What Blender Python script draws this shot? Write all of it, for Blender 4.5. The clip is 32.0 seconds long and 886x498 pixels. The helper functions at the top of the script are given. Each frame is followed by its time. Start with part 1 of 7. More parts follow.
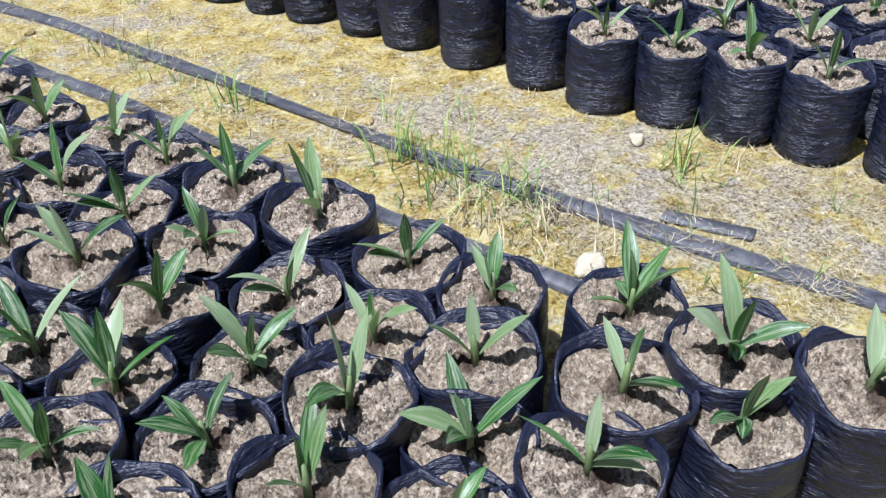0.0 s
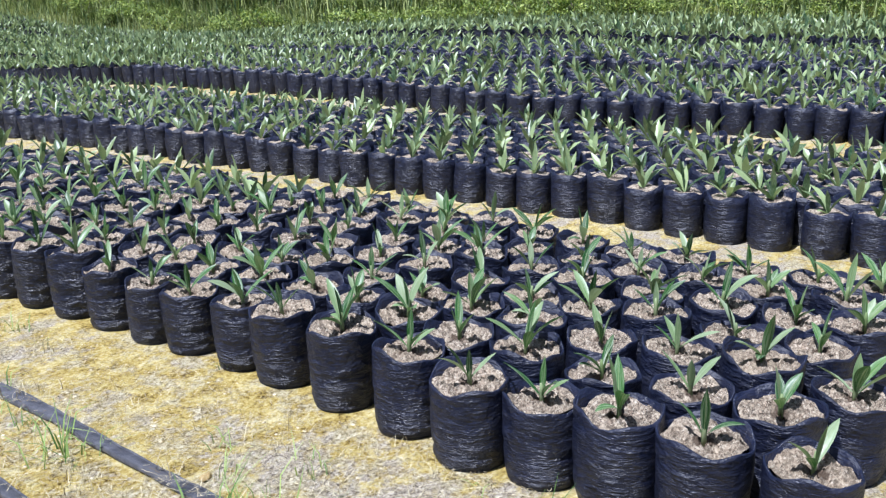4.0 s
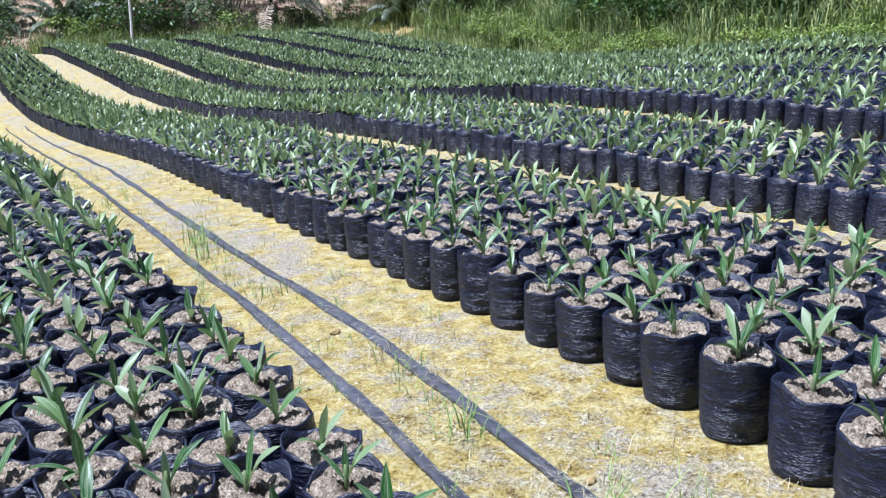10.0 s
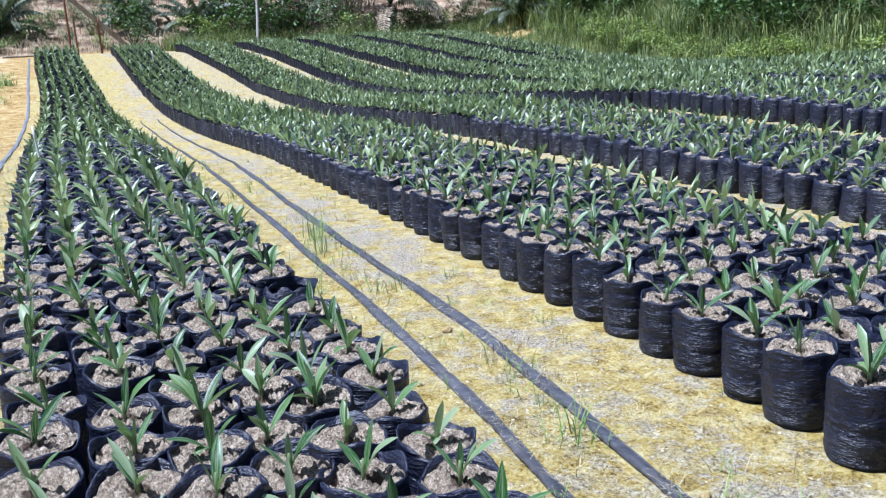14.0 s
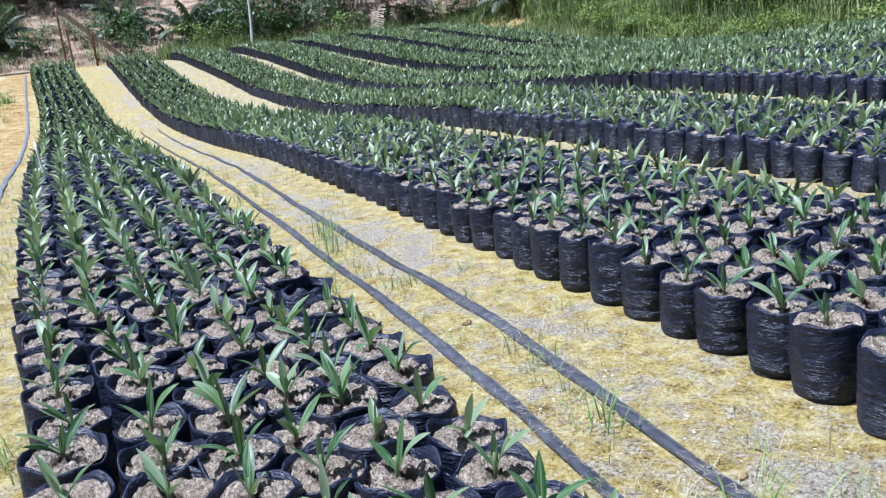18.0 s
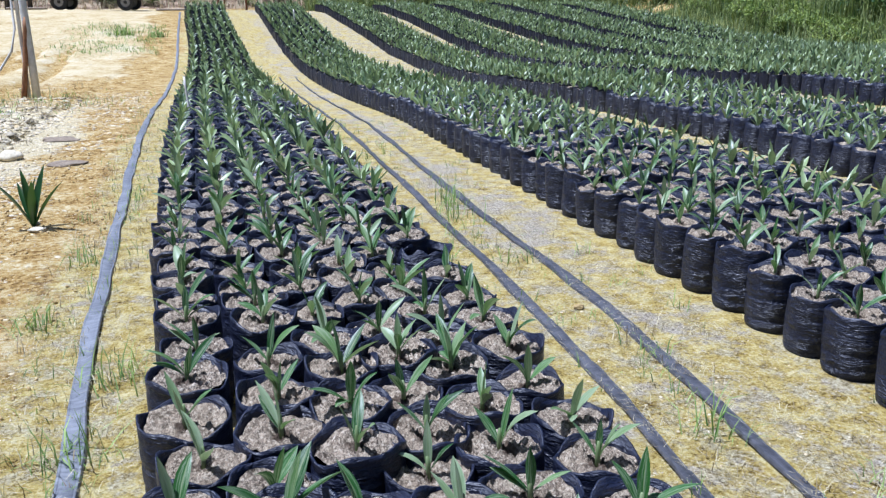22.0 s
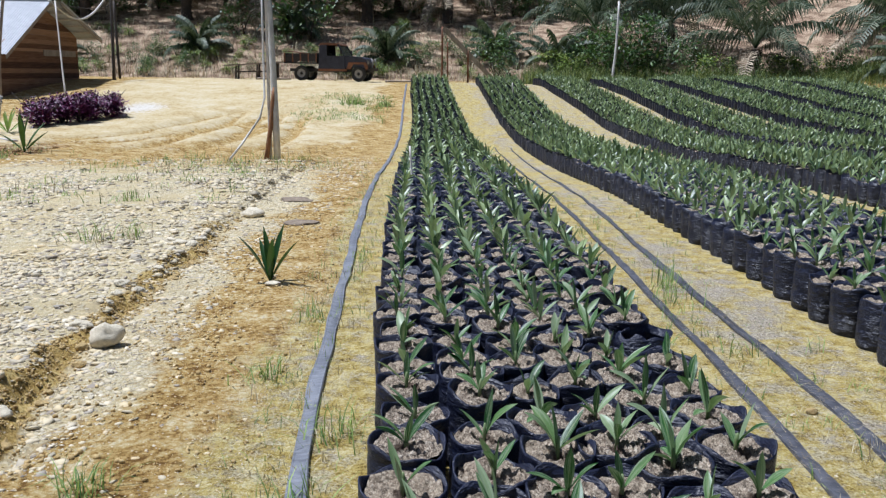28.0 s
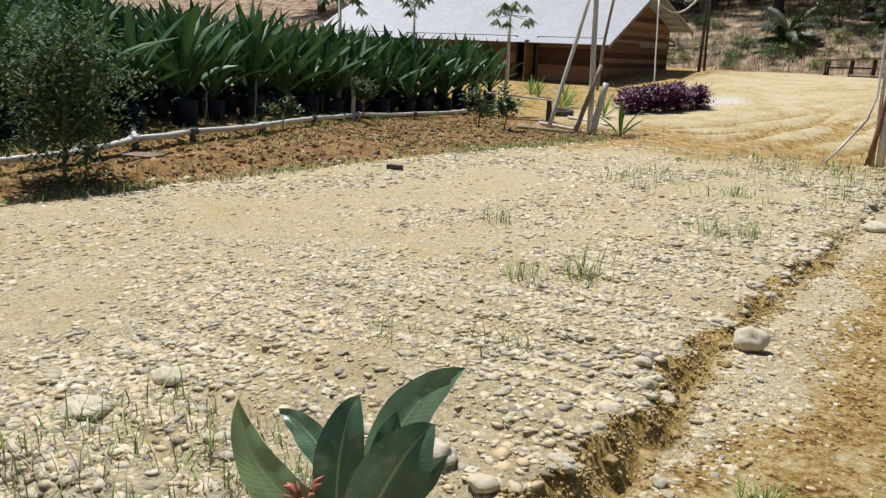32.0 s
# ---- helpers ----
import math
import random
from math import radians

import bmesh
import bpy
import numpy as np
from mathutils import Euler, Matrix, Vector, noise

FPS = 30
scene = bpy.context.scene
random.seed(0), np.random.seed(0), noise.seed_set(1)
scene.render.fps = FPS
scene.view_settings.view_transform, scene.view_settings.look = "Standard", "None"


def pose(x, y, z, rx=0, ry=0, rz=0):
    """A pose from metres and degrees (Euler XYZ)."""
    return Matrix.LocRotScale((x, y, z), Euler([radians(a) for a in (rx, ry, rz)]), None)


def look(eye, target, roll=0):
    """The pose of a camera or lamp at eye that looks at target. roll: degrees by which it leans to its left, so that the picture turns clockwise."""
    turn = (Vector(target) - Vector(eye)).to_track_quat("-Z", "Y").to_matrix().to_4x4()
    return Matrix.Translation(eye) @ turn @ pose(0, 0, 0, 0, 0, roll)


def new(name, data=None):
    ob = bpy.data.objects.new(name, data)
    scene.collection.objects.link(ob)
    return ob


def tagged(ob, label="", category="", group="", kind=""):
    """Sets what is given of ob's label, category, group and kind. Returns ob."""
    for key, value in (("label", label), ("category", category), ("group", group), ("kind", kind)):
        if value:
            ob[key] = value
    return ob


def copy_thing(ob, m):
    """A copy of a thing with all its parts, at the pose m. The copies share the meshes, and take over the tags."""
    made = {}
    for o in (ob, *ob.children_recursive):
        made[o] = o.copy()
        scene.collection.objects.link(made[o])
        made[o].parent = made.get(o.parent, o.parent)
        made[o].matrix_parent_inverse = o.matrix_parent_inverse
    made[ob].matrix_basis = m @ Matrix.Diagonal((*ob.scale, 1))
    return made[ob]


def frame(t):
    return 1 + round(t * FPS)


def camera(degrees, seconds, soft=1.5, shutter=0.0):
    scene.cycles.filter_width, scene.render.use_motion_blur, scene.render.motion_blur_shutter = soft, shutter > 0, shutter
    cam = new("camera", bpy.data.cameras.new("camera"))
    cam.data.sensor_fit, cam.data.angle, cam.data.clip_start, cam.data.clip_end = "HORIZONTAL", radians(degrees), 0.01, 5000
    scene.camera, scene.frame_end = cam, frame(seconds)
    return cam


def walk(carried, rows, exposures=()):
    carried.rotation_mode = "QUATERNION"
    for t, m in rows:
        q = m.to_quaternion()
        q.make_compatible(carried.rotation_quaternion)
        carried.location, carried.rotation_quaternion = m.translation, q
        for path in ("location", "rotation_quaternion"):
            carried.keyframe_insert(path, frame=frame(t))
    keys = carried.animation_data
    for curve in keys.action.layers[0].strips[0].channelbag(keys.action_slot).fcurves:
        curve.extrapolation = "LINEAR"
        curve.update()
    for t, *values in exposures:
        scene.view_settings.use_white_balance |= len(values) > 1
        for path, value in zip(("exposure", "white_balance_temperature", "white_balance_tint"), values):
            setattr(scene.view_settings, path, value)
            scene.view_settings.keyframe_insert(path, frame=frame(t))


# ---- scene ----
from mathutils import noise as mnoise

# ------------------------------------------------------------------ camera
cam = camera(55.91, 32.0, soft=1.35)
# seconds, x, y, z, yaw (clockwise from +y), pitch, roll
PATH = [
    (0.0, -0.402, 0.179, 1.412, 56.73, -36.84, -1.42),
    (0.5, -0.316, 0.196, 1.414, 49.59, -35.87, -2.04),
    (1.0, -0.113, 0.131, 1.392, 41.69, -31.97, 2.14),
    (1.5, 0.036, 0.056, 1.466, 43.78, -26.97, -1.20),
    (2.0, 0.103, -0.018, 1.426, 48.12, -21.16, -1.43),
    (2.5, 0.115, -0.043, 1.447, 53.43, -19.55, 0.04),
    (3.0, 0.150, -0.058, 1.441, 54.44, -19.07, -0.94),
    (3.5, 0.153, -0.044, 1.451, 55.21, -17.93, -1.00),
    (5.5, 0.202, -0.067, 1.452, 60.62, -16.20, -1.48),
    (6.0, 0.188, -0.064, 1.450, 57.06, -16.02, -1.74),
    (6.5, 0.151, -0.044, 1.461, 50.68, -15.40, -2.15),
    (7.0, 0.122, -0.021, 1.461, 43.98, -15.24, -2.77),
    (7.5, 0.107, -0.030, 1.464, 40.15, -15.38, -2.87),
    (8.0, 0.097, -0.028, 1.459, 39.04, -14.99, -2.65),
    (8.5, 0.087, -0.014, 1.463, 37.43, -15.14, -2.29),
    (9.0, 0.068, -0.006, 1.463, 35.10, -15.03, -2.47),
    (9.5, 0.050, -0.007, 1.459, 32.53, -14.82, -2.72),
    (10.0, 0.045, -0.006, 1.458, 30.91, -15.07, -2.69),
    (10.5, 0.036, 0.000, 1.457, 30.01, -15.00, -2.37),
    (11.0, 0.019, -0.002, 1.460, 28.06, -14.59, -2.40),
    (11.5, 0.008, 0.001, 1.456, 26.11, -14.83, -2.53),
    (12.0, 0.008, -0.003, 1.460, 25.68, -14.55, -2.77),
    (12.5, 0.010, 0.001, 1.460, 25.69, -14.64, -2.72),
    (13.0, 0.000, -0.000, 1.460, 25.00, -14.70, -2.11),
    (13.5, -0.013, -0.004, 1.462, 23.85, -14.47, -1.61),
    (14.0, -0.011, -0.006, 1.463, 23.45, -14.61, -2.01),
    (14.5, -0.016, -0.004, 1.462, 23.39, -14.32, -1.92),
    (15.0, -0.019, -0.007, 1.462, 23.11, -14.06, -1.78),
    (15.5, -0.024, -0.000, 1.461, 22.71, -14.06, -1.21),
    (17.5, -0.038, 0.031, 1.459, 22.23, -14.64, -4.48),
    (18.0, -0.043, 0.041, 1.450, 23.07, -14.99, -5.23),
    (18.5, -0.044, 0.057, 1.452, 23.70, -13.53, -3.18),
    (19.0, -0.046, 0.036, 1.448, 23.59, -13.83, -2.19),
    (19.5, -0.068, 0.035, 1.460, 21.42, -14.14, -1.46),
    (20.0, -0.092, 0.032, 1.451, 19.10, -13.98, -0.49),
    (20.5, -0.091, 0.035, 1.458, 17.01, -14.42, -0.33),
    (21.0, -0.085, 0.040, 1.460, 16.04, -15.34, -0.42),
    (21.5, -0.095, 0.054, 1.457, 15.01, -16.54, 0.42),
    (22.0, -0.098, 0.055, 1.455, 15.21, -16.51, 0.37),
    (22.5, -0.102, 0.053, 1.454, 14.75, -16.40, 0.02),
    (23.0, -0.104, 0.050, 1.454, 14.29, -16.24, 0.09),
    (23.5, -0.107, 0.046, 1.453, 13.53, -16.22, 0.04),
    (24.0, -0.110, 0.052, 1.450, 13.18, -16.67, -0.30),
    (24.5, -0.113, 0.051, 1.455, 11.30, -16.56, -1.36),
    (26.5, -0.127, 0.082, 1.442, 9.01, -16.78, -0.59),
    (27.0, -0.132, 0.083, 1.444, 8.48, -16.67, -0.37),
    (27.5, -0.157, 0.074, 1.479, 4.74, -14.52, -0.01),
    (28.0, -0.181, 0.088, 1.489, 1.02, -11.95, 0.98),
    (28.5, -0.183, 0.088, 1.495, -0.27, -10.89, 0.59),
    (29.0, -0.193, 0.077, 1.509, -3.00, -7.66, 0.52),
    (29.5, -0.206, 0.073, 1.498, -4.85, -9.05, 0.68),
    (30.0, -0.234, 0.067, 1.493, -6.78, -11.04, 0.91),
    (30.5, -0.297, 0.060, 1.485, -13.83, -12.14, 0.74),
    (31.0, -0.389, 0.078, 1.469, -21.33, -12.83, 2.95),
    (31.5, -0.578, 0.114, 1.464, -29.50, -11.92, 4.26),
    (31.9, -0.780, 0.104, 1.478, -34.81, -13.32, 0.28),
    (32.0, -0.830, 0.102, 1.481, -35.54, -13.52, 2.48),
]
walk(cam, [(t, pose(x, y, z, 90 + p, 0, -a) @ pose(0, 0, 0, 0, 0, r)) for t, x, y, z, a, p, r in PATH],
     exposures=[(0.0, 0.65, 5480, 14), (3.0, 0.67, 5450, 15), (6.0, 0.79, 5330, 15), (13.0, 0.69, 5090, 15), (19.0, 0.59, 5030, 16), (23.0, 0.41, 5120, 15), (28.0, 0.12, 5430, 13), (30.5, -0.03, 5800, 12), (31.5, -0.03, 6050, 12), (32.0, -0.02, 6100, 12)])

# ------------------------------------------------------------------ light
SUN_EL, SUN_AZ = 69.0, -75.0          # azimuth clockwise from +y
world = bpy.data.worlds.new("sky")
scene.world = world
world.use_nodes = True
wn = world.node_tree.nodes
sky = wn.new("ShaderNodeTexSky")
sky.sky_type, sky.sun_disc = "NISHITA", False
sky.sun_elevation, sky.sun_rotation = radians(SUN_EL), radians(SUN_AZ)
sky.dust_density = 2.0
world.node_tree.links.new(sky.outputs[0], wn["Background"].inputs[0])
wn["Background"].inputs[1].default_value = 0.05
sun = new("sun", bpy.data.lights.new("sun", "SUN"))
sun.data.energy, sun.data.angle, sun.data.color = 5.0, radians(0.6), (1.0, 0.96, 0.90)
_d = Vector((math.sin(radians(SUN_AZ)) * math.cos(radians(SUN_EL)), math.cos(radians(SUN_AZ)) * math.cos(radians(SUN_EL)), math.sin(radians(SUN_EL))))
sun.matrix_world = look(_d * 60, (0, 0, 0))


# ------------------------------------------------------------------ materials
class Mat:
    """A node material with short helpers."""

    def __init__(self, name, rough=0.8, metal=0.0, spec=0.5):
        self.m = bpy.data.materials.new(name)
        self.m.use_nodes = True
        self.t = self.m.node_tree
        self.b = self.t.nodes["Principled BSDF"]
        self.b.inputs["Roughness"].default_value = rough
        self.b.inputs["Metallic"].default_value = metal
        self.b.inputs["Specular IOR Level"].default_value = spec
        self.co = None

    def node(self, kind, **props):
        n = self.t.nodes.new(kind)
        for k, v in props.items():
            if k == "operation":
                n.operation = v
            elif k == "data_type":
                n.data_type = v
            elif k == "blend_type":
                n.blend_type = v
            elif k == "feature":
                n.feature = v
            elif k == "attribute_name":
                n.attribute_name = v
        return n

    def link(self, a, b):
        self.t.links.new(a, b)

    def coords(self):
        if self.co is None:
            self.co = self.node("ShaderNodeTexCoord").outputs["Object"]
        return self.co

    def noise(self, scale, detail=5, rough=0.6, stretch=None):
        n = self.node("ShaderNodeTexNoise")
        src = self.coords()
        if stretch:
            mp = self.node("ShaderNodeMapping")
            mp.inputs["Scale"].default_value = stretch
            self.link(src, mp.inputs[0])
            src = mp.outputs[0]
        self.link(src, n.inputs["Vector"])
        n.inputs["Scale"].default_value, n.inputs["Detail"].default_value, n.inputs["Roughness"].default_value = scale, detail, rough
        return n.outputs["Fac"]

    def voronoi(self, scale, feature="F1"):
        n = self.node("ShaderNodeTexVoronoi", feature=feature)
        self.link(self.coords(), n.inputs["Vector"])
        n.inputs["Scale"].default_value = scale
        return n

    def ramp(self, fac, stops):
        n = self.node("ShaderNodeValToRGB")
        e = n.color_ramp.elements
        e[0].position, e[0].color = stops[0][0], (*stops[0][1], 1)
        e[1].position, e[1].color = stops[-1][0], (*stops[-1][1], 1)
        for p, c in stops[1:-1]:
            e.new(p).color = (*c, 1)
        self.link(fac, n.inputs[0])
        return n.outputs[0]

    def mix(self, fac, a, b, blend="MIX"):
        n = self.node("ShaderNodeMix", data_type="RGBA", blend_type=blend)
        for sock, v in ((0, fac), (6, a), (7, b)):
            if isinstance(v, (int, float)):
                n.inputs[sock].default_value = v
            elif isinstance(v, tuple):
                n.inputs[sock].default_value = (*v, 1)
            else:
                self.link(v, n.inputs[sock])
        return n.outputs[2]

    def attr(self, name):
        return self.node("ShaderNodeAttribute", attribute_name=name).outputs["Fac"]

    def random(self, islands=False):
        return self.node("ShaderNodeNewGeometry").outputs["Random Per Island"] if islands else self.node("ShaderNodeObjectInfo").outputs["Random"]

    def math(self, op, a, b=0.0):
        n = self.node("ShaderNodeMath", operation=op)
        for sock, v in ((0, a), (1, b)):
            if isinstance(v, (int, float)):
                n.inputs[sock].default_value = v
            else:
                self.link(v, n.inputs[sock])
        return n.outputs[0]

    def color(self, c):
        if isinstance(c, tuple):
            self.b.inputs["Base Color"].default_value = (*c, 1)
        else:
            self.link(c, self.b.inputs["Base Color"])
        return self

    def bump(self, h, dist=0.01, strength=0.6):
        n = self.node("ShaderNodeBump")
        n.inputs["Distance"].default_value, n.inputs["Strength"].default_value = dist, strength
        self.link(h, n.inputs["Height"])
        self.link(n.outputs[0], self.b.inputs["Normal"])
        return self


def simple(name, lo, hi, scale=20.0, rough=0.8, bump=0.004, stretch=None, metal=0.0, spec=0.5):
    """Two-scale mottled colour with a fine relief."""
    m = Mat(name, rough, metal, spec)
    a, b = m.noise(scale, 6, 0.65, stretch), m.noise(scale * 0.17, 3, 0.5)
    mixed = m.math("ADD", m.math("MULTIPLY", a, 0.65), m.math("MULTIPLY", b, 0.35))
    m.color(m.ramp(mixed, [(0.32, lo), (0.68, hi)]))
    if bump:
        m.bump(a, bump, 0.7)
    return m.m


def leaf_material(name, lo, hi, rough=0.38, spec=0.5, islands=False, scale=9.0, trans=0.22, pale=None, streaks=False):
    m = Mat(name, rough, 0.0, spec)
    r = m.random(islands)
    a = m.noise(scale, 4)
    f = m.math("ADD", m.math("MULTIPLY", r, 0.55), m.math("MULTIPLY", a, 0.45))
    c = m.ramp(f, [(0.25, lo), (0.75, hi)])
    if streaks:
        c = m.ramp(m.math("ADD", m.math("MULTIPLY", r, 0.75), m.math("MULTIPLY", a, 0.25)), [(0.15, lo), (0.5, (0.05, 0.15, 0.028)), (0.62, hi), (0.9, (0.30, 0.38, 0.22))])
        vec = m.node("ShaderNodeCombineXYZ")
        for sock, v in ((0, m.math("MULTIPLY", m.attr("leaf_across"), 2.6)), (1, m.math("MULTIPLY", m.attr("leaf_along"), 1.1)), (2, m.math("MULTIPLY", r, 60.0))):
            m.link(v, vec.inputs[sock])
        st = m.node("ShaderNodeTexNoise")
        m.link(vec.outputs[0], st.inputs["Vector"])
        st.inputs["Scale"].default_value, st.inputs["Detail"].default_value, st.inputs["Roughness"].default_value = 1.6, 5, 0.6
        rib = m.math("ABSOLUTE", m.attr("leaf_across"))
        # Pale streaks along the blade put its whitish sheen into the colour.
        c = m.mix(m.math("MULTIPLY", m.ramp(st.outputs["Fac"], [(0.46, (0, 0, 0)), (0.66, (1, 1, 1))]), 0.5), c, pale)
        c = m.mix(m.ramp(rib, [(0.03, (0.6, 0.6, 0.6)), (0.10, (0, 0, 0))]), c, (0.30, 0.36, 0.16))
    elif pale:
        st = m.noise(190, 3, 0.6, (1.0, 1.0, 0.2))
        c = m.mix(m.math("MULTIPLY", m.ramp(st, [(0.44, (0, 0, 0)), (0.66, (1, 1, 1))]), 0.24), c, pale)
    m.color(c)
    m.bump(m.noise(60, 2, 0.5, (1, 1, 0.15)), 0.002, 0.5)
    if trans:
        thin, both = m.node("ShaderNodeBsdfTranslucent"), m.node("ShaderNodeMixShader")
        m.link(m.mix(1.0, c, (0.95, 1.0, 0.65), "MULTIPLY"), thin.inputs["Color"])
        both.inputs[0].default_value = trans
        m.link(m.b.outputs[0], both.inputs[1])
        m.link(thin.outputs[0], both.inputs[2])
        m.link(both.outputs[0], m.t.nodes["Material Output"].inputs["Surface"])
    return m.m


def plastic_material():
    """Thin black film: level creases, scuffs, pale dried mud low down, and crease glints painted as streaks."""
    m = Mat("black_polythene", 0.5, 0.0, 0.45)
    n1 = m.noise(6, 4, 0.65, (1.0, 1.0, 4.6))
    n2 = m.noise(18, 3, 0.6, (1.0, 1.0, 1.6))
    n3 = m.noise(15, 4, 0.65, (1.0, 1.0, 4.2))
    split = m.node("ShaderNodeSeparateXYZ")
    m.link(m.coords(), split.inputs[0])
    low = m.ramp(split.outputs[2], [(0.05, (1, 1, 1)), (0.24, (0.35,) * 3)])
    where = m.math("MULTIPLY", m.ramp(m.noise(8, 3), [(0.36, (0.2,) * 3), (0.55, (1, 1, 1))]), low)
    r1 = m.math("ABSOLUTE", m.math("SUBTRACT", n1, 0.5))
    r3 = m.math("ABSOLUTE", m.math("SUBTRACT", n3, 0.5))
    h = m.math("ADD", m.math("MULTIPLY", m.math("ADD", r1, m.math("MULTIPLY", r3, 0.5)), where), m.math("MULTIPLY", n2, 0.28))
    base = m.ramp(m.noise(6, 3), [(0.3, (0.005, 0.0070, 0.020)), (0.7, (0.012, 0.0155, 0.038))])
    # Pale bluish glint along the creases, painted into the film's colour.
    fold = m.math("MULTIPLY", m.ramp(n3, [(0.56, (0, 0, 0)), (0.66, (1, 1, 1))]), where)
    dirt = m.ramp(m.noise(11, 7, 0.75), [(0.58, (0, 0, 0)), (0.78, (1, 1, 1))])
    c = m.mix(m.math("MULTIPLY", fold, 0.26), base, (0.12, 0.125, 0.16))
    m.color(m.mix(m.math("MULTIPLY", dirt, m.math("MULTIPLY", low, 0.42)), c, (0.19, 0.17, 0.145)))
    m.link(m.ramp(n2, [(0.3, (0.32,) * 3), (0.7, (0.58,) * 3)]), m.b.inputs["Roughness"])
    m.bump(h, 0.065, 0.9)
    return m.m


def soil_material():
    m = Mat("potting_soil", 0.95, 0, 0.2)
    a, b = m.noise(190, 6, 0.75), m.noise(38, 5, 0.7)
    vo, vs = m.voronoi(75), m.voronoi(190)
    v = vo.outputs["Distance"]
    chunk = m.ramp(vo.outputs["Color"], [(0.1, (0.09, 0.064, 0.047)), (0.4, (0.38, 0.295, 0.215)), (0.65, (0.57, 0.475, 0.36)), (0.95, (0.76, 0.68, 0.55))])
    grit = m.ramp(vs.outputs["Color"], [(0.1, (0.095, 0.0683, 0.0505)), (0.5, (0.40, 0.32, 0.235)), (0.95, (0.66, 0.58, 0.45))])
    c = m.mix(m.ramp(v, [(0.30, (0, 0, 0)), (0.42, (1, 1, 1))]), chunk, grit)
    # Voids between crumbs: recess shade painted dark where the relief runs low.
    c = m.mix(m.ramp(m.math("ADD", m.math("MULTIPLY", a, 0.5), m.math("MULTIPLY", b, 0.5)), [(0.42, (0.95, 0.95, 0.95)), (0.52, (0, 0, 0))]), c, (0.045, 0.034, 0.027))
    c = m.mix(m.ramp(m.noise(14, 4, 0.7), [(0.52, (0, 0, 0)), (0.66, (0.5, 0.5, 0.5))]), c, (0.52, 0.44, 0.32))
    c = m.mix(m.math("MULTIPLY", m.random(), 0.32), c, (0.36, 0.285, 0.19))
    # Soil toned darker towards the hollow round the stem.
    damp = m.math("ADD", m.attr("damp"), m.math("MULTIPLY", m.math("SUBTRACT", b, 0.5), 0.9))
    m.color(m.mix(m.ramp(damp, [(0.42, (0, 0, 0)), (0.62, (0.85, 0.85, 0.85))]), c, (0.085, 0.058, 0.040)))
    m.bump(m.math("ADD", m.math("MULTIPLY", a, 0.6), m.math("ADD", m.math("MULTIPLY", v, -0.6), b)), 0.014, 0.9)
    return m.m


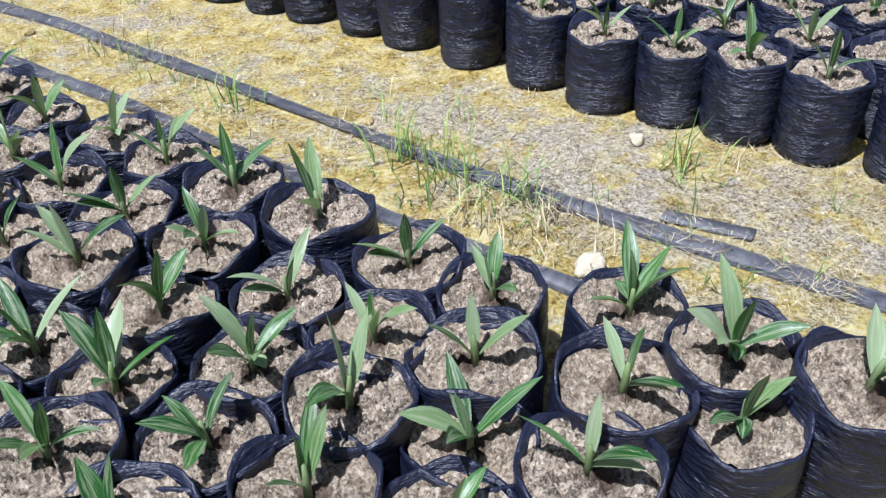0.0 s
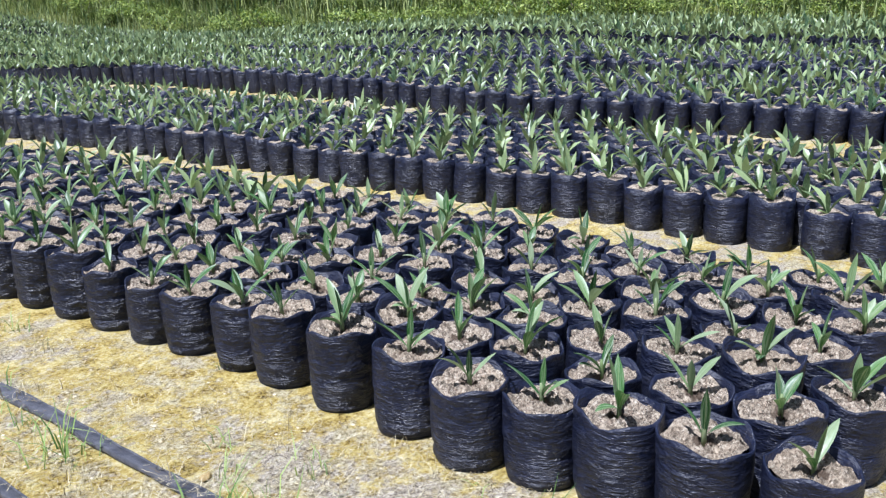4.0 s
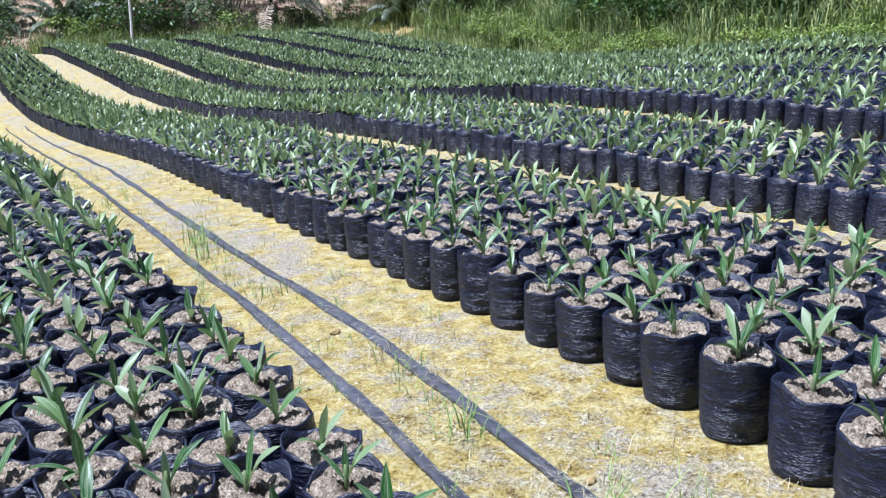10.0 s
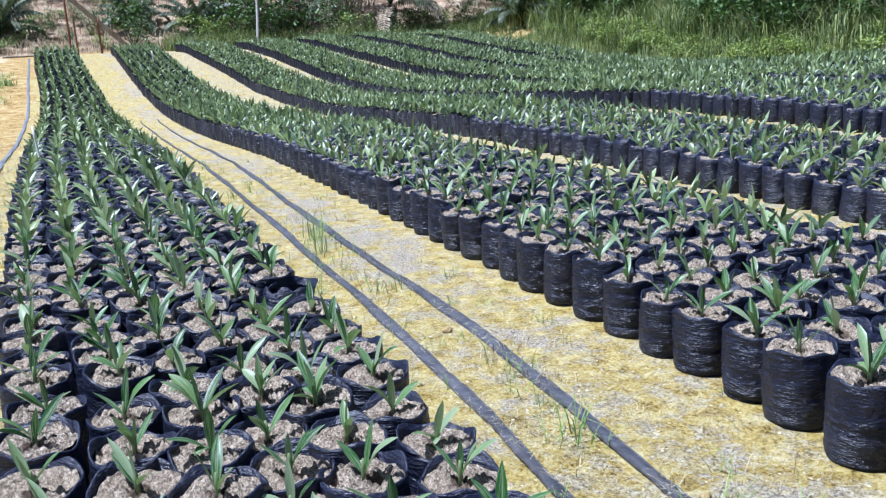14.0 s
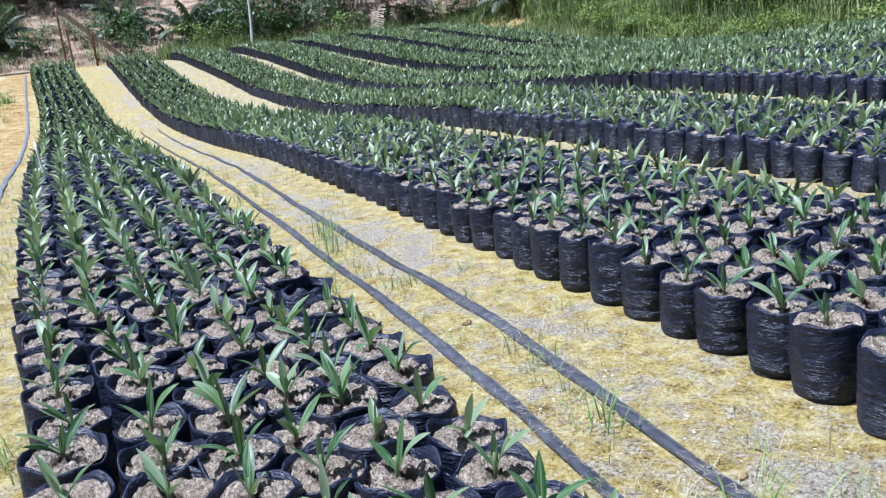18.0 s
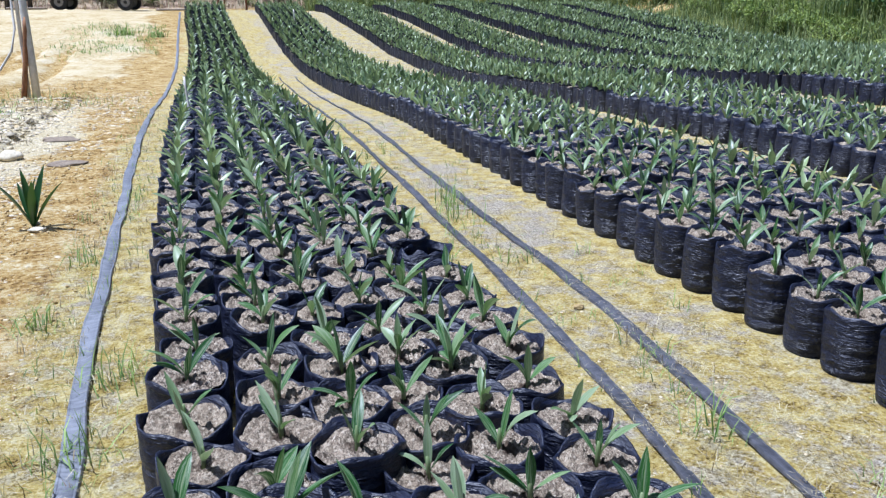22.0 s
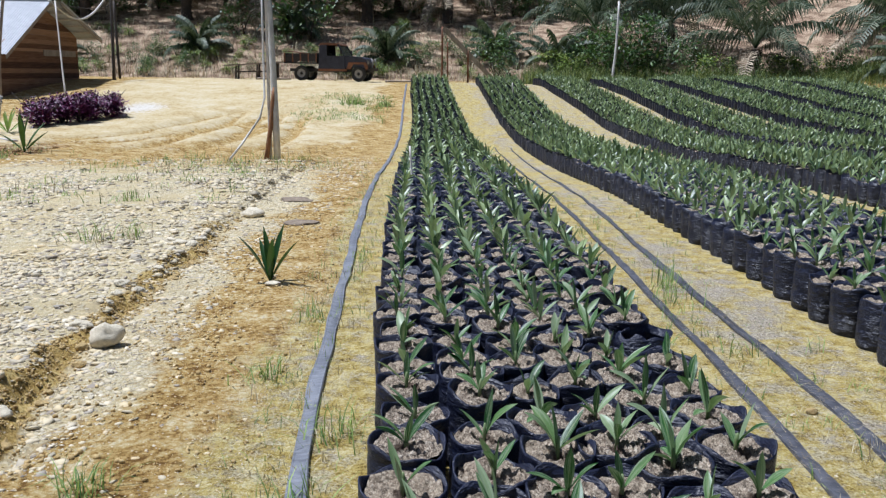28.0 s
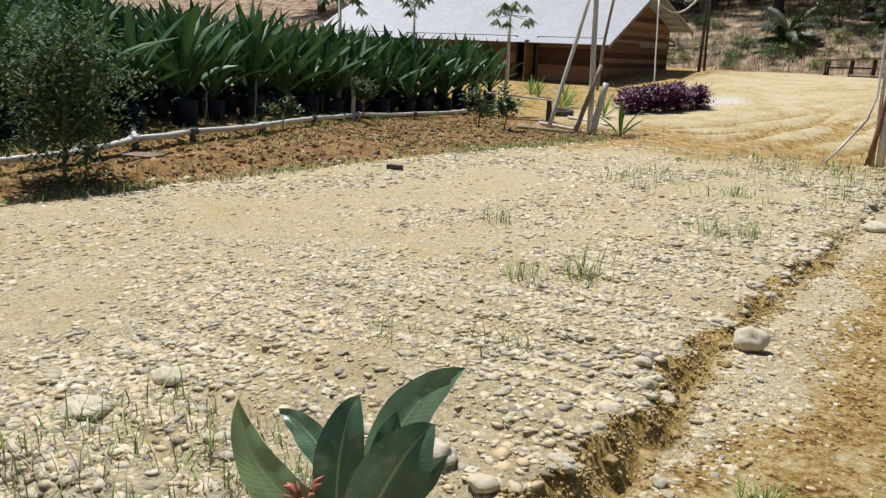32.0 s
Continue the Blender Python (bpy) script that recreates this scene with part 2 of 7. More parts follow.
def ground_material():
    """One sheet: ochre clay, mossy straw paths, cobbled road, pale sand, leaf litter, turf; zones by attribute."""
    m = Mat("ground", 0.95, 0, 0.15)
    fine, mid, big = m.noise(60, 8, 0.75), m.noise(9, 6, 0.65), m.noise(1.3, 5, 0.6)
    gran = m.noise(110, 7, 0.85)
    f1 = m.math("ADD", m.math("MULTIPLY", fine, 0.35), m.math("ADD", m.math("MULTIPLY", mid, 0.35), m.math("MULTIPLY", gran, 0.30)))
    f2 = m.math("ADD", m.math("MULTIPLY", m.noise(24, 7, 0.75), 0.6), m.math("MULTIPLY", m.noise(3.5, 6, 0.7), 0.4))
    ochre = m.ramp(f2, [(0.42, (0.13, 0.066, 0.015)), (0.49, (0.37, 0.24, 0.075)), (0.54, (0.47, 0.355, 0.155)), (0.61, (0.60, 0.52, 0.33))])
    speck = m.math("ADD", m.math("MULTIPLY", fine, 0.4), m.math("MULTIPLY", gran, 0.6))
    chaff = m.math("ADD", m.math("MULTIPLY", m.noise(85, 5, 0.8), 0.6), m.math("MULTIPLY", m.noise(30, 5, 0.75), 0.4))
    grit = m.ramp(speck, [(0.42, (0.055, 0.043, 0.032)), (0.46, (0.22, 0.185, 0.14)), (0.51, (0.39, 0.34, 0.265)), (0.57, (0.60, 0.55, 0.44))])
    algae = m.ramp(f1, [(0.42, (0.075, 0.045, 0.009)), (0.46, (0.31, 0.222, 0.055)), (0.51, (0.455, 0.36, 0.115)), (0.57, (0.59, 0.52, 0.285))])
    straw = m.ramp(chaff, [(0.41, (0.075, 0.055, 0.026)), (0.47, (0.28, 0.235, 0.13)), (0.53, (0.45, 0.40, 0.265)), (0.60, (0.61, 0.57, 0.43))])
    moss = m.math("ADD", m.noise(3.4, 8, 0.78), m.math("MULTIPLY", m.math("SUBTRACT", m.attr("z_moss"), 0.42), 0.11))
    path = m.mix(m.ramp(moss, [(0.44, (0, 0, 0)), (0.52, (1, 1, 1))]), grit, algae)
    path = m.mix(m.ramp(m.noise(6.5, 8, 0.8), [(0.50, (0, 0, 0)), (0.58, (0.85, 0.85, 0.85))]), path, straw)
    vor = m.voronoi(30)
    vor2 = m.voronoi(75)
    stone = m.ramp(vor.outputs["Color"], [(0.1, (0.27, 0.225, 0.15)), (0.5, (0.50, 0.435, 0.285)), (0.9, (0.66, 0.605, 0.45))])
    grit = m.ramp(vor2.outputs["Color"], [(0.1, (0.30, 0.23, 0.12)), (0.5, (0.51, 0.43, 0.25)), (0.9, (0.65, 0.59, 0.42))])
    road = m.mix(m.ramp(vor.outputs["Distance"], [(0.30, (0, 0, 0)), (0.5, (1, 1, 1))]), stone, grit)
    road = m.mix(m.ramp(big, [(0.42, (0, 0, 0)), (0.62, (0.8, 0.8, 0.8))]), road, m.mix(0.5, ochre, (0.62, 0.54, 0.33)))
    sand = m.ramp(m.math("ADD", m.math("MULTIPLY", f1, 0.65), m.math("MULTIPLY", m.noise(0.9, 8, 0.75), 0.35)), [(0.42, (0.33, 0.225, 0.085)), (0.49, (0.51, 0.41, 0.22)), (0.56, (0.59, 0.52, 0.36))])
    litter = m.ramp(m.math("ADD", m.math("MULTIPLY", fine, 0.5), m.math("MULTIPLY", big, 0.5)), [(0.40, (0.075, 0.046, 0.028)), (0.49, (0.26, 0.178, 0.115)), (0.58, (0.50, 0.385, 0.26))])
    turf = m.ramp(m.math("ADD", m.math("MULTIPLY", fine, 0.5), m.math("MULTIPLY", big, 0.5)), [(0.38, (0.022, 0.038, 0.010)), (0.5, (0.085, 0.105, 0.028)), (0.62, (0.235, 0.21, 0.075))])
    bankc = m.ramp(f2, [(0.42, (0.060, 0.031, 0.012)), (0.49, (0.22, 0.125, 0.045)), (0.54, (0.34, 0.215, 0.085)), (0.60, (0.45, 0.31, 0.15))])
    face = m.ramp(f1, [(0.43, (0.15, 0.092, 0.02)), (0.50, (0.40, 0.275, 0.085)), (0.57, (0.58, 0.45, 0.18))])
    pale = m.ramp(f1, [(0.42, (0.46, 0.42, 0.35)), (0.56, (0.68, 0.64, 0.56))])
    c = ochre
    for name, col in (("z_path", path), ("z_road", road), ("z_bank", bankc), ("z_face", face), ("z_sand", sand), ("z_litter", litter), ("z_turf", turf), ("z_pale", pale)):
        w = m.math("ADD", m.attr(name), m.math("MULTIPLY", m.math("SUBTRACT", mid, 0.5), 0.8))
        c = m.mix(m.ramp(w, [(0.40, (0, 0, 0)), (0.60, (1, 1, 1))]), c, col)
    m.color(c)
    m.bump(m.math("ADD", m.math("ADD", m.math("MULTIPLY", m.math("ADD", fine, gran), 0.5), m.math("MULTIPLY", mid, 2.0)), m.math("MULTIPLY", vor.outputs["Distance"], -0.3)), 0.017, 0.9)
    return m.m


M_PLASTIC = plastic_material()
M_SOIL = soil_material()
M_GROUND = ground_material()
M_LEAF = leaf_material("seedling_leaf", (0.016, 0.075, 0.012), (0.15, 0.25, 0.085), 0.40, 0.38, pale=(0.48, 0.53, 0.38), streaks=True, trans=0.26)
# Massed leaves: sunlit and shaded faces painted as random pale and dark tones.
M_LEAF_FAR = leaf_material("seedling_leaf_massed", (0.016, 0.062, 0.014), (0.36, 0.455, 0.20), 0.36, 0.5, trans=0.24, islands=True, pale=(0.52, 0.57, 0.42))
M_HOSE_PALE = simple("flat_hose_dusty", (0.085, 0.09, 0.105), (0.27, 0.28, 0.305), 30, 0.5, 0.008, (0.35, 1.5, 1))
M_HOSE = simple("flat_hose", (0.018, 0.019, 0.026), (0.125, 0.125, 0.14), 34, 0.5, 0.006, (0.5, 1.0, 1))
M_WHITE_PVC = simple("white_pvc", (0.50, 0.48, 0.43), (0.78, 0.77, 0.73), 12, 0.45, 0.001)
M_GREYWOOD = simple("grey_timber", (0.16, 0.12, 0.085), (0.42, 0.36, 0.29), 14, 0.85, 0.004, (1, 1, 0.1))
M_PALEPOLE = simple("pale_pole", (0.52, 0.48, 0.43), (0.80, 0.77, 0.72), 14, 0.7, 0.003, (1, 1, 0.1))
M_BROWNWOOD = simple("weathered_boards", (0.10, 0.042, 0.018), (0.44, 0.22, 0.10), 9, 0.85, 0.004, (1, 0.12, 1))
M_PLANK = Mat("shed_plank", 0.85, 0, 0.3)
_pn = M_PLANK.noise(7, 6, 0.65, (1.0, 0.25, 4.0))
_pc = M_PLANK.ramp(M_PLANK.math("ADD", M_PLANK.math("MULTIPLY", _pn, 0.55), M_PLANK.math("MULTIPLY", M_PLANK.random(), 0.45)), [(0.25, (0.055, 0.024, 0.014)), (0.5, (0.165, 0.08, 0.042)), (0.75, (0.34, 0.20, 0.115))])
M_PLANK.color(_pc).bump(_pn, 0.006, 0.7)
M_PLANK = M_PLANK.m
M_ZINC = simple("zinc_sheet", (0.40, 0.41, 0.43), (0.56, 0.57, 0.585), 5, 0.6, 0.002)
M_RUST = simple("rusty_steel", (0.09, 0.035, 0.018), (0.30, 0.13, 0.06), 18, 0.8, 0.003)
M_STONE = simple("river_stone", (0.47, 0.405, 0.275), (0.80, 0.725, 0.55), 22, 0.9, 0.010)
M_FROND = leaf_material("palm_frond", (0.030, 0.058, 0.028), (0.205, 0.232, 0.15), 0.5, 0.35, islands=True, scale=1.0)
M_DEADFROND = leaf_material("dry_frond", (0.17, 0.125, 0.075), (0.46, 0.38, 0.26), 0.7, islands=True, scale=1.0, trans=0.0)
M_TRUNK = simple("palm_trunk", (0.030, 0.022, 0.016), (0.13, 0.10, 0.075), 5, 0.95, 0.03)
M_GRASS = leaf_material("grass_blade", (0.07, 0.15, 0.032), (0.38, 0.49, 0.15), 0.6, 0.3, islands=True)
M_DRYGRASS = leaf_material("dry_grass", (0.17, 0.12, 0.05), (0.62, 0.555, 0.36), 0.7, islands=True, trans=0.0)
M_TALLGRASS = leaf_material("bank_grass", (0.030, 0.078, 0.022), (0.36, 0.40, 0.14), 0.6, 0.3, islands=True)
M_SHRUB = leaf_material("shrub_leaf", (0.02, 0.055, 0.014), (0.115, 0.20, 0.045), 0.45, islands=True)


# ------------------------------------------------------------------ mesh helpers
class Geo:
    """Gathers vertices, faces and material slots for one mesh."""

    def __init__(self):
        self.v, self.f, self.s, self.n = [], [], [], 0

    def add(self, verts, faces, slot=0):
        self.v.append(np.asarray(verts, float).reshape(-1, 3))
        n = self.n
        self.f += [tuple(i + n for i in q) for q in faces]
        self.s += [slot] * len(faces)
        self.n += len(self.v[-1])
        return self

    def mesh(self, name, mats, smooth=True):
        me = bpy.data.meshes.new(name)
        me.from_pydata(np.concatenate(self.v).tolist(), [], self.f)
        for m in mats if isinstance(mats, (list, tuple)) else [mats]:
            me.materials.append(m)
        if any(self.s):
            me.polygons.foreach_set("material_index", self.s)
        if smooth:
            me.polygons.foreach_set("use_smooth", [True] * len(self.f))
        me.update()
        return me


def big_mesh(name, tv, tq, mats4, mats, slots=None):
    """A template (verts, quads, slots) repeated by an array of 4x4 matrices into one mesh."""
    tv, tq = np.asarray(tv, np.float32), np.asarray(tq, np.int32)
    k, nv = len(mats4), len(tv)
    hv = np.c_[tv, np.ones(nv)]
    v = np.einsum("kij,vj->kvi", np.asarray(mats4)[:, :3, :], hv).reshape(-1, 3)
    q = (tq[None] + (np.arange(k) * nv)[:, None, None]).reshape(-1, 4)
    me = bpy.data.meshes.new(name)
    me.vertices.add(len(v))
    me.vertices.foreach_set("co", v.astype(np.float32).ravel())
    me.loops.add(len(q) * 4)
    me.loops.foreach_set("vertex_index", q.ravel().astype(np.int32))
    me.polygons.add(len(q))
    me.polygons.foreach_set("loop_start", np.arange(len(q), dtype=np.int32) * 4)
    for m in mats:
        me.materials.append(m)
    if slots is not None:
        me.polygons.foreach_set("material_index", np.tile(np.asarray(slots, np.int32), k))
    me.polygons.foreach_set("use_smooth", np.ones(len(q), bool))
    me.update(calc_edges=True)
    return me


def join_meshes(name, parts, mats):
    """Several (verts, quads, slots, matrices) groups in one mesh."""
    vs, qs, ss, off = [], [], [], 0
    for tv, tq, ts, ms in parts:
        if not len(ms):
            continue
        k, nv = len(ms), len(tv)
        v = np.einsum("kij,vj->kvi", np.asarray(ms)[:, :3, :], np.c_[tv, np.ones(nv)]).reshape(-1, 3)
        qs.append((np.asarray(tq)[None] + (np.arange(k) * nv)[:, None, None]).reshape(-1, 4) + off)
        ss.append(np.tile(ts, k))
        vs.append(v)
        off += len(v)
    return big_mesh(name, np.concatenate(vs), np.concatenate(qs), [np.eye(4)], mats, np.concatenate(ss))


def part(name, mesh, parent=None, m=None, label=""):
    ob = new(name, mesh)
    if parent is not None:
        ob.parent = parent
    if m is not None:
        ob.matrix_local = m
    return tagged(ob, label) if label else ob


def thing(name, label, category, m=None, group="", kind=""):
    ob = new(name)
    ob.empty_display_size = 0.05
    if m is not None:
        ob.matrix_basis = m
    return tagged(ob, label, category, group, kind)


def box(g, c, size, slot=0, m=None, bevel=0.0):
    """A box with chamfered vertical edges when bevel is given."""
    x, y, z = [s / 2 for s in size]
    if bevel:
        b = min(bevel, x * 0.9, y * 0.9)
        ring = [(-x + b, -y), (x - b, -y), (x, -y + b), (x, y - b), (x - b, y), (-x + b, y), (-x, y - b), (-x, -y + b)]
        v = [(px, py, -z) for px, py in ring] + [(px, py, z) for px, py in ring]
        f = [tuple(range(7, -1, -1)), tuple(range(8, 16))] + [(i, (i + 1) % 8, 8 + (i + 1) % 8, 8 + i) for i in range(8)]
    else:
        v = [(sx * x, sy * y, sz * z) for sz in (-1, 1) for sy in (-1, 1) for sx in (-1, 1)]
        f = [(0, 2, 3, 1), (4, 5, 7, 6), (0, 1, 5, 4), (2, 6, 7, 3), (0, 4, 6, 2), (1, 3, 7, 5)]
    v = np.array(v) + np.array((0, 0, 0))
    if m is not None:
        v = np.array([m @ Vector(p) for p in v])
    return g.add(v + np.array(c), f, slot)


def tube(g, pts, radii, n=8, slot=0, caps=True):
    """A tube through points with a radius at each."""
    pts = [Vector(p) for p in pts]
    rings = []
    for i, p in enumerate(pts):
        d = (pts[min(i + 1, len(pts) - 1)] - pts[max(i - 1, 0)]).normalized()
        a = d.cross(Vector((0, 0, 1)) if abs(d.z) < 0.9 else Vector((1, 0, 0))).normalized()
        b = d.cross(a)
        r = radii[i] if hasattr(radii, "__len__") else radii
        rings.append([p + a * (r * math.cos(2 * math.pi * k / n)) + b * (r * math.sin(2 * math.pi * k / n)) for k in range(n)])
    v = [tuple(q) for ring in rings for q in ring]
    f = [(i * n + k, i * n + (k + 1) % n, (i + 1) * n + (k + 1) % n, (i + 1) * n + k) for i in range(len(pts) - 1) for k in range(n)]
    if caps:
        f += [tuple(range(n - 1, -1, -1)), tuple(range((len(pts) - 1) * n, len(pts) * n))]
    return g.add(v, f, slot)


# ------------------------------------------------------------------ the lie of the land
def lerp(x, table):
    a = np.asarray(table, float)
    return np.interp(x, a[:, 0], a[:, 1])


PROF = [(-300, 0), (8, 0), (10.5, -0.03), (14.3, -0.2), (17, -0.31), (20.3, -0.35), (23, -0.28), (26, -0.1), (30, 0.3), (33.6, 0.65), (36.8, 0.93), (39, 1.0), (42, 1.0)]
SIDE = [(-60, 0), (3.2, 0), (5.2, 0.0), (7.7, 0.16), (10.3, 0.32), (13.5, 0.48), (19, 0.5), (60, 0.48)]


def wave(x, y):
    return 0.5 * np.sin(x * 1.7 + y * 0.9) + 0.3 * np.sin(x * 3.1 - y * 2.3 + 1) + 0.2 * np.sin(x * 5.3 + y * 4.7 + 2)


def edge_x(y):
    """The eroded edge between the road and the clay strip."""
    return lerp(y, [(0, -1.84), (2.5, -1.87), (3.1, -1.89), (3.7, -1.95), (4.3, -2.03), (5, -2.06), (7, -2.06), (8.5, -2.13), (10.5, -2.22), (15, -2.45), (20, -2.42), (25, -2.15), (30, -2.25)]) - 0.03 * np.sin(y * 3.3 + 1) - 0.028 * np.sin(y * 9.1) - 0.02 * np.sin(y * 17.3) - 0.014 * np.sin(y * 31.0 + 2)


def ruts(x, y):
    """Wheel tracks curving across the sandy yard."""
    out = 0.0
    for x0, y0, dx, dy in ((-11.0, 20.0, 6.5, 5.5), (-9.0, 20.5, 3.0, 7.0), (-6.3, 20.0, 0.9, 8.0), (-5.0, 20.0, 0.3, 8.0)):
        n = math.hypot(dx, dy)
        d = ((x - x0) * dy - (y - y0) * dx) / n + 0.25 * np.sin(y * 0.5)
        out = out + np.exp(-((d - 0.7) / 0.2) ** 2) + np.exp(-((d + 0.7) / 0.2) ** 2)
    return np.clip(out, 0, 1) * np.clip((y - 16.5) / 3, 0, 1) * np.clip((31 - y) / 5, 0, 1) * np.clip((-2.8 - x) / 1, 0, 1) * np.clip((x + 12.5) / 2, 0, 1)


def land(x, y):
    """Height of the ground."""
    x, y = np.asarray(x, float), np.asarray(y, float)
    z = lerp(y, PROF) + lerp(x, SIDE) * lerp(y, [(-50, 1), (8, 1), (20, 0.7), (38, 0.25), (60, 0.2)])
    edge = edge_x(y)
    lip = lerp(y, [(-5, 0.10), (2, 0.11), (3.4, 0.115), (4.3, 0.06), (7, 0.055), (14, 0.05), (22, 0.03), (30, 0.0)]) * (1 + 0.28 * np.sin(y * 5.1) + 0.18 * np.sin(y * 13.7 + 1) + 0.12 * np.sin(y * 29.0))
    z = z + lip * np.clip((edge - x) / 0.10, 0, 1) * np.clip((x + 6) / 3, 0, 1)
    z = z - 0.03 * lip / 0.15 * np.exp(-((x - edge - 0.03) / 0.10) ** 2)
    bank = np.clip((-8.3 - x) / 2.2, 0, 1) * np.clip((21 - y) / 5, 0, 1)
    z = z + 0.03 * bank * bank * (3 - 2 * bank) - 0.10 * np.exp(-((x + 8.6) / 0.5) ** 2) * np.clip((15 - y) / 5, 0, 1)
    cut = lerp(y, [(4, -9.6), (7.9, -10.6), (11.9, -12.0), (16.9, -13.4)])
    z = z + bank * (0.022 * wave(x * 2.6, y * 2.1) - 0.16 * np.exp(-((x - cut) / 0.28) ** 2))
    hill = np.clip(y - 42.5 + 0.03 * x, 0, None)
    z = z + np.where(hill < 8, 0.02 * hill * hill + 0.12 * hill, 2.24 + np.minimum(hill - 8, 70) * 0.27)
    right = np.clip(x - 19.5, 0, None)
    z = z + np.minimum(right * 0.22, 6)
    rut = ruts(x, y)
    z = z - 0.17 * rut + 0.10 * np.exp(-((x + 5.8) / 2.2) ** 2 - ((y - 22.5) / 3.0) ** 2)
    z = z + 0.02 * np.exp(-((x - edge - 0.05) / 0.16) ** 2) * (np.sin(y * 13 + x * 9) * 0.6 + np.sin(y * 22 - x * 21) * 0.4) * np.clip((9 - y) / 4, 0, 1)
    return z + 0.004 * wave(x * 3.7, y * 3.1) + 0.02 * wave(x * 0.8, y * 0.8) * np.clip((y - 14) / 6, 0, 1) * np.clip((-3 - x) / 3, 0, 1) + 0.03 * wave(x * 0.35, y * 0.35) * np.clip((np.abs(y - 5) + np.abs(x)) / 30, 0, 1)


def H(x, y):
    return float(land(x, y))


def axis(spans):
    out = []
    for a, b, step in spans:
        out += list(np.arange(a, b - 1e-6, step))
    return np.array(out + [spans[-1][1]])


def build_ground():
    xs = axis([(-900, -120, 60), (-120, -40, 5), (-40, -14, 1.0), (-14, -4, 0.2), (-4, 2.4, 0.05), (2.4, 6, 0.15), (6, 24, 0.5), (24, 60, 2), (60, 120, 10), (120, 900, 60)])
    ys = axis([(-900, -60, 60), (-60, -4, 4), (-4, 0, 0.4), (0, 9, 0.06), (9, 20, 0.2), (20, 34, 0.25), (34, 44, 0.5), (44, 64, 1), (64, 120, 6), (120, 900, 60)])
    X, Y = np.meshgrid(xs, ys, indexing="ij")
    Z = land(X, Y)
    nx, ny = X.shape
    v = np.stack([X, Y, Z], -1).reshape(-1, 3)
    i = np.arange(nx * ny).reshape(nx, ny)
    q = np.stack([i[:-1, :-1], i[1:, :-1], i[1:, 1:], i[:-1, 1:]], -1).reshape(-1, 4)
    me = big_mesh("ground", v, q, [np.eye(4)], [M_GROUND])

    def zone(name, w):
        me.attributes.new(name, "FLOAT", "POINT").data.foreach_set("value", np.clip(w, 0, 1).astype(np.float32).ravel())

    def soft(d, width):
        return np.clip(d / width + 0.5, 0, 1)
    wob = 0.25 * wave(X * 1.3, Y * 1.3)
    zone("z_path", soft(X + 0.98 + 0.7 * wob, 0.8) * soft(19.5 - X, 1) * soft(41 - Y, 2))
    zone("z_moss", np.clip(soft(1.62 - X + wob, 0.45) + soft(X - 1.98 + wob, 0.4) * soft(2.5 - X, 0.3) + 0.4 * soft(X - 3.2, 0.5), 0, 1))
    zone("z_road", soft(-1.70 - X + wob, 0.6) * soft(X + 8.2 + wob, 1.2) * soft(14.5 - Y + 3 * wob, 9))
    zone("z_bank", soft(-8.5 - X + wob, 1.0) * soft(21 - Y + 2 * wob, 4))
    zone("z_face", 0.95 * np.exp(-((X - edge_x(Y) + 0.05) / 0.085) ** 2) * soft(8.5 - Y, 5))
    zone("z_sand", soft(-2.2 - X + 2 * wob, 2.0) * soft(X + 60, 5) * soft(Y - 20.0 + 5 * wob, 8) * soft(43 - Y, 1) * soft(X + 13, 2) * (1 - 0.9 * ruts(X, Y)))
    zone("z_litter", soft(Y - 43 + wob, 1.5))
    zone("z_turf", np.maximum(soft(X - 19 + wob, 1) * soft(36 - Y, 2), soft(Y - 41, 1) * soft(43.5 - Y, 1) * soft(X - 4, 4)))
    zone("z_pale", 0.66 * np.exp(-((X + 9.9) / 1.3) ** 2 - ((Y - 28.6) / 1.9) ** 2))
    return tagged(new("ground", me), "sunlit nursery ground of ochre clay, straw, stones and pale sand", "ground", kind="structure")


build_ground()


# ------------------------------------------------------------------ bagged seedlings
R_BAG, H_BAG = 0.127, 0.288


def leaf_verts(length, width, lean, azim, bend, fold=0.35, n=6, base=(0, 0, 0), twist=0.0):
    """A folded lance-shaped leaf with a keel: rows of left, middle and right vertices."""
    out = []
    p, a = Vector(base), lean
    ca, sa = math.cos(azim), math.sin(azim)
    for i in range(n + 1):
        t = i / n
        w = width * max(0.02, 0.16 * (1 - t) + 0.92 * math.sin(math.pi * t ** 1.12) ** 0.9) * 0.5
        d = Vector((math.sin(a) * ca, math.sin(a) * sa, math.cos(a)))
        side = Vector((-sa, ca, 0))
        nor = side.cross(d) * -1
        tw = twist * t
        s2 = side * math.cos(tw) + nor * math.sin(tw)
        lift = nor * (-fold * w)
        out += [tuple(p - s2 * w - lift), tuple(p), tuple(p + s2 * w - lift)]
        p = p + d * (length / n)
        a += bend / n
    faces = []
    for i in range(n):
        k = 3 * i
        faces += [(k, k + 1, k + 4, k + 3), (k + 1, k + 2, k + 5, k + 4)]
    return out, faces


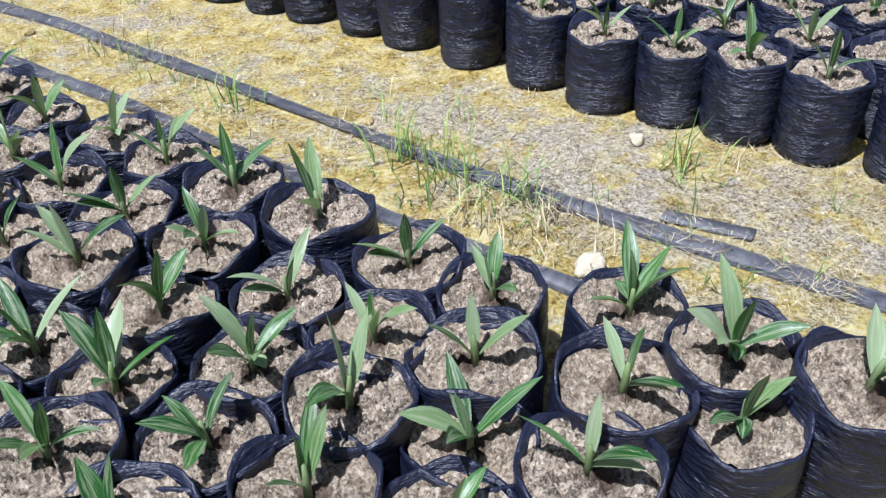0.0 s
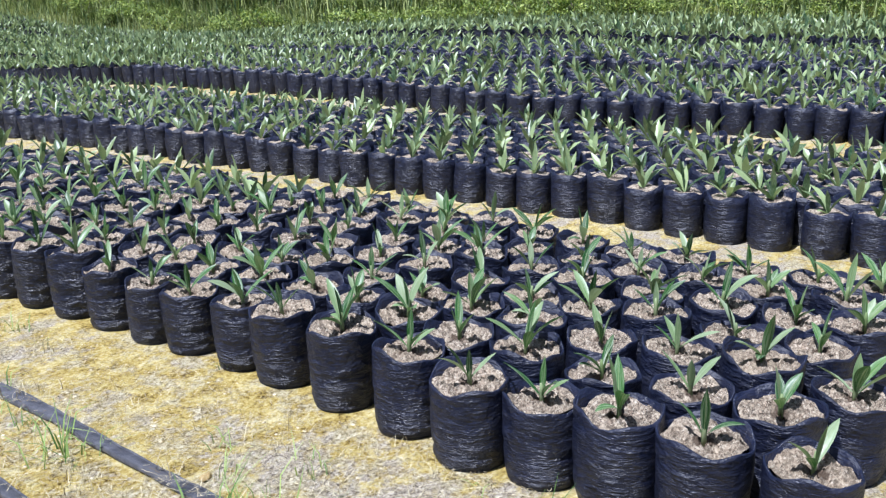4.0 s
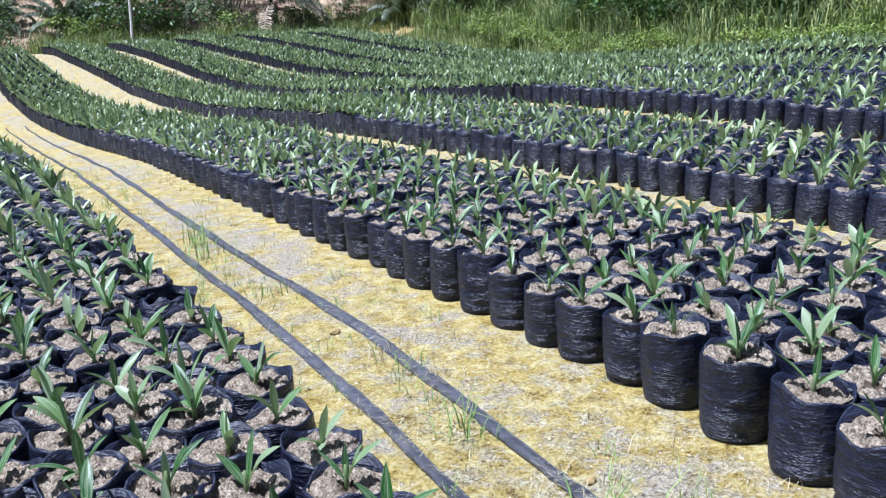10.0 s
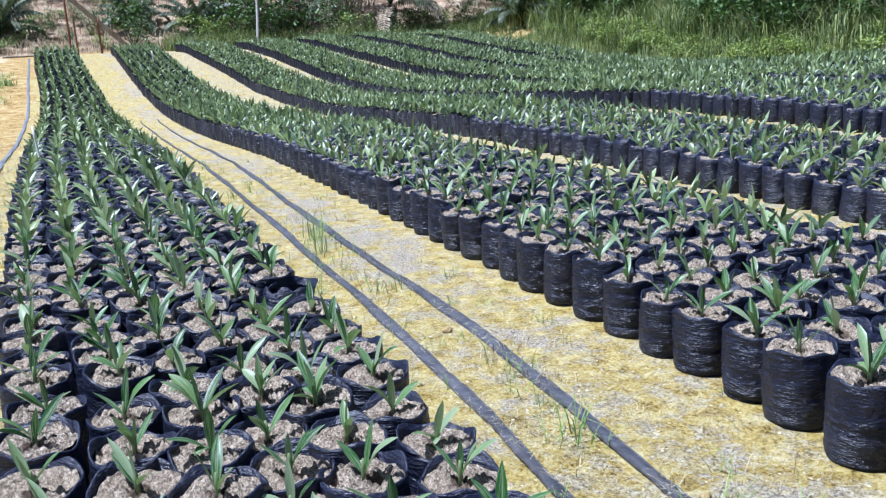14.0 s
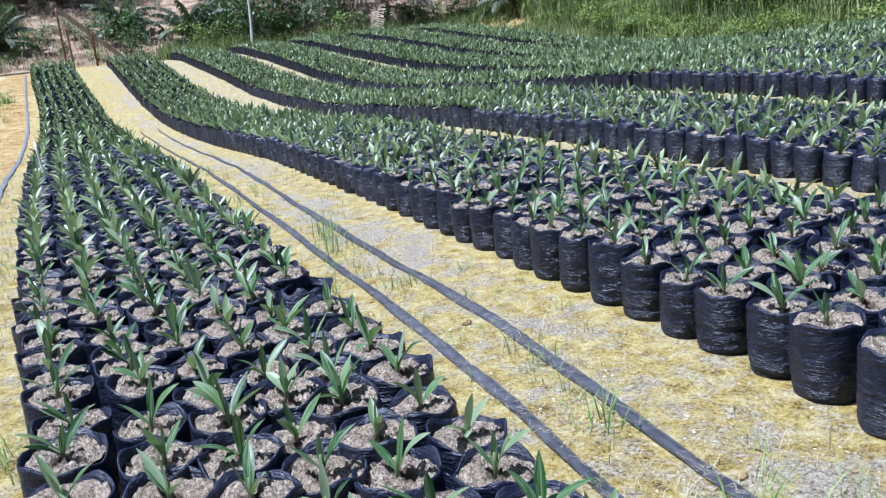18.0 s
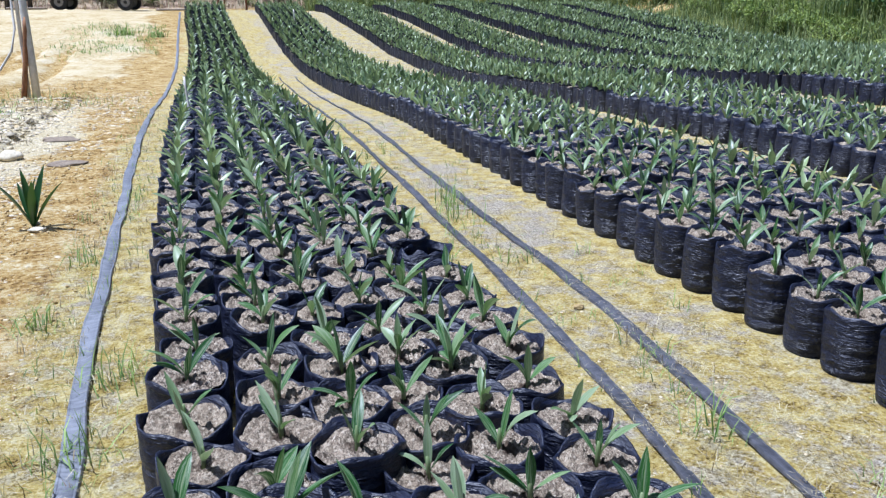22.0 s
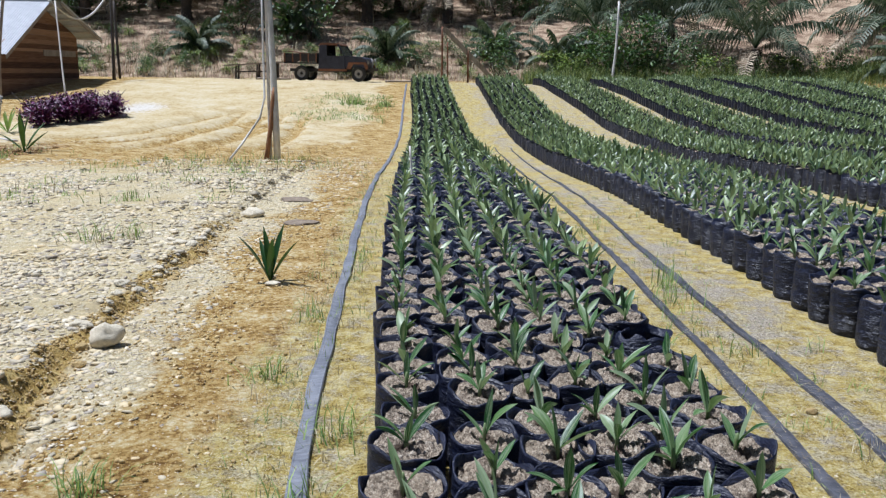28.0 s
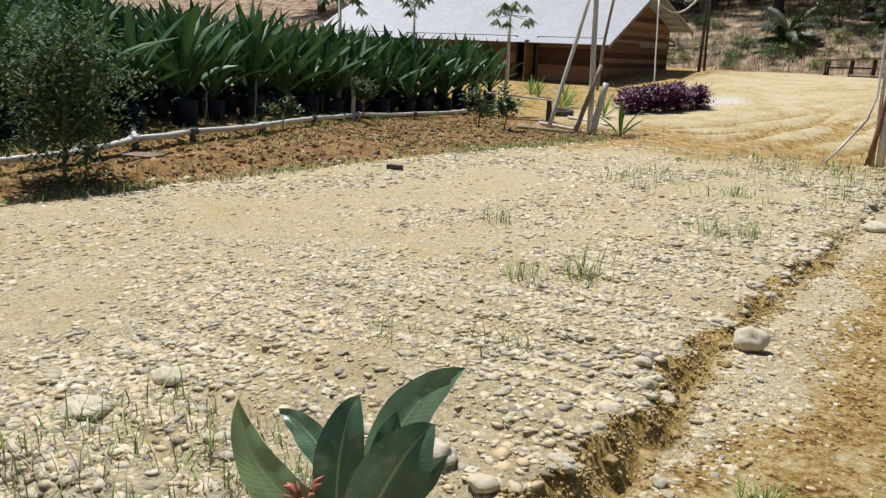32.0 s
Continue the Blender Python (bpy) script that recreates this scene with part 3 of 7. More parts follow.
def seedling_spec(rng):
    """Leaf sizes of one seedling: a spear, two or three spreading leaves and a small low one."""
    k = rng.choice([2, 3, 4, 4])
    a0 = rng.uniform(0, 6.28)
    s = rng.uniform(0.72, 1.06)
    spec = [(s * rng.uniform(0.15, 0.225), s * rng.uniform(0.028, 0.040), rng.uniform(0.03, 0.30), a0 + 1.5, rng.uniform(-0.05, 0.25), rng.uniform(-0.6, 0.6))]
    for i in range(k):
        spec.append((s * rng.uniform(0.14, 0.215), s * rng.uniform(0.034, 0.047), rng.uniform(0.28, 0.90),
                     a0 + i * (math.pi if k < 4 else 2.4) + rng.uniform(-0.45, 0.45), rng.uniform(0.05, 0.85), rng.uniform(-0.7, 0.7)))
    if rng.random() < 0.6:
        spec.append((s * rng.uniform(0.06, 0.09), s * rng.uniform(0.03, 0.04), rng.uniform(0.9, 1.2), a0 + rng.uniform(0.8, 2.2), rng.uniform(0.4, 0.9), 0.0))
    return spec


def bag_shape(rng, seg, rings, inner=True):
    """An upright filled polythene bag: creased wall, uneven lip folded inside."""
    g = Geo()
    ph = [rng.uniform(0, 6.28) for _ in range(6)]
    crease = [(0.04 + 0.86 * rng.random() ** 1.5, rng.uniform(0.002, 0.0055), rng.uniform(0, 6.28)) for _ in range(15)]
    prof = [(j / rings) for j in range(rings + 1)]
    v = []

    def rad(t, a):
        r = R_BAG * (0.945 + 0.025 * math.sin(math.pi * min(1, t * 1.05)) + 0.05 * t)
        r *= 1 + 0.035 * math.sin(2 * a + ph[0]) * t + 0.020 * math.sin(3 * a + ph[1] + 2 * t) + 0.012 * math.sin(7 * a + ph[4] + 5 * t)
        for z, d, p in crease:
            r -= d * math.exp(-((t - z - 0.03 * math.sin(2 * a + p)) / 0.019) ** 2) * max(0.0, 0.45 + 0.55 * math.sin(a + p))
        return r - (0.010 * (1 - t / 0.08) if t < 0.08 else 0)
    for t in prof:
        for k in range(seg):
            a = 2 * math.pi * k / seg
            top = (0.012 * math.sin(2 * a + ph[2]) + 0.009 * math.sin(5 * a + ph[3])) * max(0, (t - 0.8) / 0.2)
            r = rad(t, a)
            v.append((r * math.cos(a), r * math.sin(a), H_BAG * t + top))
    if inner:
        for depth, sh in ((0.0, 0.006), (0.05, 0.011)):
            for k in range(seg):
                a = 2 * math.pi * k / seg
                top = (0.012 * math.sin(2 * a + ph[2]) + 0.009 * math.sin(5 * a + ph[3])) * (1 if depth == 0 else 0)
                r = rad(1, a) - sh
                v.append((r * math.cos(a), r * math.sin(a), H_BAG - depth + top))
    nr = rings + 1 + (2 if inner else 0)
    f = [(j * seg + k, j * seg + (k + 1) % seg, (j + 1) * seg + (k + 1) % seg, (j + 1) * seg + k) for j in range(nr - 1) for k in range(seg)]
    return g.add(v, f)


def soil_shape(rng, seg, rings, rough=0.008):
    v, f = [], []
    ph = rng.uniform(0, 6.28)
    zs = H_BAG - 0.024
    for j in range(rings + 1):
        r = (R_BAG - 0.011) * j / rings
        for k in range(seg):
            a = 2 * math.pi * k / seg
            v.append((r * math.cos(a), r * math.sin(a), zs + (0.010 * (1 - j / rings) + 0.007 * math.sin(3 * a + 5 * j / rings + ph) + rng.uniform(-rough, rough) if j else 0.004)))
    for j in range(rings):
        for k in range(seg):
            f.append((j * seg + k, (j + 1) * seg + k, (j + 1) * seg + (k + 1) % seg, j * seg + (k + 1) % seg))
    return Geo().add(v, f)


def seedling_thing(rng):
    """One bagged seedling with its parts, all of them meshes to be shared by copies."""
    t = thing("potted_seedling", "young palm seedling in a crinkled black polythene bag of soil", "seedling", group="bagged seedlings")
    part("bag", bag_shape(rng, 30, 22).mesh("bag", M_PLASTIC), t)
    g = soil_shape(rng, 28, 13, 0.014)
    v = np.concatenate(g.v)
    hollow = random.Random(len(bpy.data.meshes))
    ox, oy = hollow.uniform(-0.018, 0.018), hollow.uniform(-0.018, 0.018)
    # Weight of the hollow, used for its depth and its darker tone.
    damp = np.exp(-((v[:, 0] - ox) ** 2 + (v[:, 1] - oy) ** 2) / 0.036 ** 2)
    g.v = [v - damp[:, None] * np.array([0, 0, 0.022])]
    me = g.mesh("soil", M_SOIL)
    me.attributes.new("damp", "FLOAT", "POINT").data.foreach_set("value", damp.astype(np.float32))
    part("soil", me, t, label="dry crumbly brown potting soil, darker in the hollow round the stem")
    zs = H_BAG - 0.016
    for i, (le, wi, lean, az, bend, tw) in enumerate(seedling_spec(rng)):
        vv, ff = leaf_verts(le, wi, lean, az, bend, 0.4, 8, (0.004 * math.cos(az), 0.004 * math.sin(az), zs + 0.004 * i), tw)
        me = Geo().add(vv, ff).mesh("leaf", M_LEAF)
        rows = len(vv) // 3
        me.attributes.new("leaf_across", "FLOAT", "POINT").data.foreach_set("value", [-1.0, 0.0, 1.0] * rows)
        me.attributes.new("leaf_along", "FLOAT", "POINT").data.foreach_set("value", [j // 3 / (rows - 1) for j in range(3 * rows)])
        part("leaf", me, t)
    g = Geo()
    tube(g, [(0, 0, zs - 0.05), (0, 0, zs + 0.03), (0.002, 0, zs + 0.055)], [0.009, 0.007, 0.004], 6)
    part("stem", g.mesh("stem", M_LEAF), t)
    return t


def seedling_template(rng, seg, rings, n, big):
    """Verts, quads and slots of a whole bagged seedling, for the massed ones."""
    g = bag_shape(rng, seg, rings, inner=rings > 2)
    s = soil_shape(rng, seg, 2 if rings > 2 else 1, 0.006)
    g.add(np.concatenate(s.v), s.f, 1)
    for le, wi, lean, az, bend, tw in seedling_spec(rng):
        vv, ff = leaf_verts(le * big, wi * big * 1.10, lean, az, bend, 0.4, n, (0, 0, H_BAG - 0.03), tw)
        g.add(vv, ff, 2)
    return np.concatenate(g.v), np.array(g.f), np.array(g.s)


# each bed: x of the front row along y, rows, first and last y
BEDS = [
    ([(0, 0.90), (0.6, 0.88), (0.85, 0.80), (1.3, 0.80), (1.6, 0.84), (1.9, 0.84), (2.13, 0.88), (2.4, 0.84), (2.95, 0.87), (3.5, 0.86), (4.3, 0.83), (10, 0.80), (20, 0.78), (26, 0.72), (32, 0.50), (39, 0.38)], 6, -1, -0.15, 38.2, 0.87),
    ([(0, 2.25), (0.9, 2.26), (1.2, 2.22), (1.8, 2.31), (2.1, 2.35), (6, 2.36), (8, 2.32), (12, 2.33), (20, 2.22), (25, 2.12), (32, 2.0), (39, 1.95)], 7, 1, 0.1, 38.6, 0.455),
    ([(0, 5.02), (1, 5.08), (2, 5.18), (5, 5.24), (9, 5.26), (14, 5.48), (20, 5.45), (24, 5.35), (30, 5.1), (39, 4.6)], 7, 1, -1.2, 39.0, 0.1),
    ([(0, 7.93), (2.1, 7.94), (3.1, 7.75), (4.3, 7.77), (5.4, 8.05), (8, 8.25), (11, 8.5), (15, 8.55), (18, 8.2), (22, 7.8), (30, 7.6), (39, 7.3)], 8, 1, -2.5, 39.4, 0.0),
    ([(0, 10.15), (4, 10.22), (8, 10.6), (14, 11.2), (20, 11.0), (26, 10.6), (39, 10.0)], 8, 1, -3.5, 39.8, 0.2),
    ([(0, 12.7), (5.1, 12.85), (7, 13.4), (14, 13.6), (24, 13.3), (39, 12.8)], 8, 1, -4, 40.0, 0.1),
    ([(0, 15.8), (10, 15.9), (24, 15.8), (39, 15.7)], 9, 1, -4, 40.0, 0.0),
]
PITCH, ROWGAP = 0.264, 0.228
# uneven standing of the first bags, row by row from the path: y of each, then the row's gap to the one before
NEAR = {
    (0, 0): ([0.12, 0.36, 0.59, 0.82, 1.06, 1.31, 1.59, 1.88, 2.13, 2.38, 2.67, 2.95, 3.21, 3.53, 3.94], [(0, 0), (4, 0)]),
    (0, 1): ([0.27, 0.52, 0.76, 0.97, 1.21, 1.50, 1.76, 2.00, 2.24, 2.54, 2.79, 3.08, 3.40, 3.65, 3.90], [(0.2, 0.16), (0.5, 0.22), (1.5, 0.23), (2, 0.25), (2.6, 0.22), (4, 0.24)]),
    (0, 2): ([0.47, 0.69, 0.92, 1.13, 1.42, 1.68, 1.94, 2.14, 2.39, 2.65, 2.97, 3.30, 3.56, 3.80], [(0.4, 0.39), (0.9, 0.42), (1.5, 0.43), (2, 0.45), (2.6, 0.41), (4, 0.45)]),
    (0, 3): ([0.62, 0.85, 1.08, 1.32, 1.56, 1.81, 2.06, 2.32, 2.59, 2.89, 3.19, 3.46, 3.72], [(0.5, 0.62), (1.3, 0.61), (2, 0.67), (2.4, 0.60), (4, 0.67)]),
    (0, 4): ([0.80, 1.03, 1.27, 1.51, 1.75, 2.00, 2.25, 2.46, 2.72, 3.10, 3.36, 3.60, 3.84], [(0.5, 0.83), (1.3, 0.82), (2, 0.87), (2.4, 0.82), (4, 0.91)]),
    (0, 5): ([0.90, 1.15, 1.40, 1.64, 1.89, 2.14, 2.40, 2.64, 2.97, 3.20, 3.43, 3.69, 3.95], [(0.5, 1.06), (1.5, 1.08), (2.1, 1.09), (2.6, 1.09), (4, 1.15)]),
    (1, 0): ([0.20, 0.46, 0.72, 0.96, 1.20, 1.50, 1.80, 2.10, 2.36, 2.65, 2.92, 3.21, 3.48], [(0, 0), (4, 0)]),
}


def plant_positions():
    rng = random.Random(5)
    out = []

    def put(b, r, x, y):
        out.append((b, r, x + rng.uniform(-0.012, 0.012), y + rng.uniform(-0.014, 0.014), rng.uniform(0, 6.28), rng.uniform(0.94, 1.05), rng.uniform(-0.05, 0.05), rng.uniform(-0.05, 0.05)))
    for b, (front, rows, sgn, y0, y1, phase) in enumerate(BEDS):
        row_pitch = (0.255, 0.272)[b] if b < 2 else PITCH
        for r in range(rows):
            y = phase + (r % 2) * row_pitch / 2
            y -= math.floor((y - y0) / row_pitch) * row_pitch
            if (b, r) in NEAR:
                for y in NEAR[b, r][0]:
                    put(b, r, float(lerp(y, front)) + sgn * float(lerp(y, NEAR[b, r][1])), y)
                y += row_pitch
            while y < y1:
                gap = float(lerp(y, [(4, 0.230), (6.7, 0.246), (10.6, 0.256), (18, 0.263)])) if b == 0 else 0.256 if b == 1 else ROWGAP
                put(b, r, float(lerp(y, front)) + sgn * r * gap, y)
                y += row_pitch
    return out


def build_seedlings():
    rng = random.Random(11)
    pos = plant_positions()
    near, mid, far = [], [], []
    for p in pos:
        b, r, x, y = p[:4]
        if (b == 0 and y < 5.6) or (b == 1 and y < 6.5 and (r < 5 or y < 3.4)):
            near.append(p)
        elif y < 11 and b < 5 or (b < 2 and y < 14):
            mid.append(p)
        else:
            far.append(p)
    near.sort(key=lambda p: p[2] ** 2 + p[3] ** 2)
    near, extra = near[:300], near[300:]
    mid += extra

    def mat(p):
        _, _, x, y, a, s, tx, ty = p
        return Matrix.Translation((x, y, H(x, y) - 0.004)) @ Euler((tx, ty, a)).to_matrix().to_4x4() @ Matrix.Diagonal((s, s, s * (0.95 + 0.12 * (a % 1.0)), 1))
    near = [p for p in near if not (p[0] == 0 and p[1] == 0 and abs(p[3] - 3.94) < 0.13)]
    kinds = [seedling_thing(rng) for _ in range(12)]
    for i, p in enumerate(near):
        m = mat(p)
        if i < len(kinds):
            kinds[i].matrix_basis = m
        else:
            c = copy_thing(kinds[rng.randrange(len(kinds))], m)
            c.matrix_basis = m
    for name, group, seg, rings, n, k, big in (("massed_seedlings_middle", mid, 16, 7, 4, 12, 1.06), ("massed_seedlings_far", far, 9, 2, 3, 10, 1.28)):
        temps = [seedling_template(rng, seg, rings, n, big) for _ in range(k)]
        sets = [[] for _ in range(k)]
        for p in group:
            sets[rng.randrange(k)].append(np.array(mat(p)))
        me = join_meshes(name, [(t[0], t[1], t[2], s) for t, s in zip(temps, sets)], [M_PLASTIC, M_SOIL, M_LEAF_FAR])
        tagged(new(name, me), "dense beds of green palm seedlings in black polythene bags", "seedlings", kind="stuff")


build_seedlings()


def slumped_bag(x, y, az):
    """A bag without a plant, its loose top folded over."""
    g = bag_shape(random.Random(71), 30, 18)
    v = np.concatenate(g.v)
    t = np.clip((v[:, 2] - 0.17) / 0.15, 0, 1)
    v[:, 0] += 0.05 * t * t
    v[:, 1] *= 1 - 0.25 * t
    v[:, 0] *= 1 + 0.15 * t
    v[:, 2] -= 0.045 * t * t * (1 + np.sin(6 * np.arctan2(v[:, 1], v[:, 0])) * 0.5)
    g.v = [v]
    ob = new("empty_bag", g.mesh("empty_bag", M_PLASTIC))
    ob.matrix_basis = pose(x, y, H(x, y), 0, 0, az)
    tagged(ob, "slumped black polythene bag with its top folded over", "bag")


slumped_bag(0.86, 3.97, 20)


# ------------------------------------------------------------------ flat hoses
def hose(xs, y0, y1, width, label, mat=M_HOSE, thin=((0, 1), (40, 1))):
    """A flat irrigation hose lying on the ground, slightly rippled, with a filled edge."""
    rng = random.Random(int(xs[0][1] * 100) + 7)
    g = Geo()
    y, n = y0, 0
    v = []
    while y < y1:
        step = 0.06 if y < 10 else 0.25
        x = sum(float(lerp(y + d, xs)) for d in (-0.4, -0.2, 0, 0.2, 0.4)) / 5 + 0.005 * math.sin(y * 3.1) + 0.003 * math.sin(y * 7.3 + 1)
        w = width / 2 * float(lerp(y, thin)) * (1 + 0.07 * math.sin(y * 5.1) + 0.05 * math.sin(y * 11.7))
        tilt = 0.008 * math.sin(y * 2.2) + 0.004 * rng.uniform(-1, 1)
        zc = 0.010 + 0.004 * abs(math.sin(y * 1.9))
        for u, h in ((-1.0, -0.012), (-1.0, 0.001), (-0.8, 0.006), (0.0, 0.005), (0.8, 0.006), (1.0, 0.001), (1.0, -0.012)):
            v.append((x + u * w, y, H(x + u * w, y) + zc + h + tilt * u))
        n += 1
        y += step
    f = [(i * 7 + k, i * 7 + k + 1, (i + 1) * 7 + k + 1, (i + 1) * 7 + k) for i in range(n - 1) for k in range(6)]
    g.add(v, f)
    t = thing("irrigation_hose", label, "hose", group="flat irrigation hoses")
    part("hose_body", g.mesh("hose_body", mat), t)
    for u in (2, 4):
        s = Geo()
        w = [Vector(v[i * 7 + u]) for i in range(n)]
        sv = []
        for p in w:
            sv += [(p.x - 0.004, p.y, p.z + 0.0002), (p.x, p.y, p.z + 0.0022), (p.x + 0.004, p.y, p.z + 0.0002)]
        s.add(sv, [(3 * i + k, 3 * i + k + 1, 3 * i + k + 4, 3 * i + k + 3) for i in range(n - 1) for k in (0, 1)])
        part("edge_fold", s.mesh("edge_fold", mat), t, label="raised crease along the hose edge")
    return t


THIN = ((0, 1), (5, 1), (8, 0.75), (12, 0.5), (20, 0.35))
hose([(-3.0, 1.02), (0.2, 1.16), (1.0, 1.19), (1.5, 1.22), (2.1, 1.27), (2.6, 1.30), (3.1, 1.34), (4, 1.35), (5.4, 1.36), (9.2, 1.37), (12.5, 1.41), (17.6, 1.45), (22, 1.42)], -3.0, 21.0, 0.054, "flat dark grey irrigation hose lying along the straw path", thin=THIN)
hose([(-3.0, 1.46), (0.15, 1.55), (0.8, 1.52), (1.4, 1.55), (2.0, 1.60), (2.5, 1.63), (3.1, 1.68), (3.8, 1.71), (4.5, 1.69), (6.5, 1.67), (8, 1.69), (9.8, 1.73), (12.8, 1.78), (22, 1.82)], -3.0, 21.0, 0.060, "flat dark grey irrigation hose with dry straw across it", thin=THIN)
hose([(-3.0, -0.40), (0.5, -0.53), (2.44, -0.62), (2.93, -0.65), (3.77, -0.71), (4.83, -0.745), (6.25, -0.80), (9.5, -0.92), (13.6, -1.02), (19, -1.03), (23.7, -1.02), (31.3, -1.16), (38, -1.25)], -3.0, 38, 0.072, "flat light grey irrigation hose beside the seedling bed", M_HOSE_PALE)


# ------------------------------------------------------------------ palms on the hillside
def frond(g, m, length, droop, lift, slot=0, pairs=30, seed=0, hang=(0.75, 1.0)):
    """An arched frond: a tapering rib, its leaflets first standing out and then hanging like a comb."""
    rng = random.Random(seed)
    n = 12
    pts, a, p = [], lift, Vector((0, 0, 0))
    for i in range(n + 1):
        pts.append(p.copy())
        p = p + Vector((math.cos(a), 0, math.sin(a))) * (length / n)
        a -= droop / n * (0.45 + 1.1 * i / n)
    v, f = [], []
    for i, q in enumerate(pts):
        w = 0.06 * (1 - i / n) + 0.010
        v += [(q.x, q.y - w, q.z), (q.x, q.y + w, q.z)]
    f += [(2 * i, 2 * i + 1, 2 * i + 3, 2 * i + 2) for i in range(n)]
    for k in range(pairs):
        t = 0.14 + 0.85 * k / pairs
        i = min(int(t * n), n - 1)
        q = pts[i].lerp(pts[i + 1], t * n - i)
        d = (pts[i + 1] - pts[i]).normalized()
        ll = length * 0.215 * math.sin(math.pi * (0.2 + 0.68 * t)) * rng.uniform(0.8, 1.12)
        for s in (-1, 1):
            e = (Vector((0, s, 0)) * 0.75 + d * 0.6 + Vector((0, 0, rng.uniform(0.05, 0.2)))).normalized()
            mid = q + e * ll * 0.45
            tip = mid + (e * 0.5 + Vector((0, 0, -rng.uniform(*hang)))).normalized() * ll * 0.6
            w = d * 0.055
            b = len(v)
            v += [tuple(q - w * 0.5), tuple(q + w * 0.5), tuple(mid + w), tuple(mid - w), tuple(tip + w * 0.1), tuple(tip - w * 0.1)]
            f += [(b, b + 1, b + 2, b + 3), (b + 3, b + 2, b + 4, b + 5)]
    vv = np.array([m @ Vector(q) for q in v])
    g.add(vv, f, slot)


def palm_meshes(seed, trunk_h, fronds, flen, dead=8, flat=0.0):
    rng = random.Random(seed)
    g = Geo()
    pts = [(0.03 * math.sin(i), 0.03 * math.cos(2 * i), trunk_h * i / 6 - 0.3) for i in range(7)]
    tube(g, pts, [0.42, 0.36, 0.32, 0.30, 0.30, 0.32, 0.25], 12)
    for i in range(60):
        a, z = i * 2.4, trunk_h * (0.15 + 0.85 * i / 60)
        m = Matrix.Translation((0.28 * math.cos(a), 0.28 * math.sin(a), z - 0.3)) @ Euler((0, 0, a)).to_matrix().to_4x4() @ Euler((0, -0.6, 0)).to_matrix().to_4x4()
        box(g, (0, 0, 0), (0.22, 0.10, 0.05), 0, m)
    trunk = g.mesh("trunk", M_TRUNK)
    g = Geo()
    for i in range(fronds):
        t = i / fronds
        m = Matrix.Translation((0, 0, trunk_h - 0.25 * t)) @ Euler((0, 0, i * 2.399 + rng.uniform(-0.25, 0.25))).to_matrix().to_4x4() @ Euler((rng.uniform(-0.3, 0.3), 0, 0)).to_matrix().to_4x4()
        frond(g, m, flen * rng.uniform(0.85, 1.1), 1.15 + 1.05 * t + rng.uniform(-0.2, 0.2), 1.42 - (0.95 + flat) * t + rng.uniform(-0.12, 0.12), 0, 30, seed * 100 + i)
    crown = g.mesh("crown", M_FROND, False)
    g = Geo()
    for i in range(dead):
        m = Matrix.Translation((0, 0, trunk_h - 0.35)) @ Euler((0, 0, i * 2.399 + 1)).to_matrix().to_4x4()
        frond(g, m, flen * rng.uniform(0.7, 0.95), rng.uniform(1.3, 1.9), 0.25 + rng.uniform(-0.5, 0.2), 0, 22, seed * 100 + 50 + i, (0.8, 1.3))
    skirt = g.mesh("skirt", M_DEADFROND, False)
    return trunk, crown, skirt


def build_palms():
    kinds = [palm_meshes(1, 2.3, 20, 4.8, 9), palm_meshes(2, 1.7, 18, 5.4, 8, 0.15), palm_meshes(3, 3.0, 20, 5.0, 10), palm_meshes(4, 0.4, 18, 2.4, 3)]
    rng = random.Random(21)
    spots = []
    for row, y in enumerate((55, 60, 65, 71, 78, 86)):
        x = -54 + (row % 2) * 3.0
        while x < 30 + row * 5:
            near_right = x > 5 and row == 0
            if near_right and int(x / 6.2) % 2:
                x += 6.2
                continue
            spots.append((x + rng.uniform(-1.0, 1.0), y + rng.uniform(-1.2, 1.2) - (7 if near_right else 0), (1 if x > 5 and row < 2 else rng.choice((0, 2)))))
            x += 6.2 if row < 2 else 5.4
    spots += [(16.6, 44.3, 1), (9.0, 48.2, 1), (23.5, 43.5, 1), (27.0, 37.5, 1)]
    for x in (29, 37):
        y = 2 + (x % 3)
        while y < 46:
            spots.append((x + rng.uniform(-1.5, 1.5), y + rng.uniform(-1.5, 1.5), rng.randrange(2)))
            y += 7.5
    spots += [(21.5, 38.5, 3), (-2.6, 46.8, 3), (-13.2, 48.5, 3), (3.4, 47.8, 3), (6.5, 45.5, 3), (-21, 47.5, 3), (-8.4, 51.5, 3)]
    for x, y, k in spots:
        t = thing("oil_palm" if k < 3 else "young_palm", "tall oil palm with arching green fronds and dry skirt" if k < 3 else "low young palm with spreading green fronds", "palm tree",
                  pose(x, y, H(x, y), 0, 0, rng.uniform(0, 360)), group="plantation palms")
        for n, me, lab in zip(("trunk", "crown", "skirt"), kinds[k], ("dark fibrous trunk", "arching green fronds", "hanging dry brown fronds")):
            part(n, me, t, label=lab)


build_palms()


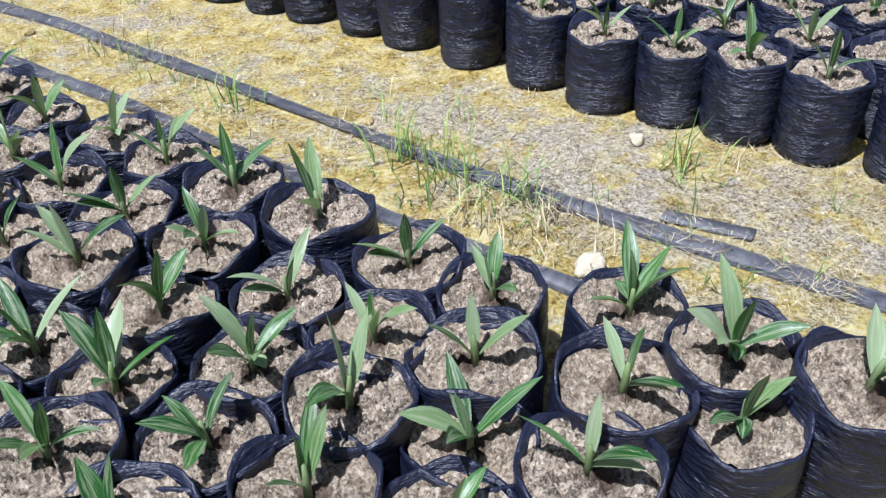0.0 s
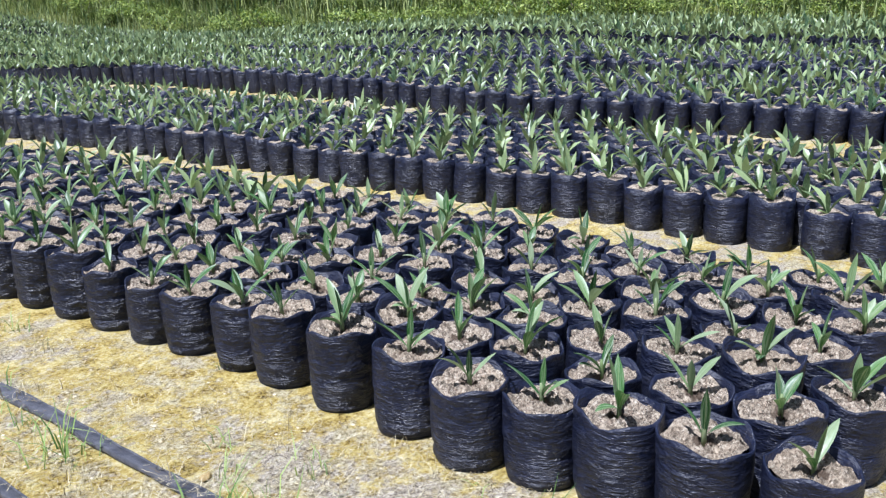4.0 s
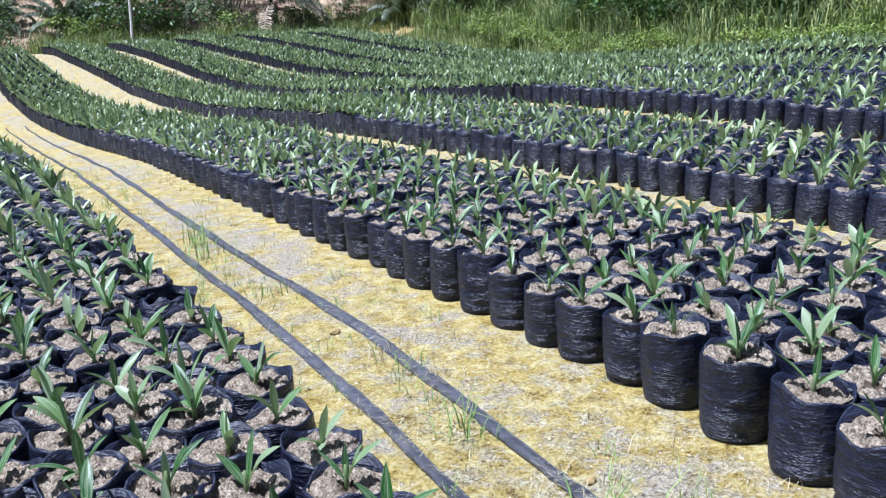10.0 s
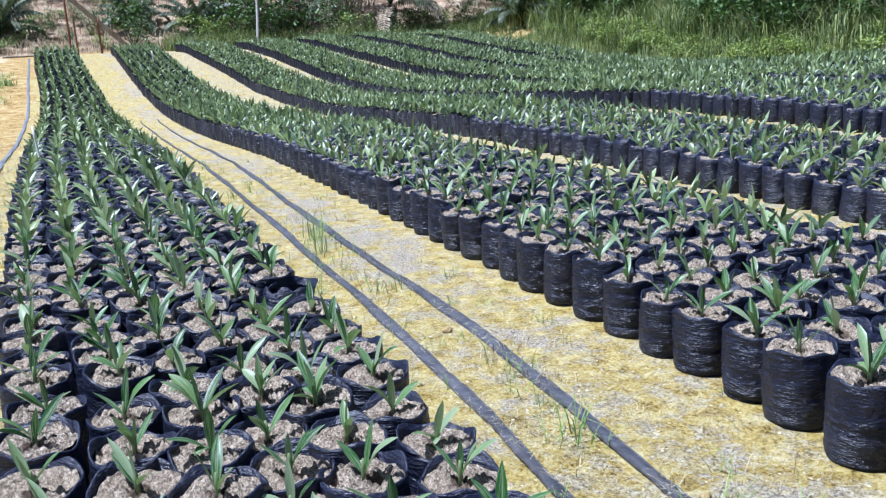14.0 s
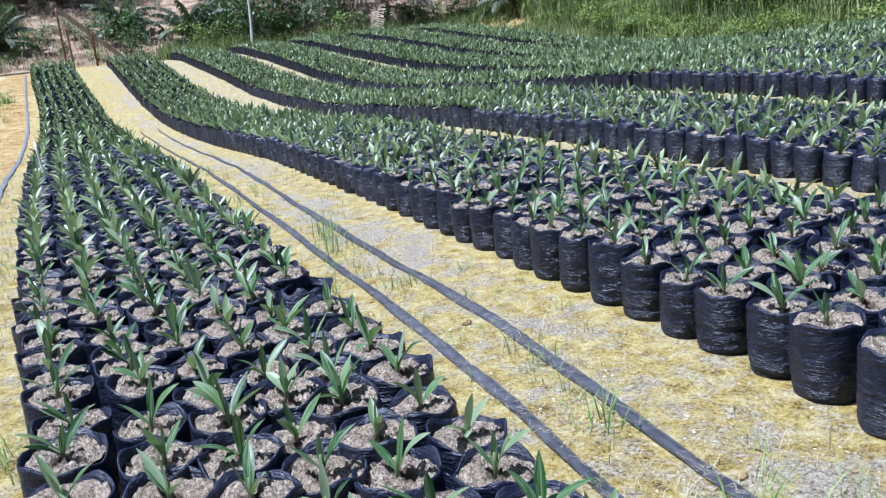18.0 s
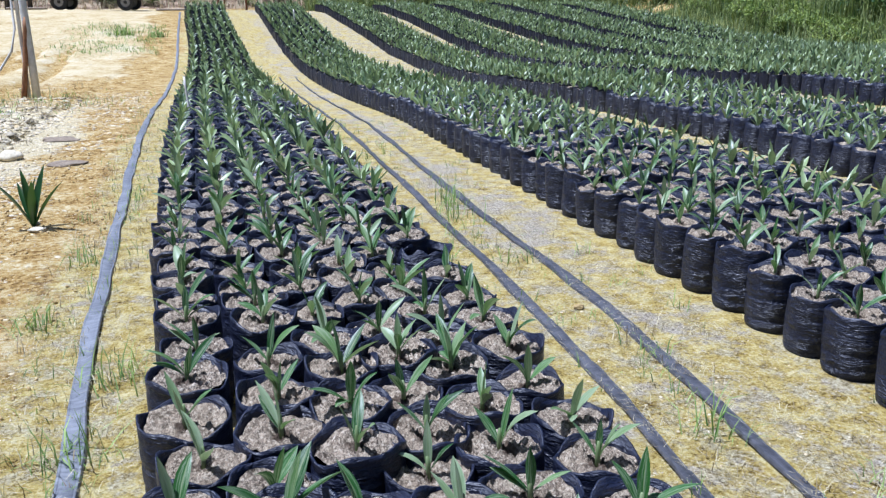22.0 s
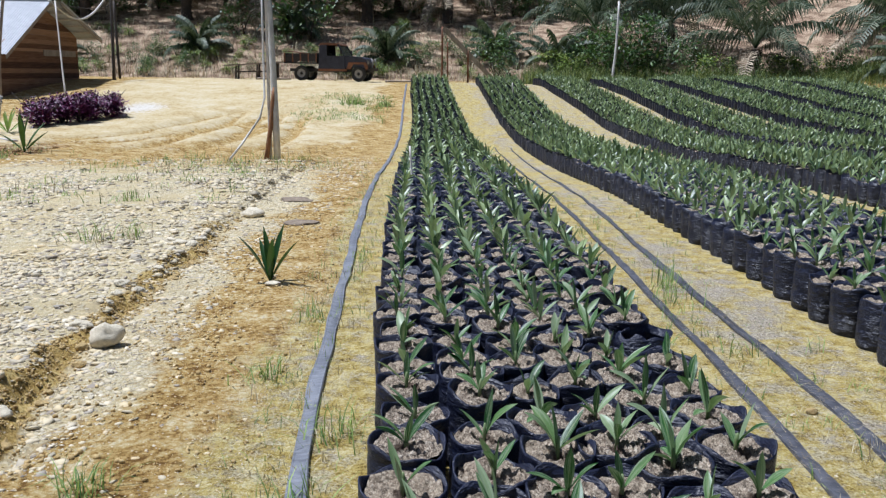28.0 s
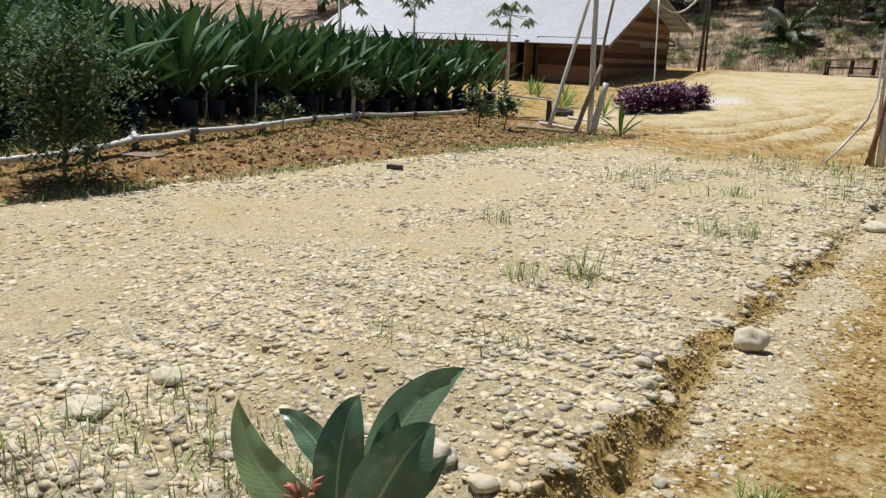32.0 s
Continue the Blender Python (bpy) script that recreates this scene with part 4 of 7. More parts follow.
# ------------------------------------------------------------------ stony road
def stone_mesh(seed, flat=0.45, fine=1):
    """A rounded river stone, lopsided and flattened."""
    rng = random.Random(seed)
    bm = bmesh.new()
    bmesh.ops.create_icosphere(bm, subdivisions=fine, radius=0.5)
    off = Vector((seed * 3.1, 0, 0))
    sx, sy, sz = rng.uniform(0.8, 1.2), rng.uniform(0.6, 0.95), flat * rng.uniform(0.7, 1.2)
    for v in bm.verts:
        k = 1 + (rng.uniform(-0.24, 0.20) if fine == 1 else 0.55 * mnoise.noise(v.co * 2.2 + off) + 0.18 * mnoise.noise(v.co * 5.0 + off) + rng.uniform(-0.05, 0.05))
        v.co = Vector((v.co.x * sx * k, v.co.y * sy * k, v.co.z * sz * k))
    verts = [tuple(v.co) for v in bm.verts]
    faces = [tuple(w.index for w in f.verts) for f in bm.faces]
    bm.free()
    return verts, faces


def stone_material():
    m = Mat("mixed_stone", 0.85, 0, 0.3)
    r = m.random(True)
    a = m.noise(40, 5, 0.65)
    c = m.ramp(r, [(0.0, (0.085, 0.075, 0.085)), (0.07, (0.20, 0.175, 0.18)), (0.13, (0.36, 0.335, 0.31)), (0.25, (0.52, 0.455, 0.325)), (0.45, (0.57, 0.51, 0.40)), (0.65, (0.67, 0.58, 0.385)), (0.82, (0.60, 0.455, 0.25)), (1.0, (0.80, 0.74, 0.60))])
    m.color(m.mix(m.math("MULTIPLY", a, 0.62), c, (0.58, 0.48, 0.275)))
    m.bump(a, 0.006, 0.6)
    return m.m


def stone_material_single():
    m = Mat("loose_stone", 0.85, 0, 0.3)
    r = m.random(False)
    a = m.noise(60, 5, 0.65)
    c = m.ramp(r, [(0.0, (0.34, 0.31, 0.275)), (0.3, (0.52, 0.465, 0.345)), (0.6, (0.64, 0.575, 0.42)), (1.0, (0.78, 0.73, 0.58))])
    m.color(m.mix(m.math("MULTIPLY", a, 0.4), c, (0.50, 0.42, 0.27)))
    m.bump(a, 0.006, 0.6)
    return m.m


M_STONES, M_STONE1 = stone_material(), stone_material_single()


def tri_mesh(name, groups, mats):
    """Triangle templates repeated by matrices into one mesh."""
    vs, fs, off = [], [], 0
    for tv, tf, ms in groups:
        if not len(ms):
            continue
        k, nv = len(ms), len(tv)
        vs.append(np.einsum("kij,vj->kvi", np.asarray(ms)[:, :3, :], np.c_[np.asarray(tv), np.ones(nv)]).reshape(-1, 3))
        fs.append((np.asarray(tf)[None] + (np.arange(k) * nv)[:, None, None]).reshape(-1, 3) + off)
        off += k * nv
    v, f = np.concatenate(vs), np.concatenate(fs)
    me = bpy.data.meshes.new(name)
    me.vertices.add(len(v))
    me.vertices.foreach_set("co", v.astype(np.float32).ravel())
    me.loops.add(len(f) * 3)
    me.loops.foreach_set("vertex_index", f.ravel().astype(np.int32))
    me.polygons.add(len(f))
    me.polygons.foreach_set("loop_start", np.arange(len(f), dtype=np.int32) * 3)
    for m in mats:
        me.materials.append(m)
    me.update(calc_edges=True)
    return me


def build_stones():
    rng = random.Random(3)
    temps = [stone_mesh(i, 0.30) for i in range(8)]

    def place(x, y, s, sink=0.25):
        return Matrix.Translation((x, y, H(x, y) + s * (0.20 - sink))) @ Euler((rng.uniform(-0.35, 0.35), rng.uniform(-0.35, 0.35), rng.uniform(0, 6.28))).to_matrix().to_4x4() @ Matrix.Diagonal((s, s, s, 1))
    sets = [[] for _ in temps]

    def scatter(n, x0, x1, y0, y1, lo, hi, keep=None, power=2.2):
        for _ in range(n):
            x, y = rng.uniform(x0, x1), rng.uniform(y0, y1)
            if keep and not keep(x, y):
                continue
            s = lo + (hi - lo) * rng.random() ** power
            if s > 0.02 and y < 4.6 and -0.05 < x - float(edge_x(y)) + 0.06 < 0.12:
                continue
            sets[rng.randrange(8)].append(np.array(place(x, y, s)))

    def patchy(x, y):
        k = mnoise.noise(Vector((x * 0.9, y * 0.45, 3))) + 0.5 * mnoise.noise(Vector((x * 2.3, y * 1.9, 9)))
        return rng.random() < max(0.10, min(1.0, 0.62 + 2.0 * k + 0.12 * (x + 4.8)))
    scatter(30000, -5.2, -2.05, 1.2, 6.5, 0.014, 0.080, patchy, 1.9)
    scatter(2600, -2.05, -1.45, 1.2, 8.5, 0.018, 0.075, lambda x, y: rng.random() < (-1.4 - x) * 2.0 and mnoise.noise(Vector((x * 2, y * 1.3, 7))) > -0.2, 1.5)
    scatter(15000, -4.4, -1.6, 1.3, 5.0, 0.008, 0.028, None, 1.6)
    scatter(6000, -1.95, -0.85, 1.6, 6.5, 0.004, 0.016)
    scatter(23000, -8.2, -2.1, 5.5, 13.0, 0.024, 0.12, patchy, 2.4)
    scatter(5200, -8.2, -2.2, 9.0, 16.5, 0.04, 0.16, patchy)
    scatter(5200, -8.4, -5.0, 1.5, 6.0, 0.03, 0.09, patchy, 1.6)
    scatter(3600, -2.05, -0.95, 1.2, 10.0, 0.010, 0.06, lambda x, y: rng.random() < ((-0.95 - x) * 0.75) ** 1.3 + 0.06)
    scatter(1500, -2.4, -1.2, 9.0, 18.0, 0.02, 0.09)
    scatter(4500, -6.5, -2.1, -1.5, 1.6, 0.022, 0.085, lambda x, y: rng.random() < (y + 1.5) / 2.6, 1.5)
    scatter(4200, 0.95, 2.2, 0.3, 9.0, 0.004, 0.022, None, 3.0)
    scatter(1300, -12.5, -8.3, 3, 18, 0.015, 0.09)
    scatter(700, -8.9, -7.9, 3, 16, 0.03, 0.16)
    scatter(250, -9, -1.4, 15, 30, 0.03, 0.12)
    me = tri_mesh("road_stones", [(t[0], t[1], s) for t, s in zip(temps, sets)], [M_STONES])
    tagged(new("road_stones", me), "grey and cream river stones packed over the dirt road", "stones", kind="stuff")
    singles = []
    for i in range(8):
        g = Geo().add(*stone_mesh(50 + i, 0.42, 2))
        singles.append(g.mesh("stone", M_STONE1, False))
    n = 0
    while n < 240:
        x, y = rng.uniform(-4.2, -1.6), rng.uniform(1.6, 6.0)
        if abs(x - float(edge_x(y)) + 0.04) < 0.14:
            continue
        s = rng.uniform(0.03, 0.068) if x < -2.0 else rng.uniform(0.022, 0.045)
        ob = new("stone", singles[rng.randrange(8)])
        ob.matrix_basis = place(x, y, s, 0.13)
        tagged(ob, "loose weathered river stone lying on the dirt road", "stone", group="loose road stones")
        n += 1

    def big(x, y, s, label, flat=0.75, seed=1, sink=0.1, name="boulder"):
        bm = bmesh.new()
        bmesh.ops.create_icosphere(bm, subdivisions=3, radius=0.5)
        for v in bm.verts:
            k = 1 + (0.55 if name == "clay_clod" else 0.42) * mnoise.noise(v.co * 2.2 + Vector((seed, 0, 0))) + 0.13 * mnoise.noise(v.co * 6 + Vector((seed, 5, 0)))
            v.co = Vector((v.co.x * k * 1.1, v.co.y * k * 0.92, v.co.z * k * flat))
        me = bpy.data.meshes.new(name)
        bm.to_mesh(me)
        bm.free()
        me.materials.append({"clay_clod": M_CLAY, "stone_slab": M_SLAB}.get(name, M_STONE))
        me.polygons.foreach_set("use_smooth", [True] * len(me.polygons))
        ob = new(name, me)
        ob.matrix_basis = Matrix.Translation((x, y, H(x, y) + s * flat * (0.5 - sink))) @ Matrix.Diagonal((s, s, s, 1))
        tagged(ob, label, "stone")
    big(-1.93, 4.46, 0.165, "round cream boulder beside the eroded road edge", 0.85, 1)
    big(-2.02, 8.70, 0.22, "pale flat boulder near the road edge", 0.5, 2)
    big(-1.75, 9.9, 0.33, "flat grey-brown stone slab half sunk in clay", 0.16, 3, 0.3, name="stone_slab")
    big(-1.45, 8.25, 0.30, "flat brown stone slab half sunk in clay", 0.14, 4, 0.3, name="stone_slab")
    big(-2.06, 3.35, 0.085, "angular grey stone on the road edge", 0.7, 5)
    big(-3.70, 2.15, 0.13, "smooth cream oval stone on the road", 0.5, 6)
    big(-2.35, 2.25, 0.14, "smooth brown flat stone on the road edge", 0.5, 7)
    big(-1.75, 2.78, 0.06, "small white stone on the ochre clay", 0.7, 12)
    big(-1.70, 2.37, 0.05, "small white stone on the ochre clay", 0.7, 13)
    big(-3.60, 1.70, 0.19, "flat cream stone on the road", 0.35, 14)
    big(-2.18, 3.63, 0.075, "smooth grey stone beside the road edge", 0.6, 15)
    big(1.29, 0.82, 0.080, "chalky white stone between the hoses", 0.62, 8)
    big(2.00, 0.97, 0.05, "small white stone beside the bags", 0.8, 9)
    big(1.57, 3.62, 0.05, "dark brown clod beside the hose", 0.6, 10, name="clay_clod")
    big(1.66, 1.83, 0.035, "dark brown clod on the hose edge", 0.6, 11, name="clay_clod")
    big(-1.27, 5.80, 0.10, "bleached flake of bark at the foot of the stray seedling", 0.3, 16)
    for i in range(46):
        y = rng.uniform(1.9, 7.5)
        big(float(edge_x(y)) - rng.uniform(0.06, 0.20), y, 0.03 + 0.07 * rng.random() ** 2, "weathered stone bedded in the eroded edge", rng.uniform(0.4, 0.7), 400 + i, 0.3)
    for i in range(40):
        x = float(edge_x(2.0 + 0.17 * i)) + rng.uniform(-0.06, 0.09)
        big(x, 2.0 + 0.17 * i + rng.uniform(-0.12, 0.12), rng.uniform(0.025, 0.075), "crumbling brown clay clod on the eroded edge", 0.6, 20 + i, 0.35, "clay_clod")


def plastic_scrap(x, y):
    """A crumpled torn piece of black bag film on the clay."""
    v, f, n = [], [], 9
    for i in range(n):
        for j in range(n):
            u, w = (i / (n - 1) - 0.5) * 0.10, (j / (n - 1) - 0.5) * 0.07
            v.append((u, w + 0.02 * math.sin(u * 40), 0.004 + 0.05 * abs(mnoise.noise(Vector((u * 45, w * 45, 2))))))
    f = [(i * n + j, (i + 1) * n + j, (i + 1) * n + j + 1, i * n + j + 1) for i in range(n - 1) for j in range(n - 1)]
    ob = new("plastic_scrap", Geo().add(v, f).mesh("plastic_scrap", M_PLASTIC))
    ob.matrix_basis = pose(x, y, H(x, y), 0, 0, 35)
    tagged(ob, "crumpled torn scrap of black plastic film on clay", "scrap")


plastic_scrap(-1.57, 2.53)


def build_bank_clods():
    """Broken brown clay over the cut bank below the water main."""
    rng = random.Random(91)
    temps = [stone_mesh(300 + i, 0.6) for i in range(6)]
    sets = [[] for _ in temps]
    for _ in range(7500):
        y = rng.uniform(2.0, 19.0)
        x = rng.uniform(-12.2 - max(0, y - 9) * 0.15, -8.5)
        s = 0.012 + 0.11 * rng.random() ** 5
        m = Matrix.Translation((x, y, H(x, y) + s * 0.15)) @ Euler((rng.uniform(-1, 1), rng.uniform(-1, 1), rng.uniform(0, 6.28))).to_matrix().to_4x4() @ Matrix.Diagonal((s, s, s, 1))
        sets[rng.randrange(6)].append(np.array(m))
    strip = [[] for _ in temps]
    for _ in range(5200):
        y, x = 1.4 + 7.5 * rng.random() ** 1.4, rng.uniform(-1.85, -0.86)
        if mnoise.noise(Vector((x * 2.3, y * 2.3, 11))) < -0.12:
            continue
        s = 0.006 + 0.03 * rng.random() ** 4
        strip[rng.randrange(6)].append(np.array(Matrix.Translation((x, y, H(x, y) + s * 0.12)) @ Euler((rng.uniform(-1, 1), rng.uniform(-1, 1), rng.uniform(0, 6.28))).to_matrix().to_4x4() @ Matrix.Diagonal((s, s, s, 1))))
    for _ in range(5200):
        y = 1.7 + 6.3 * rng.random() ** 1.2
        u = rng.uniform(-0.13, 0.07)
        x = float(edge_x(y)) + u
        s = 0.005 + 0.024 * rng.random() ** 2.5
        strip[rng.randrange(6)].append(np.array(Matrix.Translation((x, y, H(x, y) + s * 0.12)) @ Euler((rng.uniform(-1, 1), rng.uniform(-1, 1), rng.uniform(0, 6.28))).to_matrix().to_4x4() @ Matrix.Diagonal((s, s, s, 1))))
    crumbs = tri_mesh("clay_crumbs", [(t[0], t[1], s) for t, s in zip(temps, strip)], [M_CLAY])
    tagged(new("clay_crumbs", crumbs), "loose ochre clay crumbs on the bare strip", "clay crumbs", kind="stuff")
    me = tri_mesh("clay_rubble", [(t[0], t[1], s) for t, s in zip(temps, sets)], [M_RUBBLE])
    tagged(new("clay_rubble", me), "crumbled brown clay clods over the cut bank", "rubble", kind="stuff")


M_SLAB = simple("brown_slab", (0.12, 0.09, 0.06), (0.34, 0.27, 0.19), 16, 0.9, 0.01)
M_CLAY = simple("brown_clay", (0.28, 0.18, 0.06), (0.66, 0.50, 0.23), 22, 0.95, 0.01)
M_RUBBLE = simple("bank_clay", (0.13, 0.068, 0.024), (0.44, 0.29, 0.13), 22, 0.95, 0.01)
build_stones()
build_bank_clods()


# ------------------------------------------------------------------ grass and straw
def blade(g, x, y, z, h, w, az, lean, bend, slot=0):
    d = Vector((math.cos(az), math.sin(az), 0))
    s = Vector((-math.sin(az), math.cos(az), 0)) * w
    p0 = Vector((x, y, z))
    p1 = p0 + d * (h * 0.5 * math.sin(lean)) + Vector((0, 0, h * 0.55 * math.cos(lean)))
    p2 = p1 + d * (h * 0.5 * math.sin(lean + bend)) + Vector((0, 0, h * 0.5 * math.cos(lean + bend)))
    g.append([p0 - s, p0 + s, p1 + s * 0.8, p1 - s * 0.8, p2 + s * 0.12, p2 - s * 0.12])


def blades_object(name, blades, mat, label, category, kind="stuff"):
    v = np.array([[tuple(p) for p in b] for b in blades]).reshape(-1, 3)
    k = np.arange(len(blades)) * 6
    q = np.concatenate([np.stack([k, k + 1, k + 2, k + 3], 1), np.stack([k + 3, k + 2, k + 4, k + 5], 1)])
    ob = new(name, big_mesh(name, v, q, [np.eye(4)], [mat]))
    return tagged(ob, label, category, kind=kind)


def tuft(out, rng, x, y, n, h, w=0.003, spread=0.05):
    for _ in range(n):
        px, py = x + rng.gauss(0, spread), y + rng.gauss(0, spread)
        blade(out, px, py, H(px, py) - 0.005, h * rng.uniform(0.5, 1.15), w * rng.uniform(0.6, 1.2), rng.uniform(0, 6.28), rng.uniform(0.05, 0.95), rng.uniform(0.1, 1.2))


def build_grass():
    rng = random.Random(8)
    green, dry = [], []
    # green wisps along the hoses and the feet of the bags
    for _ in range(150):
        y = rng.uniform(0.3, 11)
        x = rng.choice([1.42, 1.6, 1.52, 1.2, 1.95]) + rng.gauss(0, 0.10)
        tuft(green, rng, x, y, rng.randint(3, 9), rng.uniform(0.05, 0.14), 0.0022, 0.03)
    for x, y, n, h in ((1.50, 2.35, 22, 0.20), (1.52, 5.9, 40, 0.26), (1.45, 5.5, 30, 0.22), (1.5, 1.6, 34, 0.22), (1.48, 1.35, 30, 0.24), (1.46, 1.15, 26, 0.22), (1.9, 0.75, 26, 0.20), (1.55, 4.4, 16, 0.16), (1.62, 3.0, 14, 0.14),
                       (-0.55, 3.3, 40, 0.20), (-0.95, 4.0, 34, 0.20), (-0.62, 2.7, 30, 0.18), (-0.9, 5.0, 24, 0.16), (-1.4, 2.85, 50, 0.16), (-0.72, 6.6, 20, 0.16)):
        tuft(green, rng, x, y, n, h, 0.003, 0.06)
    for x, y, n, h in ((-3.17, 4.95, 60, 0.26), (-3.0, 7.0, 50, 0.24), (-2.75, 7.2, 46, 0.24), (-3.5, 4.7, 40, 0.22), (-4.6, 6.2, 40, 0.22), (-3.6, 9.3, 40, 0.22), (-2.8, 3.4, 24, 0.14), (-3.3, 3.2, 20, 0.12)):
        tuft(green, rng, x, y, n // 2, h, 0.004, 0.09)
        tuft(dry, rng, x, y, n // 2, h, 0.003, 0.10)
    for _ in range(110):
        x, y = rng.uniform(-5.5, -2.2), rng.uniform(9, 17)
        tuft(green if rng.random() < 0.6 else dry, rng, x, y, rng.randint(6, 14), rng.uniform(0.08, 0.22), 0.005, 0.10)
    for _ in range(80):
        x, y = rng.gauss(-3.4, 1.3), rng.gauss(15.9, 1.4)
        tuft(green if rng.random() < 0.6 else dry, rng, x, y, 7, rng.uniform(0.08, 0.24), 0.005, 0.16)
    for _ in range(130):
        x, y = rng.uniform(-4.6, -1.7), rng.uniform(26, 33)
        tuft(green, rng, x, y, 12, rng.uniform(0.08, 0.2), 0.008, 0.2)
    tuft(green, rng, -2.93, 30.2, 120, 0.42, 0.012, 0.22)
    tuft(green, rng, -1.75, 29.7, 70, 0.40, 0.012, 0.14)
    for _ in range(260):
        x, y = rng.uniform(-12, -8.2), rng.uniform(3, 18)
        tuft(green if rng.random() < 0.7 else dry, rng, x, y, 8, rng.uniform(0.06, 0.2), 0.006, 0.10)
    for _ in range(330):
        y = 1.6 + 13 * rng.random() ** 1.5
        x = rng.uniform(-0.85 - 0.03 * y, -0.48 - 0.012 * y)
        tuft(green if rng.random() < 0.5 else dry, rng, x, y, rng.randint(4, 9), rng.uniform(0.04, 0.13), 0.002, 0.04)
    for _ in range(200):
        y = rng.uniform(4, 18)
        x = float(lerp(y, [(4, -10.2), (8, -11.3), (12, -12.8), (18, -14.2)])) + rng.uniform(-0.9, 0.7)
        tuft(green if rng.random() < 0.75 else dry, rng, x, y, 9, rng.uniform(0.08, 0.26), 0.006, 0.10)
    for _ in range(80):
        x, y = rng.uniform(-3.6, -2.3), rng.uniform(1.2, 2.1)
        tuft(green if rng.random() < 0.45 else dry, rng, x, y, 7, rng.uniform(0.08, 0.2), 0.003, 0.05)
    for _ in range(150):
        y = rng.uniform(4, 20)
        tuft(green if rng.random() < 0.6 else dry, rng, rng.gauss(-8.35, 0.25) - max(0, y - 14) * 0.2, y, 12, rng.uniform(0.06, 0.18), 0.006, 0.12)
    # dry straw lying flat on the paths
    for _ in range(58000):
        x = rng.choice([rng.uniform(0.9, 2.15), rng.uniform(0.9, 2.15), rng.uniform(-1.1, -0.35), rng.uniform(3.7, 4.7)])
        y = 0.2 + 11 * rng.random() ** 1.6
        if mnoise.noise(Vector((x * 4, y * 3, 1))) < -0.15 and rng.random() < 0.75:
            continue
        over = 0.019 if min(abs(x - 1.25 - 0.03 * y), abs(x - 1.55 - 0.035 * y)) < 0.08 and rng.random() < 0.6 else 0.0
        blade(dry, x, y, H(x, y) + over + rng.uniform(0.002, 0.012), rng.uniform(0.015, 0.07), rng.uniform(0.0005, 0.0011), rng.uniform(0, 6.28), rng.uniform(1.35, 1.6), rng.uniform(-0.3, 0.25))
    for _ in range(70):
        y = rng.uniform(0.5, 9)
        tuft(dry, rng, rng.uniform(1.0, 2.05), y, 12, rng.uniform(0.05, 0.12), 0.0015, 0.04)
    for _ in range(30):
        tuft(dry, rng, rng.gauss(1.40, 0.07), rng.uniform(0.8, 1.3), 6, 0.12, 0.002, 0.03)
    for _ in range(60):
        y = rng.uniform(2.2, 8.5)
        tuft(dry, rng, float(edge_x(y)) + rng.gauss(0.0, 0.05), y, 4, rng.uniform(0.04, 0.11), 0.0014, 0.04)
    blades_object("grass_tufts", green, M_GRASS, "thin green grass wisps scattered over paths and road", "grass")
    blades_object("dry_straw", dry, M_DRYGRASS, "bleached dry straw and dead grass on the ground", "straw")


build_grass()


def build_bank():
    """Tall grass and scrub on the rising bank beyond the beds."""
    rng = random.Random(31)
    tall, low = [], []
    for _ in range(3600):
        y = rng.uniform(-7, 44)
        x = 19.0 + abs(rng.gauss(0, 4.0)) + 0.3 * math.sin(y)
        if 34 < y < 42 and rng.random() < 0.7:
            continue
        s = rng.uniform(0.35, 0.8) + min(0.75, max(0, (x - 20)) * 0.17)
        for _ in range(6):
            px, py = x + rng.gauss(0, 0.16), y + rng.gauss(0, 0.16)
            blade(tall, px, py, H(px, py) - 0.02, s * rng.uniform(0.6, 1.3), 0.012 * rng.uniform(0.6, 1.3), rng.uniform(0, 6.28), rng.uniform(0, 0.45), rng.uniform(0.2, 1.2))
    for _ in range(260):
        y = rng.uniform(-6, 42)
        x = 20.6 + abs(rng.gauss(0, 2.2))
        s = rng.uniform(1.1, 1.9)
        for _ in range(26):
            px, py = x + rng.gauss(0, 0.22), y + rng.gauss(0, 0.22)
            blade(tall, px, py, H(px, py) - 0.02, s * rng.uniform(0.6, 1.2), 0.018 * rng.uniform(0.6, 1.3), rng.uniform(0, 6.28), rng.uniform(0, 0.5), rng.uniform(0.3, 1.4))
    for _ in range(1500):
        x, y = rng.uniform(4.5, 22), 40.8 + abs(rng.gauss(0, 1.4))
        s = rng.uniform(0.4, 0.95)
        for _ in range(6):
            px, py = x + rng.gauss(0, 0.15), y + rng.gauss(0, 0.15)
            blade(tall, px, py, H(px, py) - 0.02, s * rng.uniform(0.6, 1.3), 0.014, rng.uniform(0, 6.28), rng.uniform(0, 0.45), rng.uniform(0.2, 1.2))
    for _ in range(3200):
        x, y = rng.uniform(-40, 6), 42.6 + abs(rng.gauss(0, 6.5))
        s = rng.uniform(0.2, 0.75)
        for _ in range(5):
            px, py = x + rng.gauss(0, 0.2), y + rng.gauss(0, 0.2)
            blade(low, px, py, H(px, py) - 0.02, s * rng.uniform(0.6, 1.3), 0.012, rng.uniform(0, 6.28), rng.uniform(0, 0.6), rng.uniform(0.2, 1.2))
    blades_object("tall_grass", tall, M_TALLGRASS, "tall green and yellow grass on the bank", "grass")
    blades_object("scrub_grass", low, M_DRYGRASS, "dry brown scrub grass at the foot of the hillside", "grass")


build_bank()


